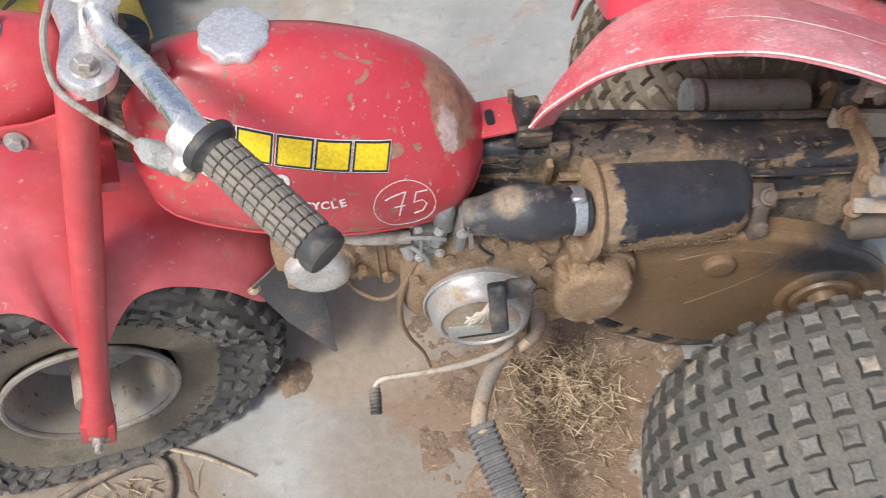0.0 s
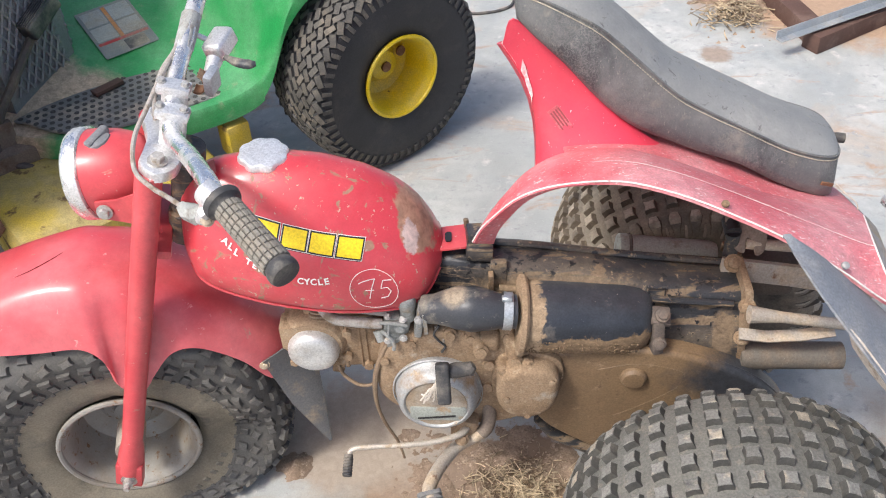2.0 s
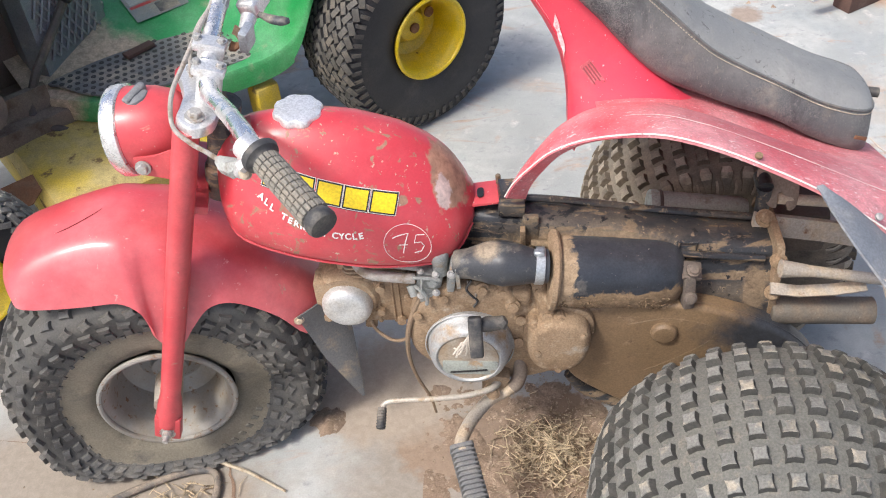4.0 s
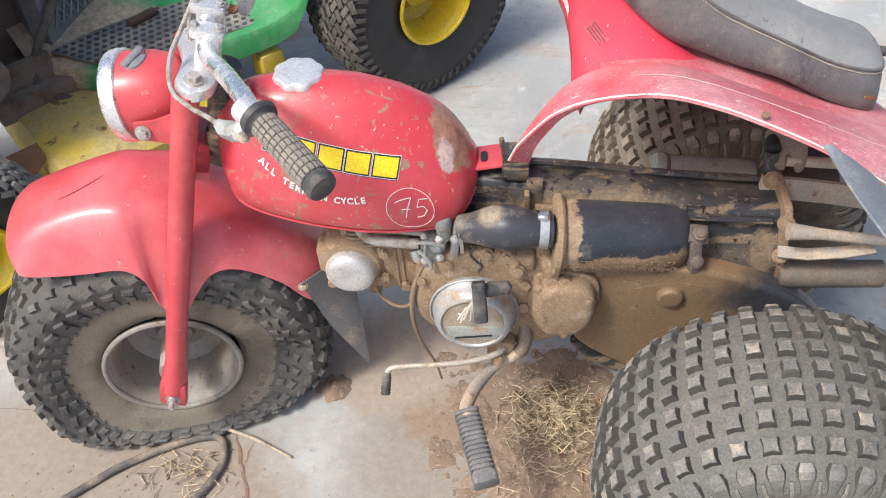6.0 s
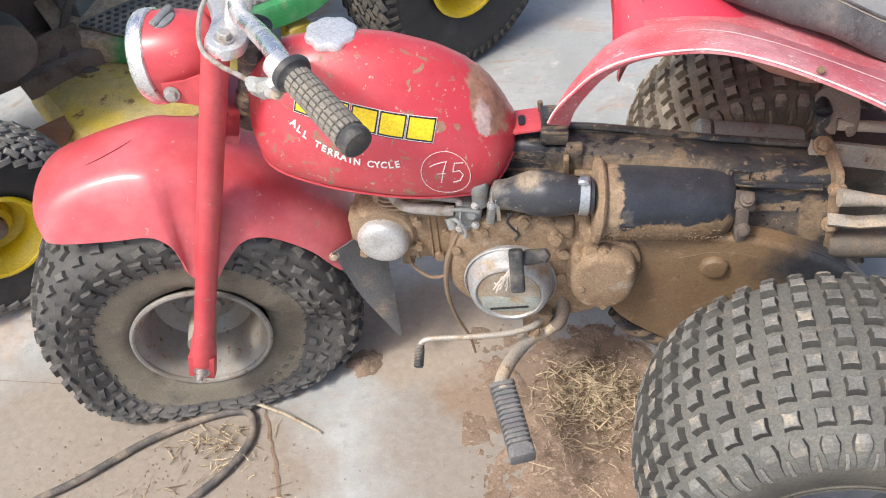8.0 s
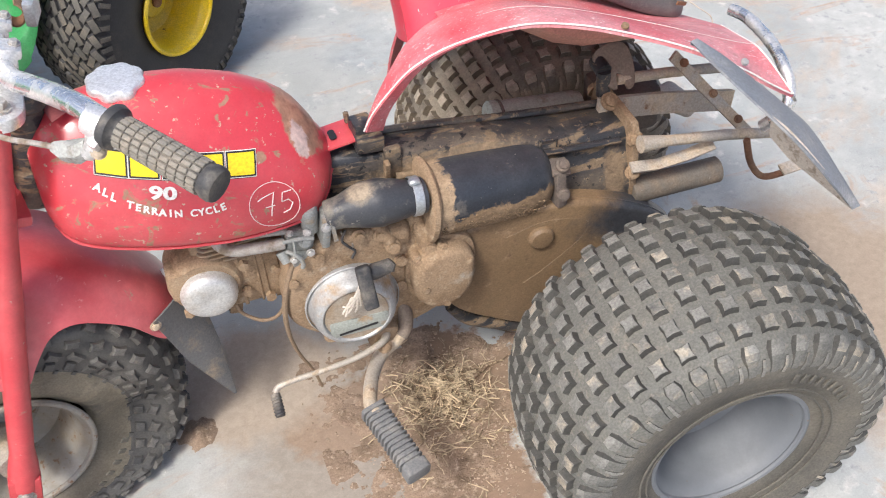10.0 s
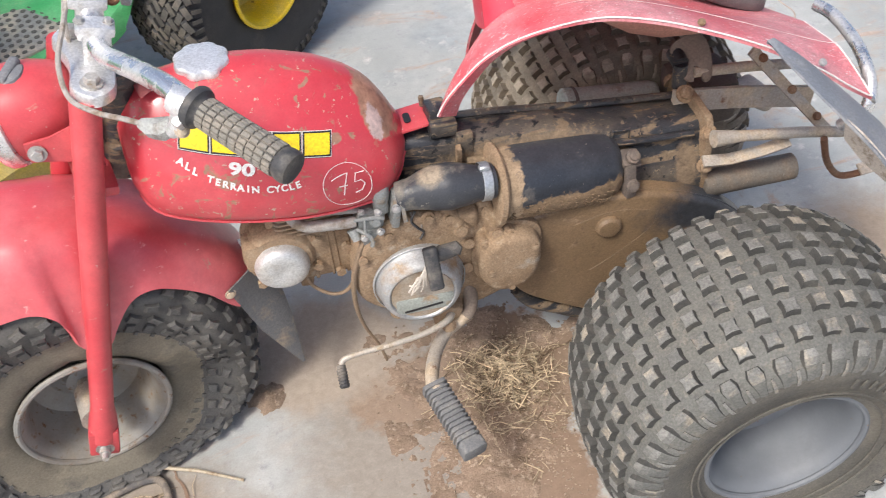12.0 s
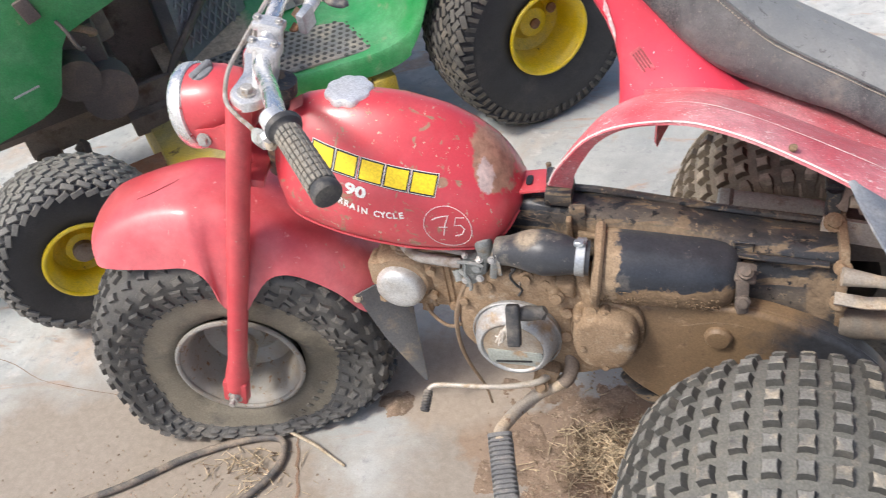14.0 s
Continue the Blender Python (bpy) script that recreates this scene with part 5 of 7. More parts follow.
slab(bm, rounded(0.060, 0.0035, 0.0015), 0.0008, axis((0.048, -0.1462, 0.277), (-0.06, -1, 0.04), (1, 0, 0.12)), 0)
part("plate_slot", bm, decal_black, starter, "dark slot in the plate")
bm = bmesh.new()
block(bm, (0.021, 0.015, 0.066), axis((0.063, -0.170, 0.385), (0.03, -0.40, -0.90), (1, 0, 0)), 0.005, 3)
handle = part("pull_handle", bm, black_rubber, starter, "black pull handle")
bm = bmesh.new()
tube(bm, [(0.066, -0.155, 0.393), (0.080, -0.152, 0.393), (0.104, -0.148, 0.392)], [0.009, 0.012, 0.010], 12)
tube(bm, [(0.100, -0.149, 0.392), (0.108, -0.147, 0.398)], [0.013, 0.007], 8)
part("handle_stem", bm, black_rubber, handle)
rnd = random.Random(8)
bm = bmesh.new()
for k in range(10):
    dx = rnd.uniform(-0.006, 0.012)
    tube(bm, spline([(0.056, -0.160, 0.385), (0.047 + dx * 0.4, -0.166, 0.37), (0.041 + dx, -0.160, 0.350 + rnd.uniform(-0.01, 0.01)), (0.034 + dx * 1.6, -0.155, 0.332 + rnd.uniform(-0.012, 0.012))], 3), 0.0014, 5)
part("starter_cord", bm, cord, handle, "frayed pale cord")
bm = bmesh.new()
slab(bm, smooth_outline([(0.142, 0.330), (0.148, 0.358), (0.170, 0.374), (0.204, 0.374), (0.232, 0.358), (0.240, 0.325), (0.232, 0.284), (0.212, 0.262), (0.174, 0.258), (0.150, 0.278), (0.142, 0.305)], 4), 0.050, xz(-0.092), 0.016, 5)
slab(bm, smooth_outline([(0.136, 0.332), (0.143, 0.364), (0.168, 0.382), (0.206, 0.381), (0.239, 0.363), (0.248, 0.325), (0.239, 0.280), (0.214, 0.255), (0.172, 0.251), (0.144, 0.274), (0.136, 0.303)], 4), 0.020, xz(-0.092), 0.004, 2)
cover = part("gear_cover", bm, caked, trike, "rounded gear cover coated with mud")
for x, z, y in ((0.152, 0.362, -0.128), (0.226, 0.346, -0.137), (0.157, 0.312, -0.139), (0.190, 0.268, -0.137), (0.192, 0.372, -0.126)):
    bm = bmesh.new()
    lathe(bm, [(0.0095, -0.02), (0.0085, 0.001), (0.0050, 0.002), (0.0050, 0.006), (0.0005, 0.0065)], 12, axis((x, y, z), (0, -1, 0.1)))
    part("bolt", bm, caked, cover)
for k, (x, y, z) in enumerate(((0.015, -0.098, 0.400), (0.075, -0.100, 0.418), (0.105, -0.103, 0.412), (0.135, -0.102, 0.405), (0.16, -0.100, 0.412), (-0.028, -0.100, 0.365), (0.012, -0.098, 0.225), (0.10, -0.10, 0.222))):
    bm = bmesh.new()
    lathe(bm, [(0.011, -0.045), (0.011, 0.004), (0.007, 0.005), (0.007, 0.011), (0.0005, 0.011)], 10, axis((x, y, z), (0, -1, 0.25)))
    part("case_stud", bm, caked, engine)
bm = bmesh.new()
block(bm, (0.050, 0.030, 0.035), pose(0.125, -0.095, 0.402, 10, 0, -12), 0.009, 3)
block(bm, (0.070, 0.040, 0.022), pose(0.195, -0.080, 0.405, 0, 14, 0), 0.008, 3)
part("case_boss", bm, caked, engine)
for pts, r in (([(0.150, -0.070, 0.440), (0.158, -0.092, 0.425), (0.168, -0.106, 0.398), (0.172, -0.110, 0.378)], [0.011, 0.012, 0.013, 0.014]),
               ([(0.095, -0.070, 0.440), (0.105, -0.096, 0.424), (0.118, -0.108, 0.398)], [0.009, 0.010, 0.011]),
               ([(0.205, -0.070, 0.425), (0.212, -0.090, 0.410), (0.214, -0.104, 0.388)], [0.009, 0.010, 0.012])):
    bm = bmesh.new()
    tube(bm, spline(pts, 4), [r[min(len(r) - 1, int(k * len(r) / ((len(pts) - 1) * 4 + 1)))] for k in range((len(pts) - 1) * 4 + 1)], 14)
    part("cast_rib", bm, caked, engine)
for q in ((0.120, -0.116, 0.392), (0.172, -0.122, 0.374), (0.132, -0.106, 0.352), (0.128, -0.106, 0.300)):
    bm = bmesh.new()
    lathe(bm, [(0.013, -0.02), (0.012, 0.0), (0.0085, 0.003), (0.0085, 0.007), (0.0005, 0.0075)], 12, axis(q, (0, -1, 0.35)))
    part("case_stud", bm, caked, engine)
fin_mud = mat("muddy_cast_fins", (0.25, 0.20, 0.15), 0.85, 0.1, [layer((0.34, 0.24, 0.15), 30, 0.45, 0.6, 0.95, 0.0)], (130, 0.4, 0.002))
head_alu = mat("mud_edged_cap", (0.60, 0.60, 0.585), 0.40, 0.5, [layer((0.52, 0.49, 0.44), 30, 0.5, 0.7, 0.6, 0.3)], (120, 0.1, 0.001), spots=[((-0.143, -0.066, 0.412), 0.012, 0.005, (0.36, 0.26, 0.165), 0.95, (0.45, 0.8, 1.0))])
# cylinder with fins, head and its round cover
bm = bmesh.new()
block(bm, (0.110, 0.112, 0.098), pose(-0.078, -0.002, 0.348), 0.012, 3)
cyl = part("cylinder", bm, caked, trike, "finned cylinder packed with mud")
for k in range(5):
    bm = bmesh.new()
    slab(bm, rounded(0.110 - 0.004 * k, 0.118, 0.012), 0.003, Matrix.Translation((-0.095, -0.002, 0.400 + 0.0085 * k)), 0.001, 1)
    part("fin", bm, fin_mud, cyl)
for x, w in ((-0.098, 0.006), (-0.072, 0.004), (-0.062, 0.004), (-0.050, 0.012)):
    bm = bmesh.new()
    slab(bm, rounded(0.117, 0.104, 0.014), w, axis((x, -0.002, 0.346), (1, 0, 0), (0, 1, 0)), 0.0018, 1)
    part("fin", bm, caked, cyl)
bm = bmesh.new()
block(bm, (0.020, 0.014, 0.026), pose(-0.112, -0.046, 0.294, 0, 12, 0), 0.004)
part("lug", bm, caked, cyl)
bm = bmesh.new()
block(bm, (0.080, 0.100, 0.110), pose(-0.140, 0.0, 0.360), 0.016, 3)
lathe(bm, [(0.056, -0.05), (0.055, 0.0), (0.050, 0.012), (0.046, 0.016)], 36, axis((-0.143, -0.048, 0.362), (-0.05, -1, -0.03)))
block(bm, (0.040, 0.060, 0.035), pose(-0.135, -0.02, 0.425), 0.008, 2)
block(bm, (0.030, 0.040, 0.050), pose(-0.180, -0.045, 0.375), 0.007, 2)
head = part("cylinder_head", bm, caked, trike, "muddy cylinder head")
bm = bmesh.new()
lathe(bm, [(0.0415, 0.0), (0.0410, 0.020), (0.0385, 0.028), (0.0335, 0.0325), (0.026, 0.0340), (0.009, 0.0345), (0.007, 0.0337), (0.0005, 0.0335)], 40, axis((-0.143, -0.050, 0.355), (-0.05, -1, -0.03)))
part("head_cap", bm, head_alu, head, "round silver cap, mud along its top")
for x, z in ((-0.092, 0.335), (-0.088, 0.388), (-0.060, 0.312), (-0.045, 0.362), (-0.178, 0.325)):
    bm = bmesh.new()
    lathe(bm, [(0.008, 0), (0.008, 0.008), (0.0005, 0.008)], 6, axis((x, -0.062, z), (0, -1, 0)))
    part("head_nut", bm, caked, head)
plug = part("spark_plug", turned([(0.012, 0), (0.012, 0.012), (0.008, 0.013), (0.0075, 0.030), (0.0005, 0.031)], 12, axis((-0.176, 0.026, 0.332), (-0.9, 0.15, -0.38))), bolt_steel, head)
part("insulator", turned([(0.0085, 0.020), (0.0090, 0.024), (0.0080, 0.050), (0.0050, 0.054), (0.0045, 0.060), (0.0005, 0.061)], 14, axis((-0.176, 0.026, 0.332), (-0.9, 0.15, -0.38))), mat("white_ceramic", (0.80, 0.79, 0.77), 0.35), plug, "white plug insulator")
# carburettor and intake
bm = bmesh.new()
block(bm, (0.040, 0.034, 0.034), pose(-0.006, -0.078, 0.428, 0, 12, 0), 0.006)
block(bm, (0.030, 0.040, 0.026), pose(-0.012, -0.082, 0.402, 10, 0, 10), 0.007)
tube(bm, [(0.012, -0.085, 0.44), (0.012, -0.085, 0.47)], 0.012, 14)
block(bm, (0.012, 0.046, 0.052), pose(0.030, -0.088, 0.446, 0, 10, 0), 0.004)
carb = part("carburettor", bm, carb_grey, trike, "dusty carburettor")
for q, r, n in (((-0.020, -0.104, 0.410), 0.0042, (0, -1, 0.3)), ((0.004, -0.105, 0.416), 0.0042, (0, -1, 0.3)), ((0.030, -0.113, 0.462), 0.0050, (0, -1, 0.3)), ((0.005, -0.097, 0.447), 0.0040, (0, -0.6, 0.8)), ((-0.018, -0.092, 0.449), 0.0036, (0, -0.4, 0.9))):
    bm = bmesh.new()
    bolt(bm, Vector(q), n, r, 0.005)
    part("carb_screw", bm, bolt_steel, carb)
bm = bmesh.new()
tube(bm, [(-0.030, -0.096, 0.440), (-0.006, -0.102, 0.444), (0.012, -0.104, 0.440)], [0.0030, 0.0036, 0.0030], 8)
tube(bm, [(-0.016, -0.102, 0.442), (-0.018, -0.108, 0.424), (-0.010, -0.110, 0.414)], 0.0022, 6)
lathe(bm, [(0.010, 0), (0.010, 0.004), (0.006, 0.005), (0.006, 0.010), (0.0005, 0.010)], 14, axis((0.000, -0.096, 0.432), (0, -1, 0.3)))
tube(bm, [(-0.034, -0.090, 0.418), (-0.030, -0.100, 0.404)], [0.009, 0.007], 12)
tube(bm, spline([(-0.028, -0.098, 0.424), (-0.016, -0.108, 0.420), (-0.010, -0.112, 0.408), (-0.012, -0.112, 0.398)], 4), 0.0032, 8)
part("linkage", bm, carb_grey, carb, "small throttle linkage")
bm = bmesh.new()
lathe(bm, [(0.013, 0), (0.014, 0.004), (0.014, 0.018), (0.011, 0.022), (0.005, 0.023), (0.004, 0.034), (0.0005, 0.034)], 18, axis((0.012, -0.085, 0.462), (0, -0.1, 1)))
part("slide_cap", bm, carb_grey, carb, "knurled slide cap")
part("choke_lever", strap_bar((0.038, -0.112, 0.472), (0.040, -0.118, 0.436), 0.006, 0.002), carb_grey, carb, "thin choke lever")
part("intake_pipe", bar([(-0.118, -0.070, 0.480), (-0.116, -0.078, 0.456), (-0.100, -0.084, 0.440), (-0.070, -0.088, 0.436), (-0.028, -0.088, 0.430)], 0.0085, 12, 5), cable_grey, trike, "grey intake pipe")
part("fuel_line", bar([(-0.110, -0.060, 0.480), (-0.106, -0.070, 0.462), (-0.090, -0.075, 0.452), (-0.060, -0.078, 0.450), (-0.020, -0.080, 0.444)], 0.005, 10, 5), cable_grey, trike)
part("wire", bar([(-0.018, -0.094, 0.402), (-0.032, -0.100, 0.375), (-0.046, -0.104, 0.33), (-0.050, -0.104, 0.27), (-0.042, -0.10, 0.21), (-0.024, -0.096, 0.15), (-0.016, -0.10, 0.11)], [0.0052, 0.0048, 0.0046, 0.0042, 0.0036, 0.0030, 0.0026, 0.0024, 0.0022], 8, 6), wire_brown, trike, "muddy hanging wire")
part("wire", bar([(-0.112, -0.055, 0.305), (-0.105, -0.06, 0.285), (-0.080, -0.07, 0.270), (-0.055, -0.072, 0.275), (-0.035, -0.06, 0.30), (-0.03, -0.05, 0.33)], 0.003, 8, 6), wire_brown, trike)
part("wire", bar([(0.052, -0.095, 0.430), (0.056, -0.10, 0.415), (0.064, -0.104, 0.410), (0.062, -0.106, 0.400)], 0.0018, 6, 5), cable_grey, trike)
part("wire", bar([(0.058, -0.097, 0.432), (0.050, -0.103, 0.420), (0.058, -0.107, 0.408), (0.066, -0.106, 0.396), (0.060, -0.107, 0.384)], 0.0020, 6, 5), black_rubber, trike)
# air hose, clamp and canister
bm = bmesh.new()
hp = spline([(0.036, -0.092, 0.463), (0.055, -0.095, 0.466), (0.085, -0.098, 0.470), (0.115, -0.102, 0.470), (0.145, -0.105, 0.468), (0.172, -0.104, 0.465)], 5)
hr = [lerp(((0.03, 0.021), (0.055, 0.023), (0.085, 0.032), (0.11, 0.0345), (0.135, 0.030), (0.15, 0.026), (0.18, 0.026)), p.x) for p in hp]
tube(bm, hp, hr, 24)
part("air_hose", bm, hose_rubber, trike, "bulged black rubber air hose with dust")
bm = bmesh.new()
lathe(bm, [(0.0275, -0.007), (0.0285, -0.006), (0.0285, 0.006), (0.0275, 0.007)], 28, axis((0.160, -0.1045, 0.467), (1, 0, -0.1)), False)
block(bm, (0.016, 0.012, 0.008), pose(0.160, -0.108, 0.4965, -12, 0, 0), 0.002, 1)
clamp = part("hose_clamp", bm, galv, trike, "bright steel hose clamp")
CA = axis((0.172, -0.075, 0.430), (1, 0.04, -0.11), (0, 0, 1))
bm = bmesh.new()
lathe(bm, [(0.0005, 0), (0.058, 0.0), (0.064, 0.003), (0.065, 0.010), (0.062, 0.014), (0.056, 0.015)], 40, CA)
can = part("air_canister_lid", bm, caked, trike, "flanged canister lid under mud")
bm = bmesh.new()
rings = []
for r, hgt in ((0.054, 0.012), (0.056, 0.03), (0.057, 0.10), (0.056, 0.16), (0.052, 0.185), (0.044, 0.200), (0.030, 0.208), (0.0005, 0.211)):
    rings.append([CA @ Vector((r * math.cos(a) * (1.04 if math.cos(a) < 0 else 1), r * math.sin(a), hgt)) for a in [2 * math.pi * k / 40 for k in range(40)]])
loft(bm, rings)
part("air_canister", bm, can_black, trike, "black air canister, mud along its belly")
bm = bmesh.new()
rnd = random.Random(4)
for k in range(260):
    a, hgt = radians(min(168, max(92, rnd.gauss(118, 18)))), rnd.uniform(0.02, 0.185)
    p = CA @ Vector((0.0578 * math.cos(a), 0.0568 * math.sin(a), hgt))
    s = rnd.uniform(0.0006, 0.0018)
    bmesh.ops.create_icosphere(bm, subdivisions=1, radius=s, matrix=Matrix.Translation(p) @ Matrix.Diagonal((1.3, 1, 0.8, 1)))
part("mud_crust", bm, crust_mud, can, sharp=60)
# bracket and bolts behind the canister
bm = bmesh.new()
block(bm, (0.030, 0.030, 0.010), pose(0.388, -0.094, 0.436, 20, 10, 0), 0.004)
block(bm, (0.018, 0.022, 0.060), pose(0.384, -0.104, 0.405, -8, 0, 12), 0.005)
tab = part("canister_bracket", bm, dark_metal, trike, "dark muddy canister bracket")
for q, n in (((0.388, -0.105, 0.449), (0, -0.6, 0.8)), ((0.386, -0.118, 0.402), (0, -1, 0.3))):
    bm = bmesh.new()
    lathe(bm, [(0.011, -0.004), (0.0105, 0.002), (0.0075, 0.003), (0.0068, 0.007), (0.0005, 0.008)], 12, axis(q, n))
    part("bolt", bm, dark_metal, tab)
# pressed frame
bm = bmesh.new()
rings = []
for x, top, bot, wt, wb in ((0.030, 0.505, 0.445, 0.030, 0.045), (0.08, 0.507, 0.430, 0.034, 0.055), (0.13, 0.503, 0.405, 0.038, 0.062), (0.20, 0.497, 0.380, 0.040, 0.068), (0.28, 0.489, 0.355, 0.042, 0.074), (0.36, 0.470, 0.335, 0.045, 0.080), (0.44, 0.458, 0.320, 0.048, 0.084), (0.505, 0.452, 0.312, 0.050, 0.086), (0.522, 0.451, 0.310, 0.052, 0.088)):
    half = [(wt * 0.55, top), (wt * 0.9, top - 0.004), (wt * 1.05, top - 0.014), (wt * 1.12, top - 0.034), (wt * 1.22, top - 0.045), (wb * 0.94, top - 0.075), (wb, (top + bot) / 2 - 0.02), (wb, bot + 0.02), (wb * 0.9, bot)]
    c = lerp(((0.03, -0.004), (0.2, -0.022), (0.52, -0.030)), x)
    rings.append([Vector((x, c - y * 0.72, z)) for y, z in half] + [Vector((x, c + y * 0.72, z)) for y, z in half[::-1]])
rings = [rings[0]] + [r for a, b in zip(rings, rings[1:]) for r in ([p.lerp(q, 0.5) for p, q in zip(a, b)], b)]
loft(bm, rings)
frame_body = part("frame", bm, frame_black, trike, "black pressed-steel frame under flaking mud", 45)
bm = bmesh.new()
tube(bm, spline([(0.10, 0.006, 0.510), (0.2, 0.004, 0.500), (0.35, 0.002, 0.475), (0.5, 0.0, 0.456)], 5), 0.006, 8)
tube(bm, spline([(0.15, -0.054, 0.466), (0.25, -0.060, 0.456), (0.36, -0.065, 0.446), (0.50, -0.072, 0.436)], 5), 0.0055, 8)
part("frame_rib", bm, frame_black, frame_body)
bm = bmesh.new()
tube(bm, [Vector((0.385 + dx, -0.062, 0.458 + dz)) for dx, dz in ((-0.013, 0.008), (0.013, 0.006), (0.013, -0.012), (-0.013, -0.010), (-0.013, 0.008))], 0.0022, 6)
part("frame_emboss", bm, frame_black, frame_body)
bm = bmesh.new()
slab(bm, smooth_outline([(-0.082, 0.015), (-0.092, -0.06), (-0.090, -0.150), (-0.06, -0.170), (0.06, -0.170), (0.090, -0.150), (0.092, -0.06), (0.082, 0.015), (0.05, 0.025), (-0.05, 0.025)], 3), 0.012, axis((0.512, -0.022, 0.446), (1, 0, 0.02), (0, 0.78, 0)) @ Matrix.Diagonal((0.78, 1, 1, 1)), 0.003)
part("rear_flange", bm, caked, frame_body)
for y, z in ((-0.086, 0.445), (-0.094, 0.385), (-0.088, 0.325), (0.045, 0.445)):
    bm = bmesh.new()
    bolt(bm, Vector((0.516, y, z)), (-0.3, -1 if y < 0 else 1, 0.3), 0.009, 0.010)
    part("flange_bolt", bm, caked, frame_body)
bm = bmesh.new()
block(bm, (0.040, 0.046, 0.024), pose(0.122, -0.018, 0.519, 0, 4, 0), 0.004)
block(bm, (0.030, 0.030, 0.020), pose(0.118, -0.012, 0.538, 0, 4, 6), 0.004)
tube(bm, [(0.104, 0.012, 0.53), (0.103, 0.013, 0.546)], 0.004, 8)
block(bm, (0.024, 0.012, 0.050), pose(0.150, -0.044, 0.487, 0, 0, 0), 0.003)
part("latch_block", bm, frame_black, frame_body, "muddy black latch block")
bm = bmesh.new()
block(bm, (0.008, 0.012, 0.045), pose(0.138, -0.052, 0.475, 10, 0, 0), 0.002)
part("mud_clip", bm, caked, frame_body)
bm = bmesh.new()
tube(bm, [(-0.30, 0, 0.60), (-0.2, 0, 0.49), (-0.08, 0, 0.475), (0.06, 0, 0.478)], 0.026, 16)
part("backbone", bm, frame_black, frame_body)
# chain case: a flat pressed cover that turns out a little towards the back
CASE = Matrix.Translation((0.35, -0.112, 0)) @ Matrix.Rotation(radians(-5.5), 4, "Z") @ Matrix.Translation((-0.35, 0, 0)) @ xz(0.0)
case_out = smooth_outline([(0.186, 0.300), (0.196, 0.240), (0.222, 0.192), (0.279, 0.150), (0.345, 0.116), (0.43, 0.104), (0.53, 0.118), (0.585, 0.160), (0.602, 0.215), (0.590, 0.268), (0.558, 0.308), (0.515, 0.338), (0.445, 0.368), (0.386, 0.380), (0.30, 0.380), (0.235, 0.366), (0.198, 0.340)], 4)
bm = bmesh.new()
slab(bm, case_out, 0.036, CASE @ Matrix.Translation((0, 0, -0.036)), 0.009, 3)
case = part("chain_case", bm, chain_mud, trike, "flat chain case smeared with dried mud")
bm = bmesh.new()
tube(bm, [CASE @ Vector((x, z, -0.012)) for x, z in case_out] + [CASE @ Vector((*case_out[0], -0.012))], 0.0018, 8)
part("case_seam", bm, chain_mud, case)
bm = bmesh.new()
lathe(bm, [(0.021, 0), (0.0205, 0.006), (0.016, 0.0105), (0.0005, 0.012)], 24, CASE @ axis((0.355, 0.322, -0.001), (0, 0, 1)))
part("case_plug", bm, chain_mud, case)
bm = bmesh.new()
tube(bm, spline([CASE @ Vector((x, z, 0.0)) for x, z in ((0.30, 0.335), (0.36, 0.352), (0.42, 0.342), (0.432, 0.325), (0.418, 0.295), (0.36, 0.245), (0.33, 0.225))], 5), 0.0006, 8)
part("case_ridge", bm, chain_mud, case)
bm = bmesh.new()
tube(bm, spline([(0.215, -0.085, 0.193), (0.238, -0.088, 0.158), (0.28, -0.092, 0.132), (0.345, -0.098, 0.100), (0.43, -0.098, 0.090), (0.52, -0.093, 0.105)], 5), 0.012, 10)
hub_bm = bmesh.new()
lathe(hub_bm, [(0.062, 0), (0.062, 0.006), (0.056, 0.010), (0.052, 0.010), (0.049, 0.005), (0.044, 0.005), (0.041, 0.011), (0.034, 0.012), (0.030, 0.006), (0.020, 0.006), (0.016, 0.018), (0.0005, 0.018)], 40, CASE @ axis((0.512, 0.232, -0.002), (0, 0, 1)))
part("hub_ring", hub_bm, chain_mud, case, "ringed axle hub under dried mud")
part("skid_bar", bm, frame_black, case, "black skid bar under the case")
part("axle", turned([(0.0005, -0.035), (0.030, -0.035), (0.034, -0.03), (0.034, 0.11), (0.016, 0.12), (0.016, 0.30)], 20, axis((REAR_L + REAR_R) / 2, AXLE)), chain_mud, trike)
# exhaust, spark arrester and rear tubes
bm = bmesh.new()
lathe(bm, [(0.0215, 0), (0.0215, 0.158), (0.019, 0.158), (0.019, 0.10), (0.0005, 0.099)], 28, axis((0.520, -0.086, 0.336), (1, -0.01, -0.03)))
part("tail_pipe", bm, exhaust_steel, trike, "sooted steel tail pipe")
bm = bmesh.new()
lathe(bm, [(0.0005, 0), (0.026, 0.001), (0.0290, 0.004), (0.0290, 0.016), (0.0275, 0.018), (0.0260, 0.150), (0.022, 0.162), (0.0005, 0.162)], 28, axis((0.346, 0.084, 0.410), (1, -0.05, -0.08)))
part("muffler", bm, muffler_steel, trike, "cylindrical dusty grey muffler")
bm = bmesh.new()
lathe(bm, [(0.0285, 0.018), (0.0298, 0.019), (0.0298, 0.022), (0.0275, 0.024)], 28, axis((0.346, 0.084, 0.410), (1, -0.05, -0.08)), False)
part("muffler_ring", bm, dark_metal, trike)
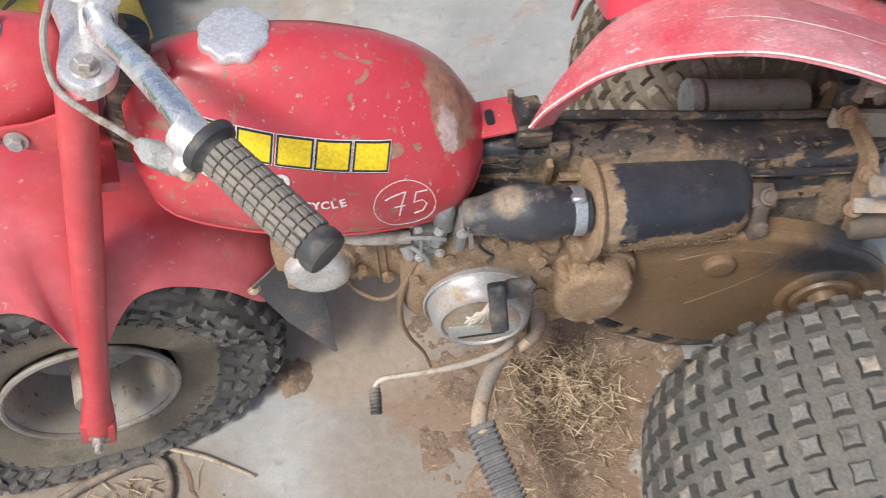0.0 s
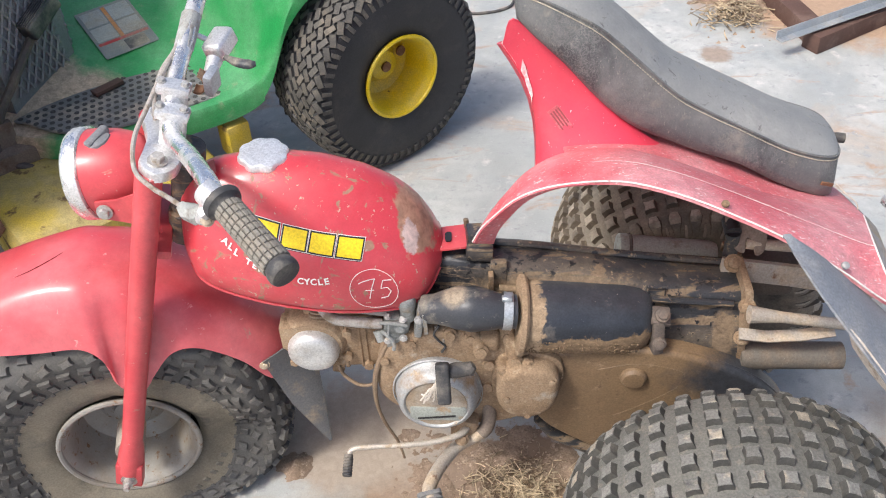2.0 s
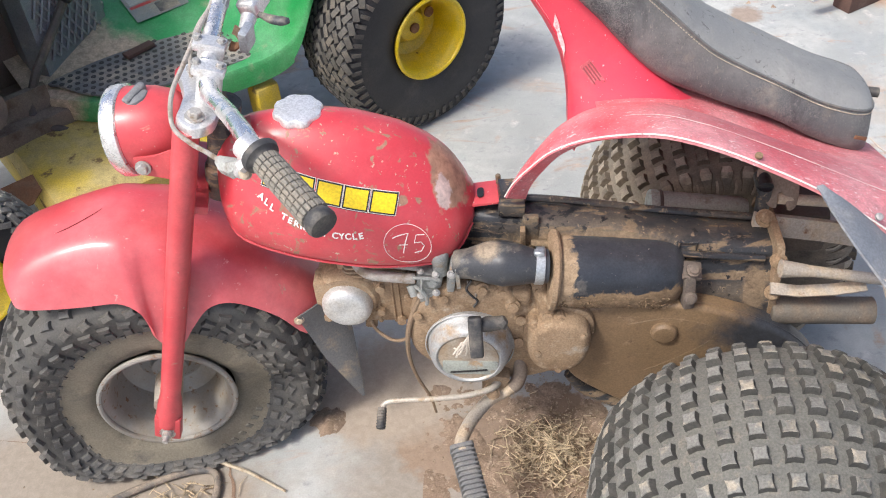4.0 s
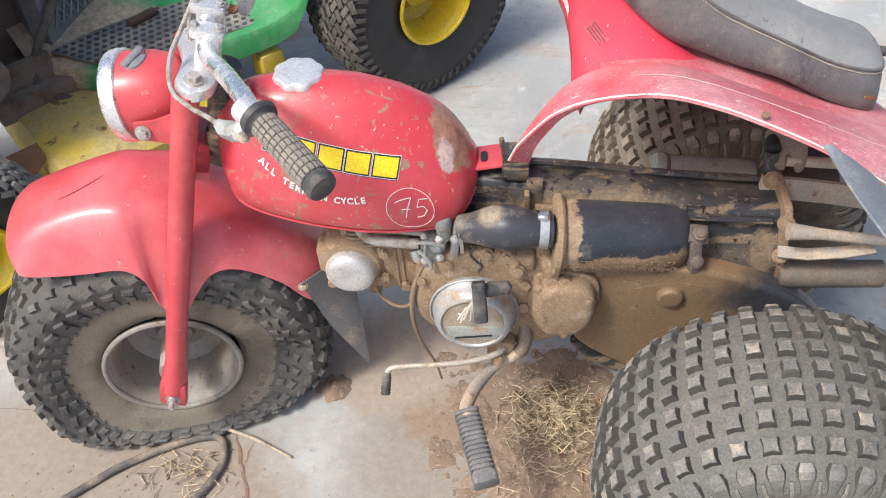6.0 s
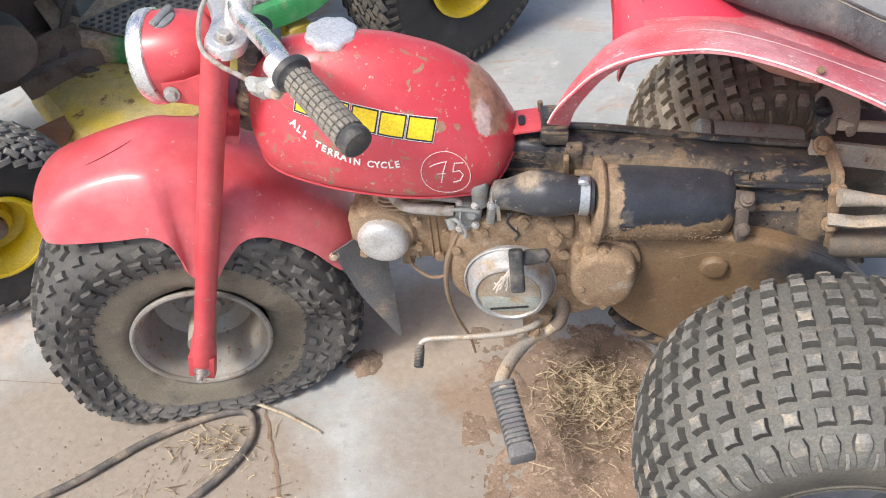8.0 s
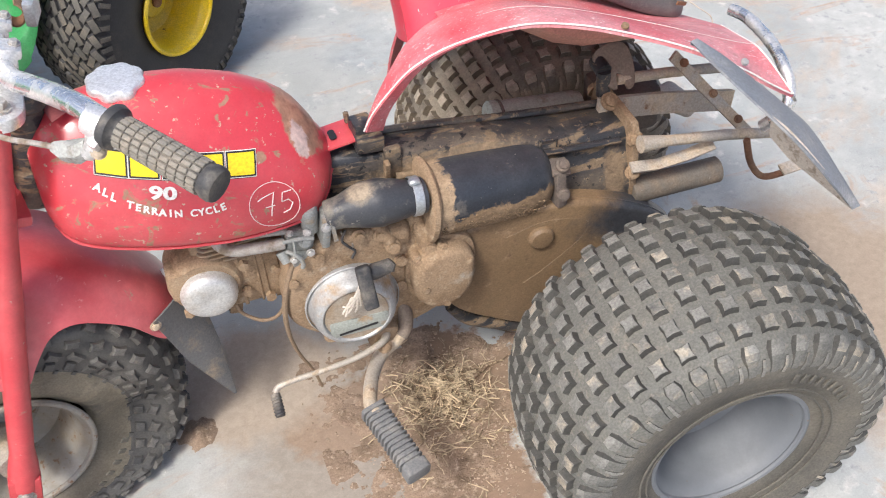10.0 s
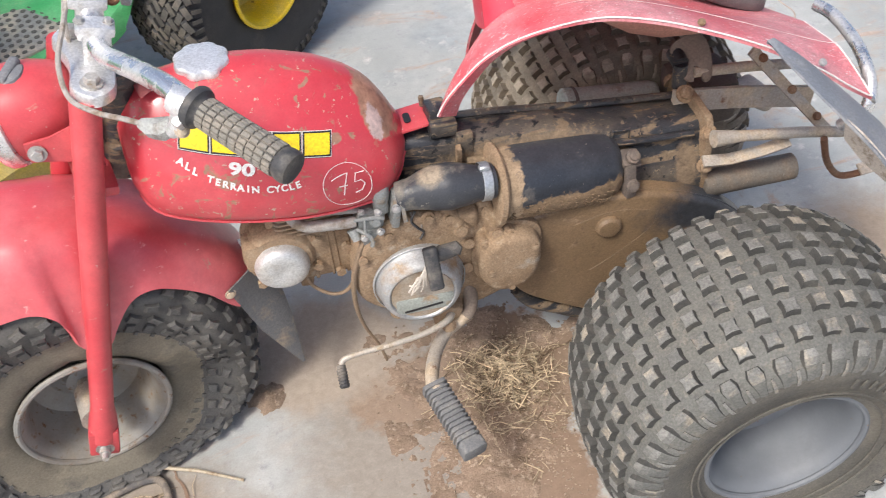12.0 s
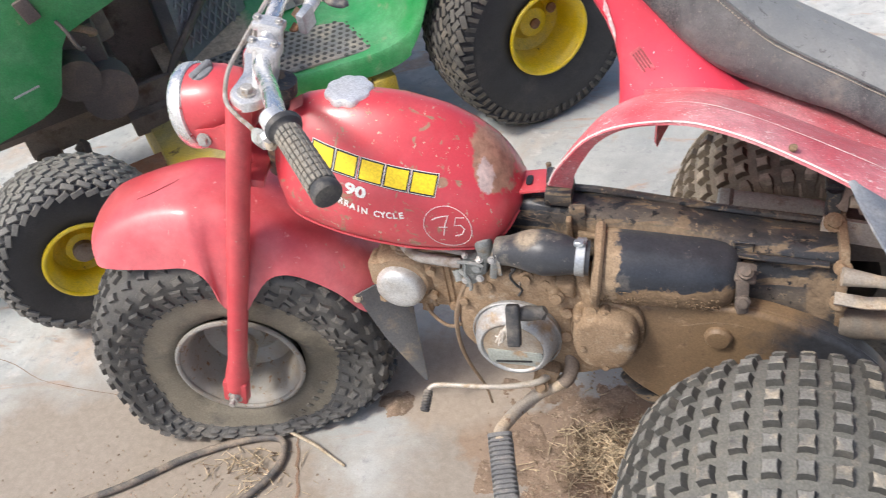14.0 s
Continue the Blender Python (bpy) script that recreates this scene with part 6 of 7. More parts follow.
for x, w in ((0.418, 0.016), (0.455, 0.012)):
    bm = bmesh.new()
    block(bm, (w, 0.012, 0.022), pose(x, 0.062, 0.395), 0.003)
    part("muffler_tab", bm, caked, trike)
# carrier stays behind the frame
def strap(pts, w, thick, up):
    bm = bmesh.new()
    p = [Vector(q) for q in pts]
    u = Vector(up).normalized()
    rings = []
    for i, q in enumerate(p):
        t = (p[min(i + 1, len(p) - 1)] - p[max(i - 1, 0)]).normalized()
        s = t.cross(u).normalized()
        n = s.cross(t)
        rings.append([q + s * w / 2 + n * thick / 2, q - s * w / 2 + n * thick / 2, q - s * w / 2 - n * thick / 2, q + s * w / 2 - n * thick / 2])
    loft(bm, rings)
    return bm


stay = part("carrier_bar", strap([(0.490, -0.014, 0.457), (0.60, -0.016, 0.438), (0.735, -0.016, 0.405)], 0.034, 0.010, (0, -1, 0.25)), muddy_steel, trike, "flat muddy carrier bar")
bm = bmesh.new()
bolt(bm, Vector((0.506, -0.020, 0.470)), (0, -0.6, 0.8), 0.010, 0.010)
part("bolt", bm, caked, stay)
part("carrier_rod", bar([(0.512, -0.110, 0.452), (0.56, -0.112, 0.446), (0.66, -0.112, 0.426), (0.752, -0.112, 0.402)], [0.0135, 0.0085, 0.0085, 0.0085], 14), muddy_steel, trike, "muddy carrier rod")
part("carrier_strap", strap([(0.508, -0.100, 0.400), (0.55, -0.104, 0.396), (0.60, -0.108, 0.402), (0.645, -0.108, 0.410)], 0.018, 0.005, (0, -0.5, 1)), muddy_steel, trike)
part("carrier_rod", bar([(0.525, 0.0, 0.492), (0.62, 0.0, 0.480), (0.72, 0.0, 0.462)], 0.0085, 14), muddy_steel, trike)
cross = part("cross_strap", strap([(0.600, -0.030, 0.535), (0.66, -0.045, 0.465), (0.735, -0.075, 0.380)], 0.017, 0.006, (-0.2, -0.75, 0.65)), muddy_steel, trike, "slanted flat cross strap")
for q in ((0.615, -0.040, 0.524), (0.668, -0.054, 0.462), (0.712, -0.072, 0.412)):
    bm = bmesh.new()
    bolt(bm, Vector(q), (-0.2, -0.75, 0.65), 0.0048, 0.005)
    part("bolt", bm, rust_steel, cross)
part("hanger_loop", bar([(0.690, -0.128, 0.418), (0.705, -0.130, 0.372), (0.728, -0.130, 0.338), (0.750, -0.130, 0.326), (0.785, -0.130, 0.326), (0.812, -0.130, 0.331)], 0.0055, 10, 4), rust_steel, trike)
part("hanger_plate", strap([(0.770, -0.132, 0.334), (0.806, -0.132, 0.337)], 0.020, 0.004, (0, -0.4, 1)), muddy_steel, trike)
bm = bmesh.new()
slab(bm, smooth_outline([(0.0, 0.0), (0.03, 0.012), (0.062, 0.008), (0.072, -0.02), (0.066, -0.055), (0.050, -0.062), (0.046, -0.040), (0.034, -0.036), (0.030, -0.058), (0.012, -0.050), (0.002, -0.026)], 3), 0.005, axis((0.496, 0.028, 0.526), (0, -0.75, 0.66), (1, 0, 0)) @ Matrix.Diagonal((0.85, 1, 1, 1)), 0.001)
part("latch_hook", bm, brown_metal, trike, "rusty seat latch hook")
bm = bmesh.new()
tube(bm, [(0.505, 0.0, 0.47), (0.505, 0.004, 0.51)], 0.011, 14)
tube(bm, [(0.505, 0.004, 0.51), (0.505, 0.03, 0.515)], 0.013, 14)
part("latch_post", bm, frame_black, trike)
bm = bmesh.new()
tube(bm, [(0.60, 0.03, 0.40), (0.66, 0.05, 0.39), (0.70, 0.04, 0.36)], [0.016, 0.024, 0.018], 14)
tube(bm, [(0.52, 0.03, 0.40), (0.60, 0.03, 0.40)], 0.014, 12)
part("brake_arm", bm, cord, trike, "dusty pale cast bracket")
bm = bmesh.new()
block(bm, (0.10, 0.09, 0.08), pose(0.575, 0.06, 0.40), 0.012)
part("brake_housing", bm, dark_metal, trike)
part("grab_bar", bar([(0.722, 0.012, 0.560), (0.729, -0.02, 0.562), (0.727, -0.08, 0.560), (0.719, -0.13, 0.552), (0.710, -0.165, 0.536), (0.702, -0.178, 0.510), (0.685, -0.160, 0.47)], 0.0095, 14, 5), chrome, trike, "scuffed chrome rear bar")
# gear lever and foot peg
part("peg_arm", bar([(0.112, -0.060, 0.300), (0.124, -0.086, 0.262), (0.131, -0.104, 0.232), (0.126, -0.118, 0.214), (0.116, -0.124, 0.205)], 0.0118, 14, 4), brown_metal, trike, "dark muddy peg arm")
lever = part("gear_lever", bar([(0.095, -0.120, 0.222), (0.082, -0.142, 0.226), (0.040, -0.158, 0.229), (-0.010, -0.166, 0.233), (-0.055, -0.168, 0.234), (-0.085, -0.168, 0.230), (-0.094, -0.175, 0.226)], [0.0085, 0.0056, 0.0046, 0.0042, 0.0042, 0.0046, 0.0048], 12, 5), dusty_lever, trike, "bent dusty steel gear lever")
bm = bmesh.new()
tube(bm, [(-0.094, -0.176, 0.225), (-0.0955, -0.207, 0.212)], 0.0072, 12)
for k in range(6):
    t = 0.2 + 0.14 * k
    p = Vector((-0.094, -0.176, 0.225)).lerp(Vector((-0.0955, -0.207, 0.212)), t)
    lathe(bm, [(0.0072, -0.0015), (0.0085, 0), (0.0072, 0.0015)], 12, axis(p, (-0.02, -0.92, -0.39)), False)
part("lever_rubber", bm, black_rubber, lever)
bm = bmesh.new()
block(bm, (0.036, 0.040, 0.050), pose(0.090, -0.110, 0.215, 0, 20, 0), 0.008)
part("peg_bracket", bm, caked, trike)
peg = part("peg_bar", bar([(0.120, -0.121, 0.209), (0.104, -0.127, 0.199), (0.080, -0.135, 0.190), (0.060, -0.160, 0.190), (0.044, -0.195, 0.200), (0.033, -0.232, 0.207), (0.036, -0.255, 0.206)], 0.0108, 14, 5), muddy_steel, trike, "muddy foot peg bar")
bm = bmesh.new()
bolt(bm, Vector((0.085, -0.140, 0.212)), (0, -0.8, 0.6), 0.008, 0.008)
part("bolt", bm, caked, peg)
pa, pb = Vector((0.033, -0.238, 0.2045)), Vector((0.064, -0.356, 0.1835))
pd = (pb - pa)
PM = axis(pa, pd, (1, 0.25, 0))
bm = bmesh.new()
L = pd.length
rings = []
steps_z = [(0.0, 0.85), (0.001, 1.0)] + [q for k in range(13) for q in ((0.0075 + k * (L - 0.022) / 13, 1.0), (0.0085 + k * (L - 0.022) / 13, 0.82), (0.0115 + k * (L - 0.022) / 13, 0.82), (0.0125 + k * (L - 0.022) / 13, 1.0))] + [(L - 0.001, 1.0), (L, 0.94)]
for z, sc in steps_z:
    rings.append([PM @ Vector((x, y, z)) for x, y in rounded(0.038 * sc, 0.031 * sc, 0.006, 3)])
loft(bm, rings)
part("peg_rubber", bm, peg_rubber, peg, "ribbed grey rubber foot peg")

# ---------------------------------------------------------------- rear fender and seat, lying loose on the frame
unit = thing("seat_unit", (0.40, 0.14, 0.45), "faded red rear fender and black seat resting crooked on the frame", "seat unit")


def mid_y(x):
    return 0.115 - 0.03 * (x - 0.2)


LIP = [(0.112, -0.050, 0.556), (0.124, -0.056, 0.585), (0.145, -0.064, 0.617), (0.178, -0.078, 0.659), (0.228, -0.098, 0.693), (0.303, -0.128, 0.719), (0.370, -0.155, 0.718), (0.437, -0.182, 0.703), (0.500, -0.207, 0.682), (0.562, -0.231, 0.652), (0.600, -0.244, 0.627), (0.625, -0.250, 0.611), (0.640, -0.252, 0.602)]
CREST = [(0.116, -0.044, 0.560), (0.136, -0.034, 0.592), (0.164, -0.022, 0.624), (0.196, -0.008, 0.650), (0.245, 0.002, 0.668), (0.318, 0.000, 0.674), (0.385, -0.010, 0.660), (0.452, -0.022, 0.638), (0.515, -0.030, 0.613), (0.580, -0.034, 0.594), (0.630, -0.036, 0.583), (0.656, -0.037, 0.578), (0.670, -0.038, 0.574)]
lip, crest = spline(LIP, 4), spline(CREST, 4)


def mirrored(v):
    d = 2 * (mid_y(v.x) - v.y)
    front = max(0, (0.4 - v.x) / 0.29)
    return Vector((v.x + 0.39 * d * front, v.y + d, v.z - (0.42 + 0.11 * front) * d))


for flip in (False, True):
    grid = []
    for i, (a, b) in enumerate(zip(lip, crest)):
        row = []
        back = max(0.0, (i - 26) / (len(lip) - 27)) ** 1.5
        for k in range(9):
            t = k / 8
            p = a.lerp(b, t)
            w = (b - a).length
            p.z += 0.10 * w * math.sin(math.pi * min(1, t * 0.75)) * (1 - 0.5 * t) * (1 - back)
            # towards the back the side panel stands up to a folded edge
            p += Vector((-0.022, -0.005, 0.040)) * back * lerp(((0, 0), (0.25, 0.80), (0.375, 1.0), (0.5, 0.84), (1, 0)), t)
            row.append(p)
        row[0] = row[0] + Vector((0, 0, -0.002))
        grid.append([mirrored(v) for v in row] if flip else row)
    if not flip:
        tail_edge = [v.copy() for v in grid[-1]]
    bm = bmesh.new()
    sheet(bm, grid, 0.004)
    band = part("fender_arch", bm, fender_plastic, unit, "faded red arch of the rear fender")
    scratch_rnd = random.Random(31 + flip)
    bm = bmesh.new()
    for k in range(230):
        i, j = scratch_rnd.randrange(4, len(grid) - 4), min(7, int(abs(scratch_rnd.gauss(2, 2.4))))
        base = grid[i][j].lerp(grid[i + 1][j + 1], scratch_rnd.random())
        du, dv = (grid[i + 1][j] - grid[i][j]).normalized(), (grid[i][j + 1] - grid[i][j]).normalized()
        nrm = du.cross(dv).normalized()
        nrm = nrm if nrm.z > 0 else -nrm
        ang, ln = scratch_rnd.gauss(0.5, 0.7), scratch_rnd.choice((0.001, 0.0015, 0.002, 0.003, 0.005, 0.009)) * scratch_rnd.uniform(0.5, 1.2)
        d = du * math.cos(ang) + dv * math.sin(ang)
        sd = nrm.cross(d) * scratch_rnd.uniform(0.0002, 0.0005)
        q = base + nrm * 0.0028
        vs = [bm.verts.new(v) for v in (q - d * ln / 2, q + sd, q + d * ln / 2 - nrm * 0.0004, q - sd)]
        bm.faces.new(vs)
    sc = part("scratch", bm, white_edge, band, "fine white scratches", flat=True)
    sc["kind"] = "stuff"
    bm = bmesh.new()
    tube(bm, [row[3].lerp(row[4], 0.4) + Vector((0, 0, 0.0022)) for row in grid[18:]], [0.0001, 0.0004, 0.0002, 0.0005, 0.0001, 0.0004, 0.0002, 0.0006], 5)
    part("worn_ridge", bm, white_edge, band)
    bm = bmesh.new()
    tube(bm, [mirrored(v) if flip else v for v in lip] + grid[-1][1:], 0.0012, 8)
    part("worn_edge", bm, white_edge, band, "worn white edge")
# the arch's front end is turned in below its edge
bm = bmesh.new()
n = 18
sheet(bm, [[p + Vector((0.030, 0.020, -0.020)) * t * (1 - i / n) ** 0.7 for t in (0.03, 0.35, 0.7, 1)] for i, p in enumerate(lip[:n + 1])], 0.003)
part("inner_flange", bm, fender_plastic, band)
# deck under and behind the seat
rows = []
for c in crest[16:]:
    m = Vector((c.x + 0.10 * max(0, c.x - 0.5), mid_y(c.x), c.z - 0.012 - 0.30 * max(0, c.x - 0.5)))
    rows.append([c.lerp(m, k / 4) for k in range(5)] + [mirrored(c).lerp(m, 1 - k / 4) for k in range(1, 5)])
bm = bmesh.new()
sheet(bm, rows, 0.004)
part("fender_deck", bm, fender_plastic, unit)
# tail panel folded down behind the deck, and the tub that hangs under it
tail = [v + Vector((0.002, 0, -0.004)) for v in tail_edge] + rows[-1][1:5]
bm = bmesh.new()
sheet(bm, [[v + Vector((0.026, 0.006, -0.026)) * t * min(1, 0.30 + 0.20 * i) for i, v in enumerate(tail)] for t in (0, 0.35, 0.7, 1)], 0.003)
part("tail_panel", bm, mat("dirty_tail_panel", (0.30, 0.28, 0.26), 0.6, 0, [layer((0.40, 0.33, 0.23), 20, 0.46, 0.62, 0.9), layer((0.36, 0.14, 0.11), 12, 0.58, 0.70, 0.8)], (120, 0.2, 0.001)), unit, "dirty folded tail panel")
bm = bmesh.new()
tub = [((0.330, 0.010, 0.650), 0.010), ((0.370, 0.006, 0.640), 0.036), ((0.420, 0.002, 0.622), 0.050), ((0.470, 0.0, 0.604), 0.050), ((0.520, 0.0, 0.590), 0.040), ((0.565, 0.0, 0.580), 0.030), ((0.575, 0.03, 0.570), 0.020)]
sheet(bm, [[Vector(p) + Vector((0.004, -0.018 * math.sin(math.pi * k / 5) + 0.02 * k / 5, -h * k / 5)) for k in range(6)] for p, h in tub], 0.003)
part("seat_tub", bm, mat("dusty_pink_plastic", (0.52, 0.25, 0.19), 0.7, 0, [layer((0.50, 0.34, 0.25), 8, 0.44, 0.66, 0.9)], (90, 0.1, 0.001)), unit, "dusty underside of the fender tub")
print_dark = mat("faded_dark_print", (0.26, 0.05, 0.06), 0.7)
sticker = mat("scuffed_sticker", (0.70, 0.46, 0.47), 0.5, 0, [layer((0.82, 0.74, 0.72), 34, 0.46, 0.56, 0.7, st=(0.8, 1, 2.0), w=0.8), layer((0.60, 0.05, 0.08), 22, 0.56, 0.64, 0.5)], (90, 0.1, 0.001), vary=0.1)
# neck panel that rises to the seat's nose
def neck_side(sign):
    low = [(0.196, 0.030, 0.622), (0.214, 0.022, 0.636), (0.245, 0.012, 0.645), (0.318, 0.008, 0.656), (0.400, 0.002, 0.630), (0.470, 0.004, 0.590)]
    high = [(0.162, 0.088, 0.800), (0.176, 0.086, 0.838), (0.222, 0.080, 0.800), (0.280, 0.064, 0.742), (0.345, 0.046, 0.678), (0.470, 0.030, 0.596)]
    lo, hi = spline(low, 4), spline(high, 4)
    grid = []
    for i, (a, b) in enumerate(zip(lo, hi)):
        row = []
        for k in range(7):
            t = k / 6
            p = a.lerp(b, t)
            p.x += (0.015 * (1 - t) + 0.020 * math.sin(math.pi * t)) * math.exp(-i / 8)
            p.y += 0.020 * math.sin(math.pi * t) * (b - a).length / 0.2
            row.append(p if sign < 0 else mirrored(p))
        grid.append(row)
    return grid


for sign in (-1, 1):
    bm = bmesh.new()
    sheet(bm, neck_side(sign), 0.004)
    neck = part("neck_panel", bm, neck_paint, unit, "bright red neck panel under the seat nose")
    g = neck_side(sign)
    bm = bmesh.new()
    tube(bm, spline(g[0], 3), 0.0020, 8)
    part("worn_edge", bm, white_edge, neck)
    bm = bmesh.new()
    crease = [g[0][4], g[2][3], g[3][2].lerp(g[3][3], 0.4), g[4][2], g[5][1]]
    tube(bm, spline([v + Vector((0, 0.0025 * sign, 0.0018)) for v in crease], 4), [0.0003, 0.0016, 0.0012, 0.0006, 0.0003], 6)
    part("worn_crease", bm, white_edge, neck)
    # scuffed pale strip along the leading edge
    bm = bmesh.new()
    rows = []
    for i in range(6):
        row = []
        for k in range(5):
            a = 0.35 + 1.9 * k / 4
            b = 4.5 - 0.34 * i
            i0, j0 = int(a), min(5, int(b))
            p = g[i0][j0].lerp(g[i0 + 1][j0], a - i0).lerp(g[i0][j0 + 1].lerp(g[i0 + 1][j0 + 1], a - i0), b - j0)
            n = (g[i0 + 1][j0] - g[i0][j0]).cross(g[i0][j0 + 1] - g[i0][j0]).normalized()
            n = n if n.y * sign > 0 else -n
            row.append(p + n * 0.0058)
        rows.append(row)
    sheet(bm, rows, 0)
    part("scuffed_sticker", bm, sticker, neck, "scuffed pale pink sticker")
    if sign < 0:
        bm = bmesh.new()
        want = Vector((0.258, 0.066, 0.668))
        i, j = min(((i, j) for i in range(2, 14) for j in range(1, 6)), key=lambda ij: (g[ij[0]][ij[1]] - want).length)
        n = (g[i + 1][j] - g[i][j]).cross(g[i][j + 1] - g[i][j]).normalized()
        n = n if n.y < 0 else -n
        q = want - n * (want - g[i][j]).dot(n)
        slab(bm, [(-0.040, -0.009), (0.040, -0.009), (0.040, 0.009), (-0.040, 0.009)], 0.0006, axis(q + n * 0.0040, n, (0.032, -0.012, -0.042)), 0)
        label = part("label", bm, mat("faded_print", (0.50, 0.085, 0.105), 0.6, 0, [layer((0.60, 0.20, 0.22), 40, 0.46, 0.66)]), neck, "small faded printed label")
        # the print cannot be read: plain rows
        lm = axis(q + n * 0.0047, n, (0.032, -0.012, -0.042))
        for r in range(4):
            for c0, c1 in ((-0.036, -0.006 - 0.004 * (r % 2)), (-0.003, 0.034 - 0.006 * (r % 3))):
                bm = bmesh.new()
                v0 = -0.0066 + 0.0042 * r
                slab(bm, [(c0, v0), (c1, v0), (c1, v0 + 0.0021), (c0, v0 + 0.0021)], 0.0003, lm, 0)
                part("print_row", bm, print_dark, label)
# front closing panel of the neck
ga_, gb_ = neck_side(-1)[0], neck_side(1)[0]
bm = bmesh.new()
sheet(bm, [[a.lerp(b, k / 6) + Vector((-0.012 * math.sin(math.pi * k / 6), 0, 0)) for k in range(7)] for a, b in zip(ga_, gb_)], 0.004)
part("neck_front", bm, neck_paint, unit)
# seat
SEAT = [(0.180, 0.034, 0.845, 0.880, 0.896), (0.205, 0.044, 0.822, 0.878, 0.896), (0.245, 0.052, 0.785, 0.862, 0.884), (0.290, 0.057, 0.735, 0.838, 0.860), (0.340, 0.060, 0.690, 0.794, 0.818), (0.400, 0.063, 0.662, 0.738, 0.764), (0.450, 0.066, 0.642, 0.708, 0.733), (0.500, 0.068, 0.624, 0.682, 0.706), (0.560, 0.069, 0.590, 0.650, 0.674), (0.600, 0.067, 0.570, 0.634, 0.656), (0.628, 0.063, 0.558, 0.626, 0.644), (0.646, 0.053, 0.554, 0.622, 0.634), (0.654, 0.036, 0.552, 0.620, 0.628)]
st = spline([(a, b, c) for a, b, c, _, _ in SEAT], 4)
st2 = spline([(a, d, e) for a, _, _, d, e in SEAT], 4)
side_rings, top_rings, seam_l, seam_r, stitch_l = [], [], [], [], []
for p, q in zip(st, st2):
    x, w, zb = p
    _, zs, zt = q
    m = mid_y(x) - 0.006
    wig = 0.003 * noise.noise(Vector((x * 30, 0, 0)))
    sl = [Vector((x, m - w * 1.10, zb)), Vector((x, m - w * 1.24, zb + 0.12 * (zs - zb))), Vector((x, m - w * 1.25 + wig, zb + 0.4 * (zs - zb))), Vector((x, m - w * 1.14 + wig, zb + 0.75 * (zs - zb))), Vector((x, m - w, zs))]
    sr = [Vector((x, 2 * m - v.y, v.z)) for v in sl]
    tp = [Vector((x, m - w * t, zs + (zt - zs) * (1 - abs(t) ** 2.4))) for t in (-0.96, -0.85, -0.65, -0.4, -0.15, 0.15, 0.4, 0.65, 0.85, 0.96)]
    side_rings.append(sl + [Vector((v.x, v.y, v.z - 0.006)) for v in tp[::-1]] + sr[::-1])
    top_rings.append([Vector((x, 2 * m - sl[4].y, zs))] + tp + [sl[4]])
    stitch_l.append(sl[4].lerp(sl[3], 0.30) + Vector((0, -0.0012, 0.0006)))
    seam_l.append(sl[4] + Vector((0, -0.0008, 0)))
    seam_r.append(sr[4] + Vector((0, 0.0008, 0)))
bm = bmesh.new()
loft(bm, side_rings)
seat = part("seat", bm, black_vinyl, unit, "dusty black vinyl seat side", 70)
bm = bmesh.new()
sheet(bm, top_rings, 0.003)
part("seat_top", bm, vinyl_top, seat, "worn vinyl seat top, toned paler as if lit from above", 70)
bm = bmesh.new()
tube(bm, seam_l + seam_r[::-1], 0.0022, 6)
part("piping", bm, black_vinyl, seat)
bm = bmesh.new()
for k in range(190):
    t = k / 190 * (len(stitch_l) - 1)
    i = int(t)
    q = stitch_l[min(i + 1, len(stitch_l) - 1)]
    p, d = stitch_l[i].lerp(q, t - i), (q - stitch_l[i]).normalized()
    tube(bm, [p - d * 0.0014, p + d * 0.0014], 0.0009, 4)
part("stitching", bm, thread, seat, "pale stitching along the seat seam")
for q, n in (((0.428, -0.166, 0.709), (0, -0.3, 1)), ((0.566, -0.233, 0.661), (0.2, -0.6, 1))):
    bm = bmesh.new()
    lathe(bm, [(0.0052, -0.002), (0.0048, 0.0012), (0.0028, 0.002), (0.0005, 0.0022)], 14, axis(q, n))
    part("rivet", bm, caked if q[0] < 0.5 else bolt_steel, unit)
bm = bmesh.new()
block(bm, (0.024, 0.003, 0.006), pose(0.628, 0.010, 0.594, 0, 24, 18), 0.001, 1)
part("torn_bracket", bm, rust_steel, seat, "rusty torn seat bracket")
part("loose_thread", bar([(0.640, 0.008, 0.596), (0.652, -0.006, 0.588), (0.668, -0.012, 0.575), (0.672, -0.016, 0.560)], 0.0009, 5, 4), thread, seat, "loose pale thread")
part("seat_rod", bar([(0.645, 0.135, 0.592), (0.690, 0.130, 0.588)], 0.008, 12), black_rubber, unit)
GL = [(0.481, -0.230, 0.711), (0.496, -0.260, 0.696), (0.518, -0.298, 0.674), (0.544, -0.330, 0.648), (0.572, -0.358, 0.618), (0.612, -0.380, 0.568), (0.654, -0.392, 0.513)]
GR = [(0.484, -0.226, 0.706), (0.530, -0.221, 0.675), (0.590, -0.232, 0.623), (0.640, -0.247, 0.578), (0.665, -0.267, 0.553), (0.672, -0.318, 0.526), (0.659, -0.388, 0.512)]
a, b = spline(GL, 4), spline(GR, 4)
bm = bmesh.new()
sheet(bm, [[p.lerp(q, k / 4) + Vector((0.006, -0.004, 0.006)) * math.sin(math.pi * k / 4) for k in range(5)] for p, q in zip(a, b)], 0.003)
guard = part("splash_guard", bm, guard_grey, unit, "bent grey plastic splash guard")
bm = bmesh.new()
n = len(a)
edge = a[n // 2:]
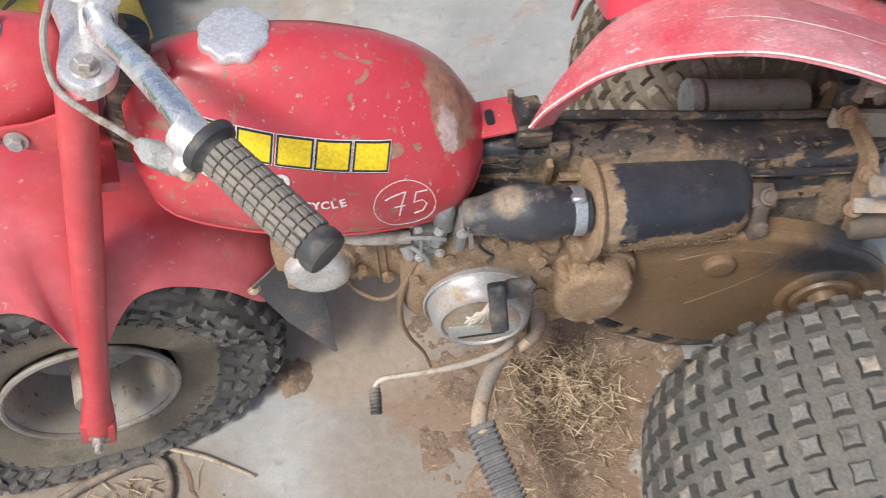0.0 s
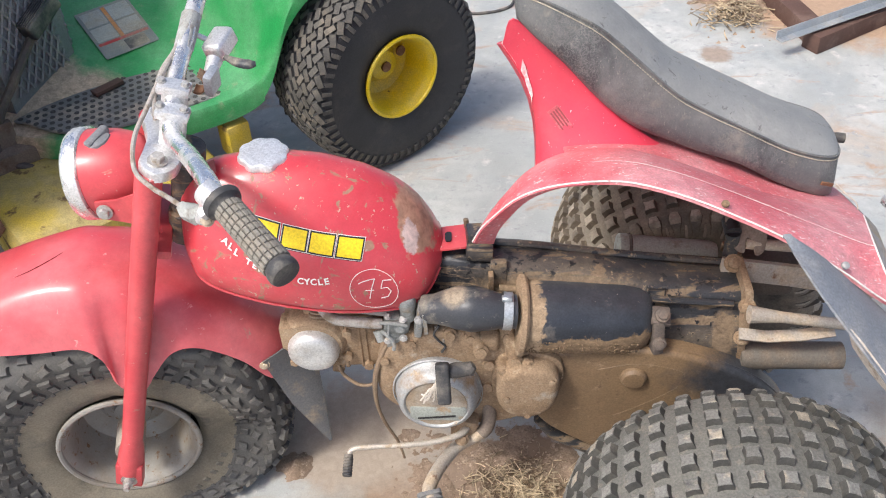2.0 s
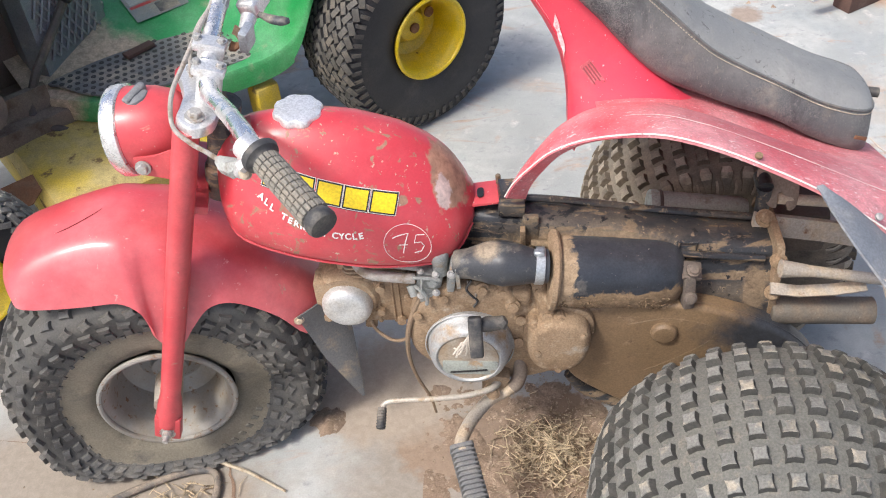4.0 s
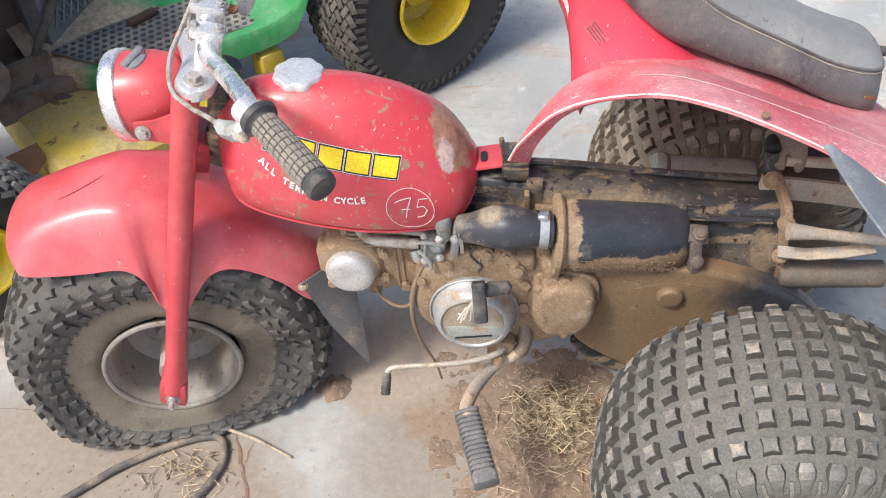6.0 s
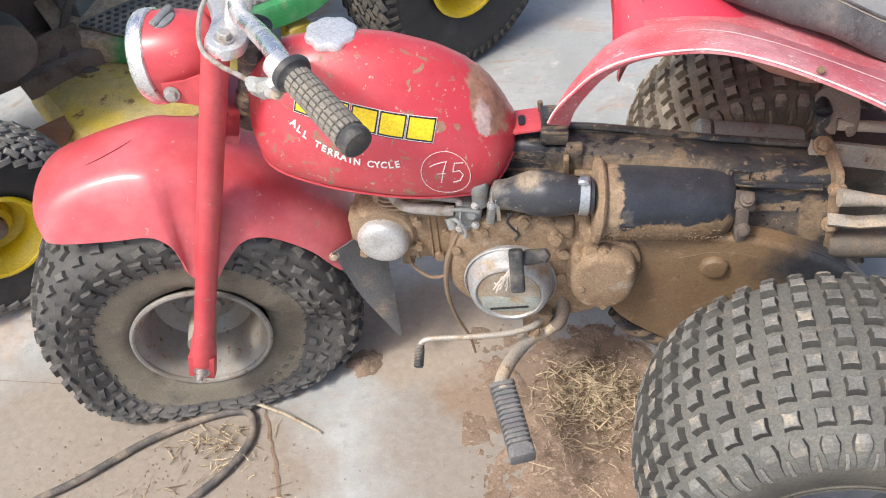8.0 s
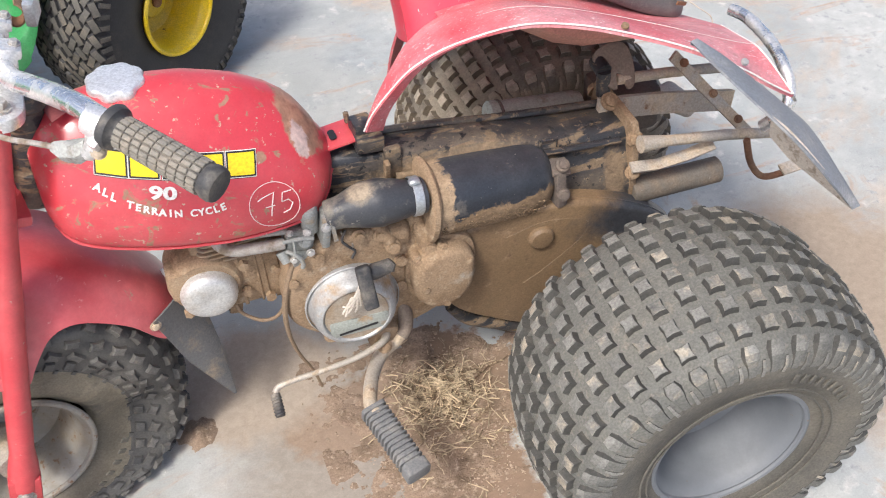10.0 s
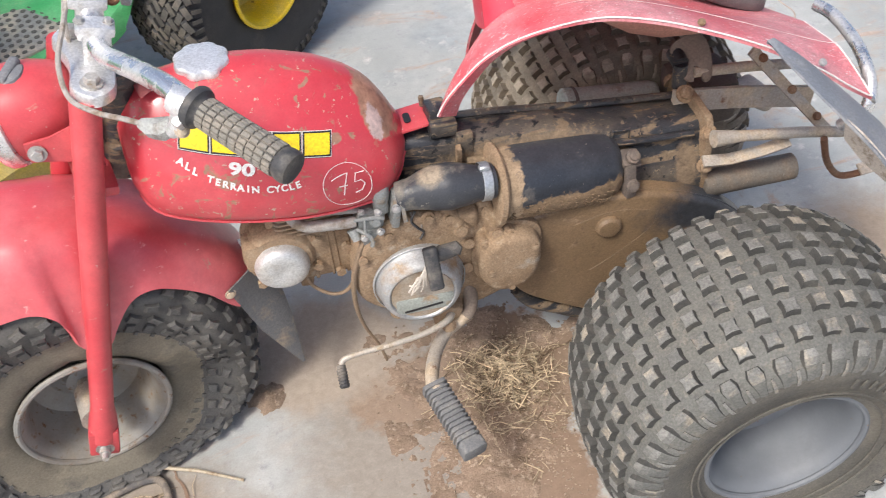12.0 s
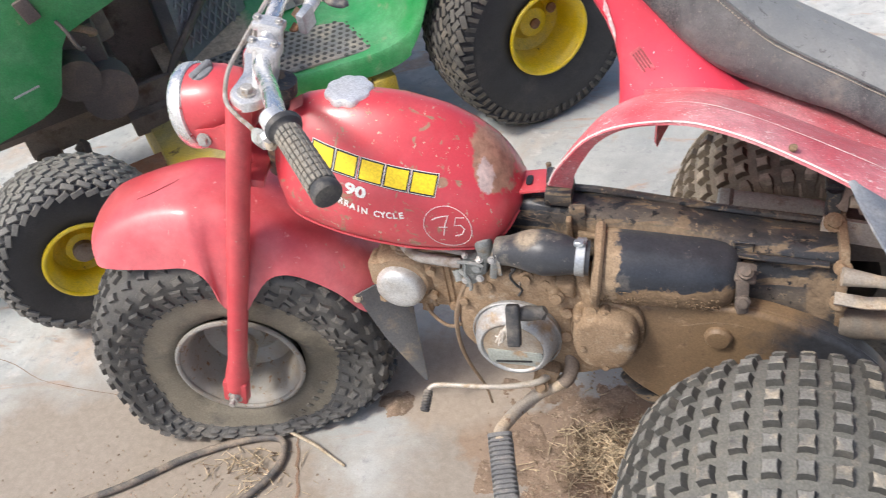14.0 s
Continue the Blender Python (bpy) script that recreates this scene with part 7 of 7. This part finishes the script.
sheet(bm, [[p + Vector((0.002 + 0.006 * t, 0.004 + 0.034 * t, -0.040 * t)) * (1 if t == 0 else lerp(((0, 0.1), (0.15, 0.85), (0.4, 1.0), (1, 0.05)), i / (len(edge) - 1))) for t in (0, 0.25, 0.5, 0.75, 1)] for i, p in enumerate(edge)], 0.0025)
part("guard_skirt", bm, mat("mud_streaked_skirt", (0.55, 0.49, 0.42), 0.85, 0, [layer((0.34, 0.28, 0.22), 30, 0.52, 0.62, 0.9, st=(3, 3, 0.5))], (110, 0.2, 0.001)), guard, "mud-streaked inner face of the guard")

# ---------------------------------------------------------------- riding mower
TU, TV = Vector((-0.766, -0.643, 0)), Vector((0.643, -0.766, 0))
TM = Matrix(((TU.x, TV.x, 0, -0.05), (TU.y, TV.y, 0, 0.911), (0, 0, 1, 0), (0, 0, 0, 1)))
mower = thing("riding_mower", (-0.5, 0.9, 0), "green and yellow riding lawn mower, dusty, parked on the concrete", "riding mower")


def tpart(name, bm, material, parent=None, label="", sharp=38):
    bm.transform(TM)
    return part(name, bm, material, parent or mower, label, sharp)


def turf_wheel(at, R, half, lip, rows, label, turn=0):
    prof = tyre_profile(half, R, 0.014, R - lip - 0.02, lip - 0.002)
    me = tyre_mesh("tyre", prof, rows, 72, None)
    m = TM @ Matrix.Translation(at) @ pose(0, 0, 0, 0, 0, turn)
    w = part("wheel", rim_bm(lip, half * 0.97, half * 0.74, m @ axis((0, 0, 0), (0, 1, 0), (1, 0, 0)), 0.026), jd_yellow, mower, label)
    fit_tyre(w, me, (turf_rubber, turf_top, turf_rubber, turf_rubber) if R > 0.2 else (dusty_turf, dusty_turf, turf_rubber, dusty_turf), m, "black turf tyre with worn lugs")
    return w, m


rear_rows_t = [(0.0, 46, 0, 0.030, 0.014, 25, 0.006, "lug")]
for i in range(1, 6):
    rear_rows_t.append((0.0185 * i, 46, 0.5 * (i % 2), 0.0315, 0.0160, 30 if i % 2 else -30, 0.006, "lug"))
rear_rows_t.append((0.112, 60, 0.0, 0.011, 0.026, 0, 0.004, "lug"))
w1, m1 = turf_wheel((0, -0.096, 0.247), 0.247, 0.105, 0.104, rear_rows_t, "yellow rear rim with rust-edged hub")
for q in ((0.0, 0.0345, 0.0), (-0.055, 0.022, 0.018)):
    bm = bmesh.new()
    lathe(bm, [(0.013, 0), (0.013, 0.006), (0.006, 0.008), (0.0005, 0.008)], 14, m1 @ axis(q, (0, 1, 0)))
    part("hub_bolt", bm, rust_steel, w1, "rusty hub bolt")
front_rows_t = [(0.0, 36, 0, 0.026, 0.012, 20, 0.005, "lug")]
for i in range(1, 6):
    front_rows_t.append((0.016 * i, 36, 0.5 * (i % 2), 0.026, 0.012, 24 if i % 2 else -24, 0.005, "lug"))
w2, m2 = turf_wheel((1.165, -0.03, 0.190), 0.190, 0.072, 0.088, front_rows_t, "yellow front rim", 0)
bm = bmesh.new()
lathe(bm, [(0.024, -0.02), (0.024, 0.02), (0.018, 0.026), (0.0005, 0.027)], 18, m2 @ axis((0, 0.02, 0), (0, 1, 0)))
part("hub_cap", bm, brown_metal, w2)
# rear fender arch flowing into the foot board
grid = []
prof = [(0.840, 0.266), (0.80, 0.268), (0.70, 0.272), (0.60, 0.274), (0.45, 0.278), (0.36, 0.286), (0.305, 0.312), (0.270, 0.36), (0.245, 0.42), (0.215, 0.48), (0.16, 0.535), (0.10, 0.560)]
for v in spline([(a, 0, b) for a, b in prof], 4):
    out = lerp(((-0.3, -0.05), (0.1, -0.075), (0.25, -0.110), (0.36, -0.145), (0.5, -0.178), (0.59, -0.202), (0.68, -0.235), (0.735, -0.284), (0.80, -0.375), (0.85, -0.44)), v.x)
    row = []
    for k in range(16):
        t = k / 15
        y = out - (0.78 + out) * t
        rise = 0.38 * max(0, -0.41 - y) * lerp(((0.2, 0.0), (0.36, 1.0), (1, 1)), v.x)
        row.append(Vector((v.x, y, v.z + rise)))
    grid.append([Vector((v.x + (0.012 if v.x < 0.3 else 0), out + 0.004, v.z - 0.055)), Vector((v.x, out + 0.006, v.z - 0.010)), Vector((v.x, out, v.z - 0.001))] + row[1:])
bm = bmesh.new()
sheet(bm, grid, 0.004)
deck = tpart("fender_deck", bm, jd_green, None, "green fender and foot board pressing")
# foot mat with holes
bm = bmesh.new()
mat_out = smooth_outline([(0.778, -0.420), (0.768, -0.385), (0.728, -0.300), (0.66, -0.244), (0.60, -0.222), (0.50, -0.202), (0.38, -0.182), (0.355, -0.230), (0.36, -0.328), (0.46, -0.392), (0.62, -0.424)], 4)
slab(bm, mat_out, 0.006, Matrix.Translation((0, 0, 0.276)), 0.002)
foot = tpart("foot_mat", bm, pad_rubber, None, "grey perforated foot mat")
# dark discs laid on the mat stand for its shaded holes
bm = bmesh.new()
for i in range(22):
    for j in range(11):
        u, v = 0.365 + 0.0195 * i + (0.0098 if j % 2 else 0), -0.408 + 0.0215 * j
        inside = False
        for (x1, y1), (x2, y2) in zip(mat_out, mat_out[1:] + mat_out[:1]):
            if (y1 > v) != (y2 > v) and u < (x2 - x1) * (v - y1) / (y2 - y1) + x1:
                inside = not inside
        if inside:
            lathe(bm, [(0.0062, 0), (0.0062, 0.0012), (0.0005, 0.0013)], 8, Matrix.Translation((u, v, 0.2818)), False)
tpart("mat_hole", bm, hole_shade, foot)
bm = bmesh.new()
block(bm, (0.075, 0.024, 0.010), pose(0.570, -0.384, 0.290, 0, 0, 8), 0.002)
tpart("wood_chip", bm, wood_brown, foot, "scrap of brown bark on the mat")
# warning label on the sloping side: plain coloured bars
LM = axis((0.455, -0.550, 0.3345), (0, 0.355, 0.935), (0, 1, 0)) @ Matrix.Diagonal((0.82, 1.08, 1, 1))
bm = bmesh.new()
slab(bm, rounded(0.200, 0.130, 0.004), 0.001, LM, 0)
lab = tpart("warning_label", bm, mat("label_grey", (0.22, 0.24, 0.23), 0.5, 0, [layer((0.36, 0.32, 0.25), 12, 0.40, 0.65, 0.9)]), None, "printed warning label with coloured bars")
for (x, y, w, h), colour in (((-0.060, 0.032, 0.060, 0.052), (0.36, 0.38, 0.37)), ((0.005, 0.032, 0.056, 0.052), (0.40, 0.40, 0.37)), ((-0.060, -0.032, 0.060, 0.050), (0.36, 0.38, 0.37)), ((0.005, -0.032, 0.056, 0.050), (0.40, 0.40, 0.37)), ((-0.027, 0.0, 0.13, 0.009), (0.62, 0.22, 0.04)), ((0.043, 0.0, 0.010, 0.12), (0.50, 0.06, 0.05)), ((0.074, 0.02, 0.040, 0.05), (0.06, 0.06, 0.065))):
    bm = bmesh.new()
    slab(bm, [(x - w / 2, y - h / 2), (x + w / 2, y - h / 2), (x + w / 2, y + h / 2), (x - w / 2, y + h / 2)], 0.0006, LM @ Matrix.Translation((0, 0, 0.001)), 0)
    tpart("label_bar", bm, mat("label_print", colour, 0.5, 0, [layer((0.42, 0.36, 0.28), 14, 0.40, 0.68, 0.9)]), lab)
# pedestal with a lattice grille
bm = bmesh.new()
slab(bm, [(0.560, -0.78), (0.577, -0.535), (0.772, -0.440), (0.800, -0.470), (0.81, -0.78)], 0.55, Matrix.Translation((0, 0, 0.265)), 0.012)
ped = tpart("pedestal", bm, mat("dusty_grey_panel", (0.22, 0.225, 0.235), 0.6, 0, [layer((0.36, 0.33, 0.29), 9, 0.46, 0.72, 0.9)], (120, 0.2, 0.001)), None, "dusty black plastic pedestal")
# dark sheet set behind the lattice in place of the shade there
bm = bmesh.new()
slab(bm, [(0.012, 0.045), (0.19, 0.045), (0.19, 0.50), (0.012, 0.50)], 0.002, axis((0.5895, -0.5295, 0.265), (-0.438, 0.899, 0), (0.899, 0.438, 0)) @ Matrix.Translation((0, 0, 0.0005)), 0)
tpart("grille_shade", bm, hole_shade, ped, "dark sheet that stands for the shade behind the grille")
bm = bmesh.new()
for face in range(2):
    a, b = ((Vector((0.561, -0.74, 0)), Vector((0.575, -0.550, 0))), (Vector((0.600, -0.5238, 0)), Vector((0.760, -0.4458, 0))))[face]
    d = (b - a)
    n = Vector((-1, 0.03, 0)) if face == 0 else Vector((-0.438, 0.899, 0))
    ln = d.length
    for k in range(-12, 30):
        for s in (1, -1):
            p0, p1 = None, None
            for j in range(25):
                t = j / 24
                z = 0.312 + 0.45 * t
                u = (k * 0.024 + s * 0.25 * t) / ln
                if 0 <= u <= 1:
                    q = a + d * u + Vector((0, 0, z)) + n * 0.004
                    p0 = p0 or q
                    p1 = q
            if p0 is not None and (p1 - p0).length > 0.02:
                tube(bm, [p0, p1], 0.0034, 4)
tpart("grille", bm, mat("dusty_black_lattice", (0.26, 0.265, 0.275), 0.6, 0, [layer((0.40, 0.37, 0.33), 16, 0.48, 0.70, 0.9)], (120, 0.2, 0.001)), ped, "black diamond lattice grille")
bm = bmesh.new()
tube(bm, spline([(0.655, -0.470, 0.455), (0.690, -0.462, 0.415), (0.760, -0.425, 0.360), (0.812, -0.395, 0.320), (0.848, -0.385, 0.255), (0.842, -0.360, 0.225), (0.800, -0.325, 0.200)], 4), 0.0105, 8)
ped_arm = tpart("pedal", bm, dark_metal, None, "black foot pedal")
bm = bmesh.new()
PB = pose(0.640, -0.480, 0.465, 0, 22, 26)
block(bm, (0.110, 0.040, 0.044), PB, 0.008, 3)
for k in range(6):
    block(bm, (0.104, 0.003, 0.004), PB @ Matrix.Translation((0, -0.016 + 0.0064 * k, 0.0225)), 0.0008, 1)
tpart("pedal_rubber", bm, black_rubber, ped_arm, "ribbed black rubber pedal pad")
# hood
bm = bmesh.new()
rings = []
for u, w, zb, zt in ((0.860, 0.225, 0.630, 0.85), (0.870, 0.240, 0.622, 0.855), (0.90, 0.247, 0.615, 0.857), (0.97, 0.25, 0.597, 0.857), (1.010, 0.25, 0.584, 0.856), (1.030, 0.25, 0.560, 0.855), (1.050, 0.25, 0.515, 0.855), (1.070, 0.25, 0.466, 0.854), (1.090, 0.25, 0.445, 0.853), (1.125, 0.25, 0.430, 0.852), (1.25, 0.25, 0.408, 0.84), (1.45, 0.245, 0.36, 0.81), (1.62, 0.23, 0.33, 0.76), (1.70, 0.19, 0.33, 0.70)):
    c = -0.395
    half = [(w * 0.985, zb), (w, zb + 0.02), (w, zb + 0.6 * (zt - zb)), (w * 0.97, zt - 0.08), (w * 0.86, zt - 0.025), (w * 0.6, zt - 0.004), (0, zt)]
    rings.append([Vector((u, c + y, z)) for y, z in half] + [Vector((u, c - y, z)) for y, z in half[-2::-1]])
loft(bm, rings)
hood = tpart("hood", bm, jd_green, None, "green engine hood with scratches")
bm = bmesh.new()
tube(bm, spline([(1.02, -0.14, 0.62), (1.01, -0.125, 0.60), (1.0, -0.12, 0.56), (0.99, -0.135, 0.55)], 4), 0.004, 6)
block(bm, (0.03, 0.012, 0.05), pose(1.06, -0.138, 0.66, 0, 15, 0), 0.003)
tpart("hood_latch", bm, dark_metal, hood)
bm = bmesh.new()
block(bm, (0.055, 0.002, 0.004), pose(1.13, -0.1435, 0.50, 0, 8, 0), 0)
tpart("scratch", bm, galv, hood)
# chassis and engine under the hood
bm = bmesh.new()
block(bm, (0.52, 0.26, 0.05), pose(1.19, -0.42, 0.345), 0.006)
block(bm, (0.80, 0.24, 0.05), pose(0.56, -0.46, 0.222), 0.006)
chassis = tpart("chassis", bm, brown_metal, None, "dusty brown steel chassis")
# added box that only fills the dark gap between pedestal and motor
bm = bmesh.new()
block(bm, (0.24, 0.26, 0.42), pose(0.895, -0.66, 0.44), 0.01)
tpart("gap_filler", bm, brown_metal, chassis)
bm = bmesh.new()
block(bm, (0.40, 0.02, 0.085), pose(1.00, -0.388, 0.262), 0.004)
tpart("side_rail", bm, brown_metal, chassis)
bm = bmesh.new()
block(bm, (0.44, 0.34, 0.20), pose(1.17, -0.42, 0.450), 0.02)
tube(bm, [(0.98, -0.27, 0.40), (0.98, -0.20, 0.40)], 0.06, 18)
tube(bm, [(1.03, -0.27, 0.47), (1.03, -0.19, 0.46)], [0.04, 0.05], 16)
block(bm, (0.10, 0.10, 0.10), pose(0.98, -0.33, 0.52, 10, 0, 20), 0.012)
tpart("motor", bm, dark_metal, None, "dark greasy motor")
bm = bmesh.new()
tube(bm, spline([(1.01, -0.20, 0.58), (0.98, -0.17, 0.575), (0.96, -0.17, 0.56), (0.965, -0.19, 0.55)], 5), 0.008, 8)
tpart("fuel_hose", bm, wire_brown, None, "brown rubber fuel hose")
bm = bmesh.new()
tube(bm, [(1.165, -0.09, 0.19), (1.165, -0.62, 0.19)], 0.018, 12)
block(bm, (0.06, 0.46, 0.05), pose(1.165, -0.40, 0.205), 0.006)
block(bm, (0.07, 0.05, 0.09), pose(1.16, -0.13, 0.24), 0.01)
tpart("front_axle", bm, brown_metal, None, "dusty front axle beam")
bm = bmesh.new()
tube(bm, [(1.075, -0.290, 0.258), (1.085, -0.20, 0.215), (1.10, -0.13, 0.20)], 0.0085, 10)
tube(bm, [(1.095, -0.30, 0.245), (1.075, -0.30, 0.262)], 0.013, 10)
tpart("steering_link", bm, dark_metal, None, "dark steel steering link")
bm = bmesh.new()
slab(bm, [(-0.06, -0.03), (0.05, -0.03), (0.06, 0.0), (0.03, 0.03), (-0.03, 0.03), (-0.06, 0.01)], 0.005, axis((0.99, -0.18, 0.20), (0, 0.6, 0.8), (1, 0, 0)), 0.001)
tpart("rusty_bracket", bm, rust_steel, None, "rusty deck bracket")
# mower deck
bm = bmesh.new()
rings = []
for u, hw, z0, z1 in ((0.42, 0.16, 0.06, 0.10), (0.45, 0.22, 0.05, 0.15), (0.55, 0.255, 0.05, 0.185), (0.68, 0.26, 0.05, 0.20), (0.80, 0.26, 0.05, 0.205), (0.875, 0.25, 0.05, 0.205), (0.925, 0.24, 0.06, 0.20), (0.938, 0.22, 0.07, 0.17)):
    half = [(hw, z0), (hw, z0 + 0.03), (hw * 0.97, z1 - 0.02), (hw * 0.88, z1), (0, z1 + 0.006)]
    c = -0.31
    rings.append([Vector((u, c + y, z)) for y, z in half] + [Vector((u, c - y, z)) for y, z in half[-2::-1]])
loft(bm, rings)
mdeck = tpart("mower_deck", bm, deck_yellow, None, "rust-spotted yellow mower deck")
bm = bmesh.new()
block(bm, (0.06, 0.06, 0.09), pose(0.375, -0.175, 0.165, 0, 0, 0), 0.01)
tpart("deck_arm", bm, deck_yellow, mdeck)
bm = bmesh.new()
tube(bm, [(0.88, -0.10, 0.19), (0.62, -0.20, 0.195)], 0.006, 8)
tpart("deck_rod", bm, dark_metal, mdeck)
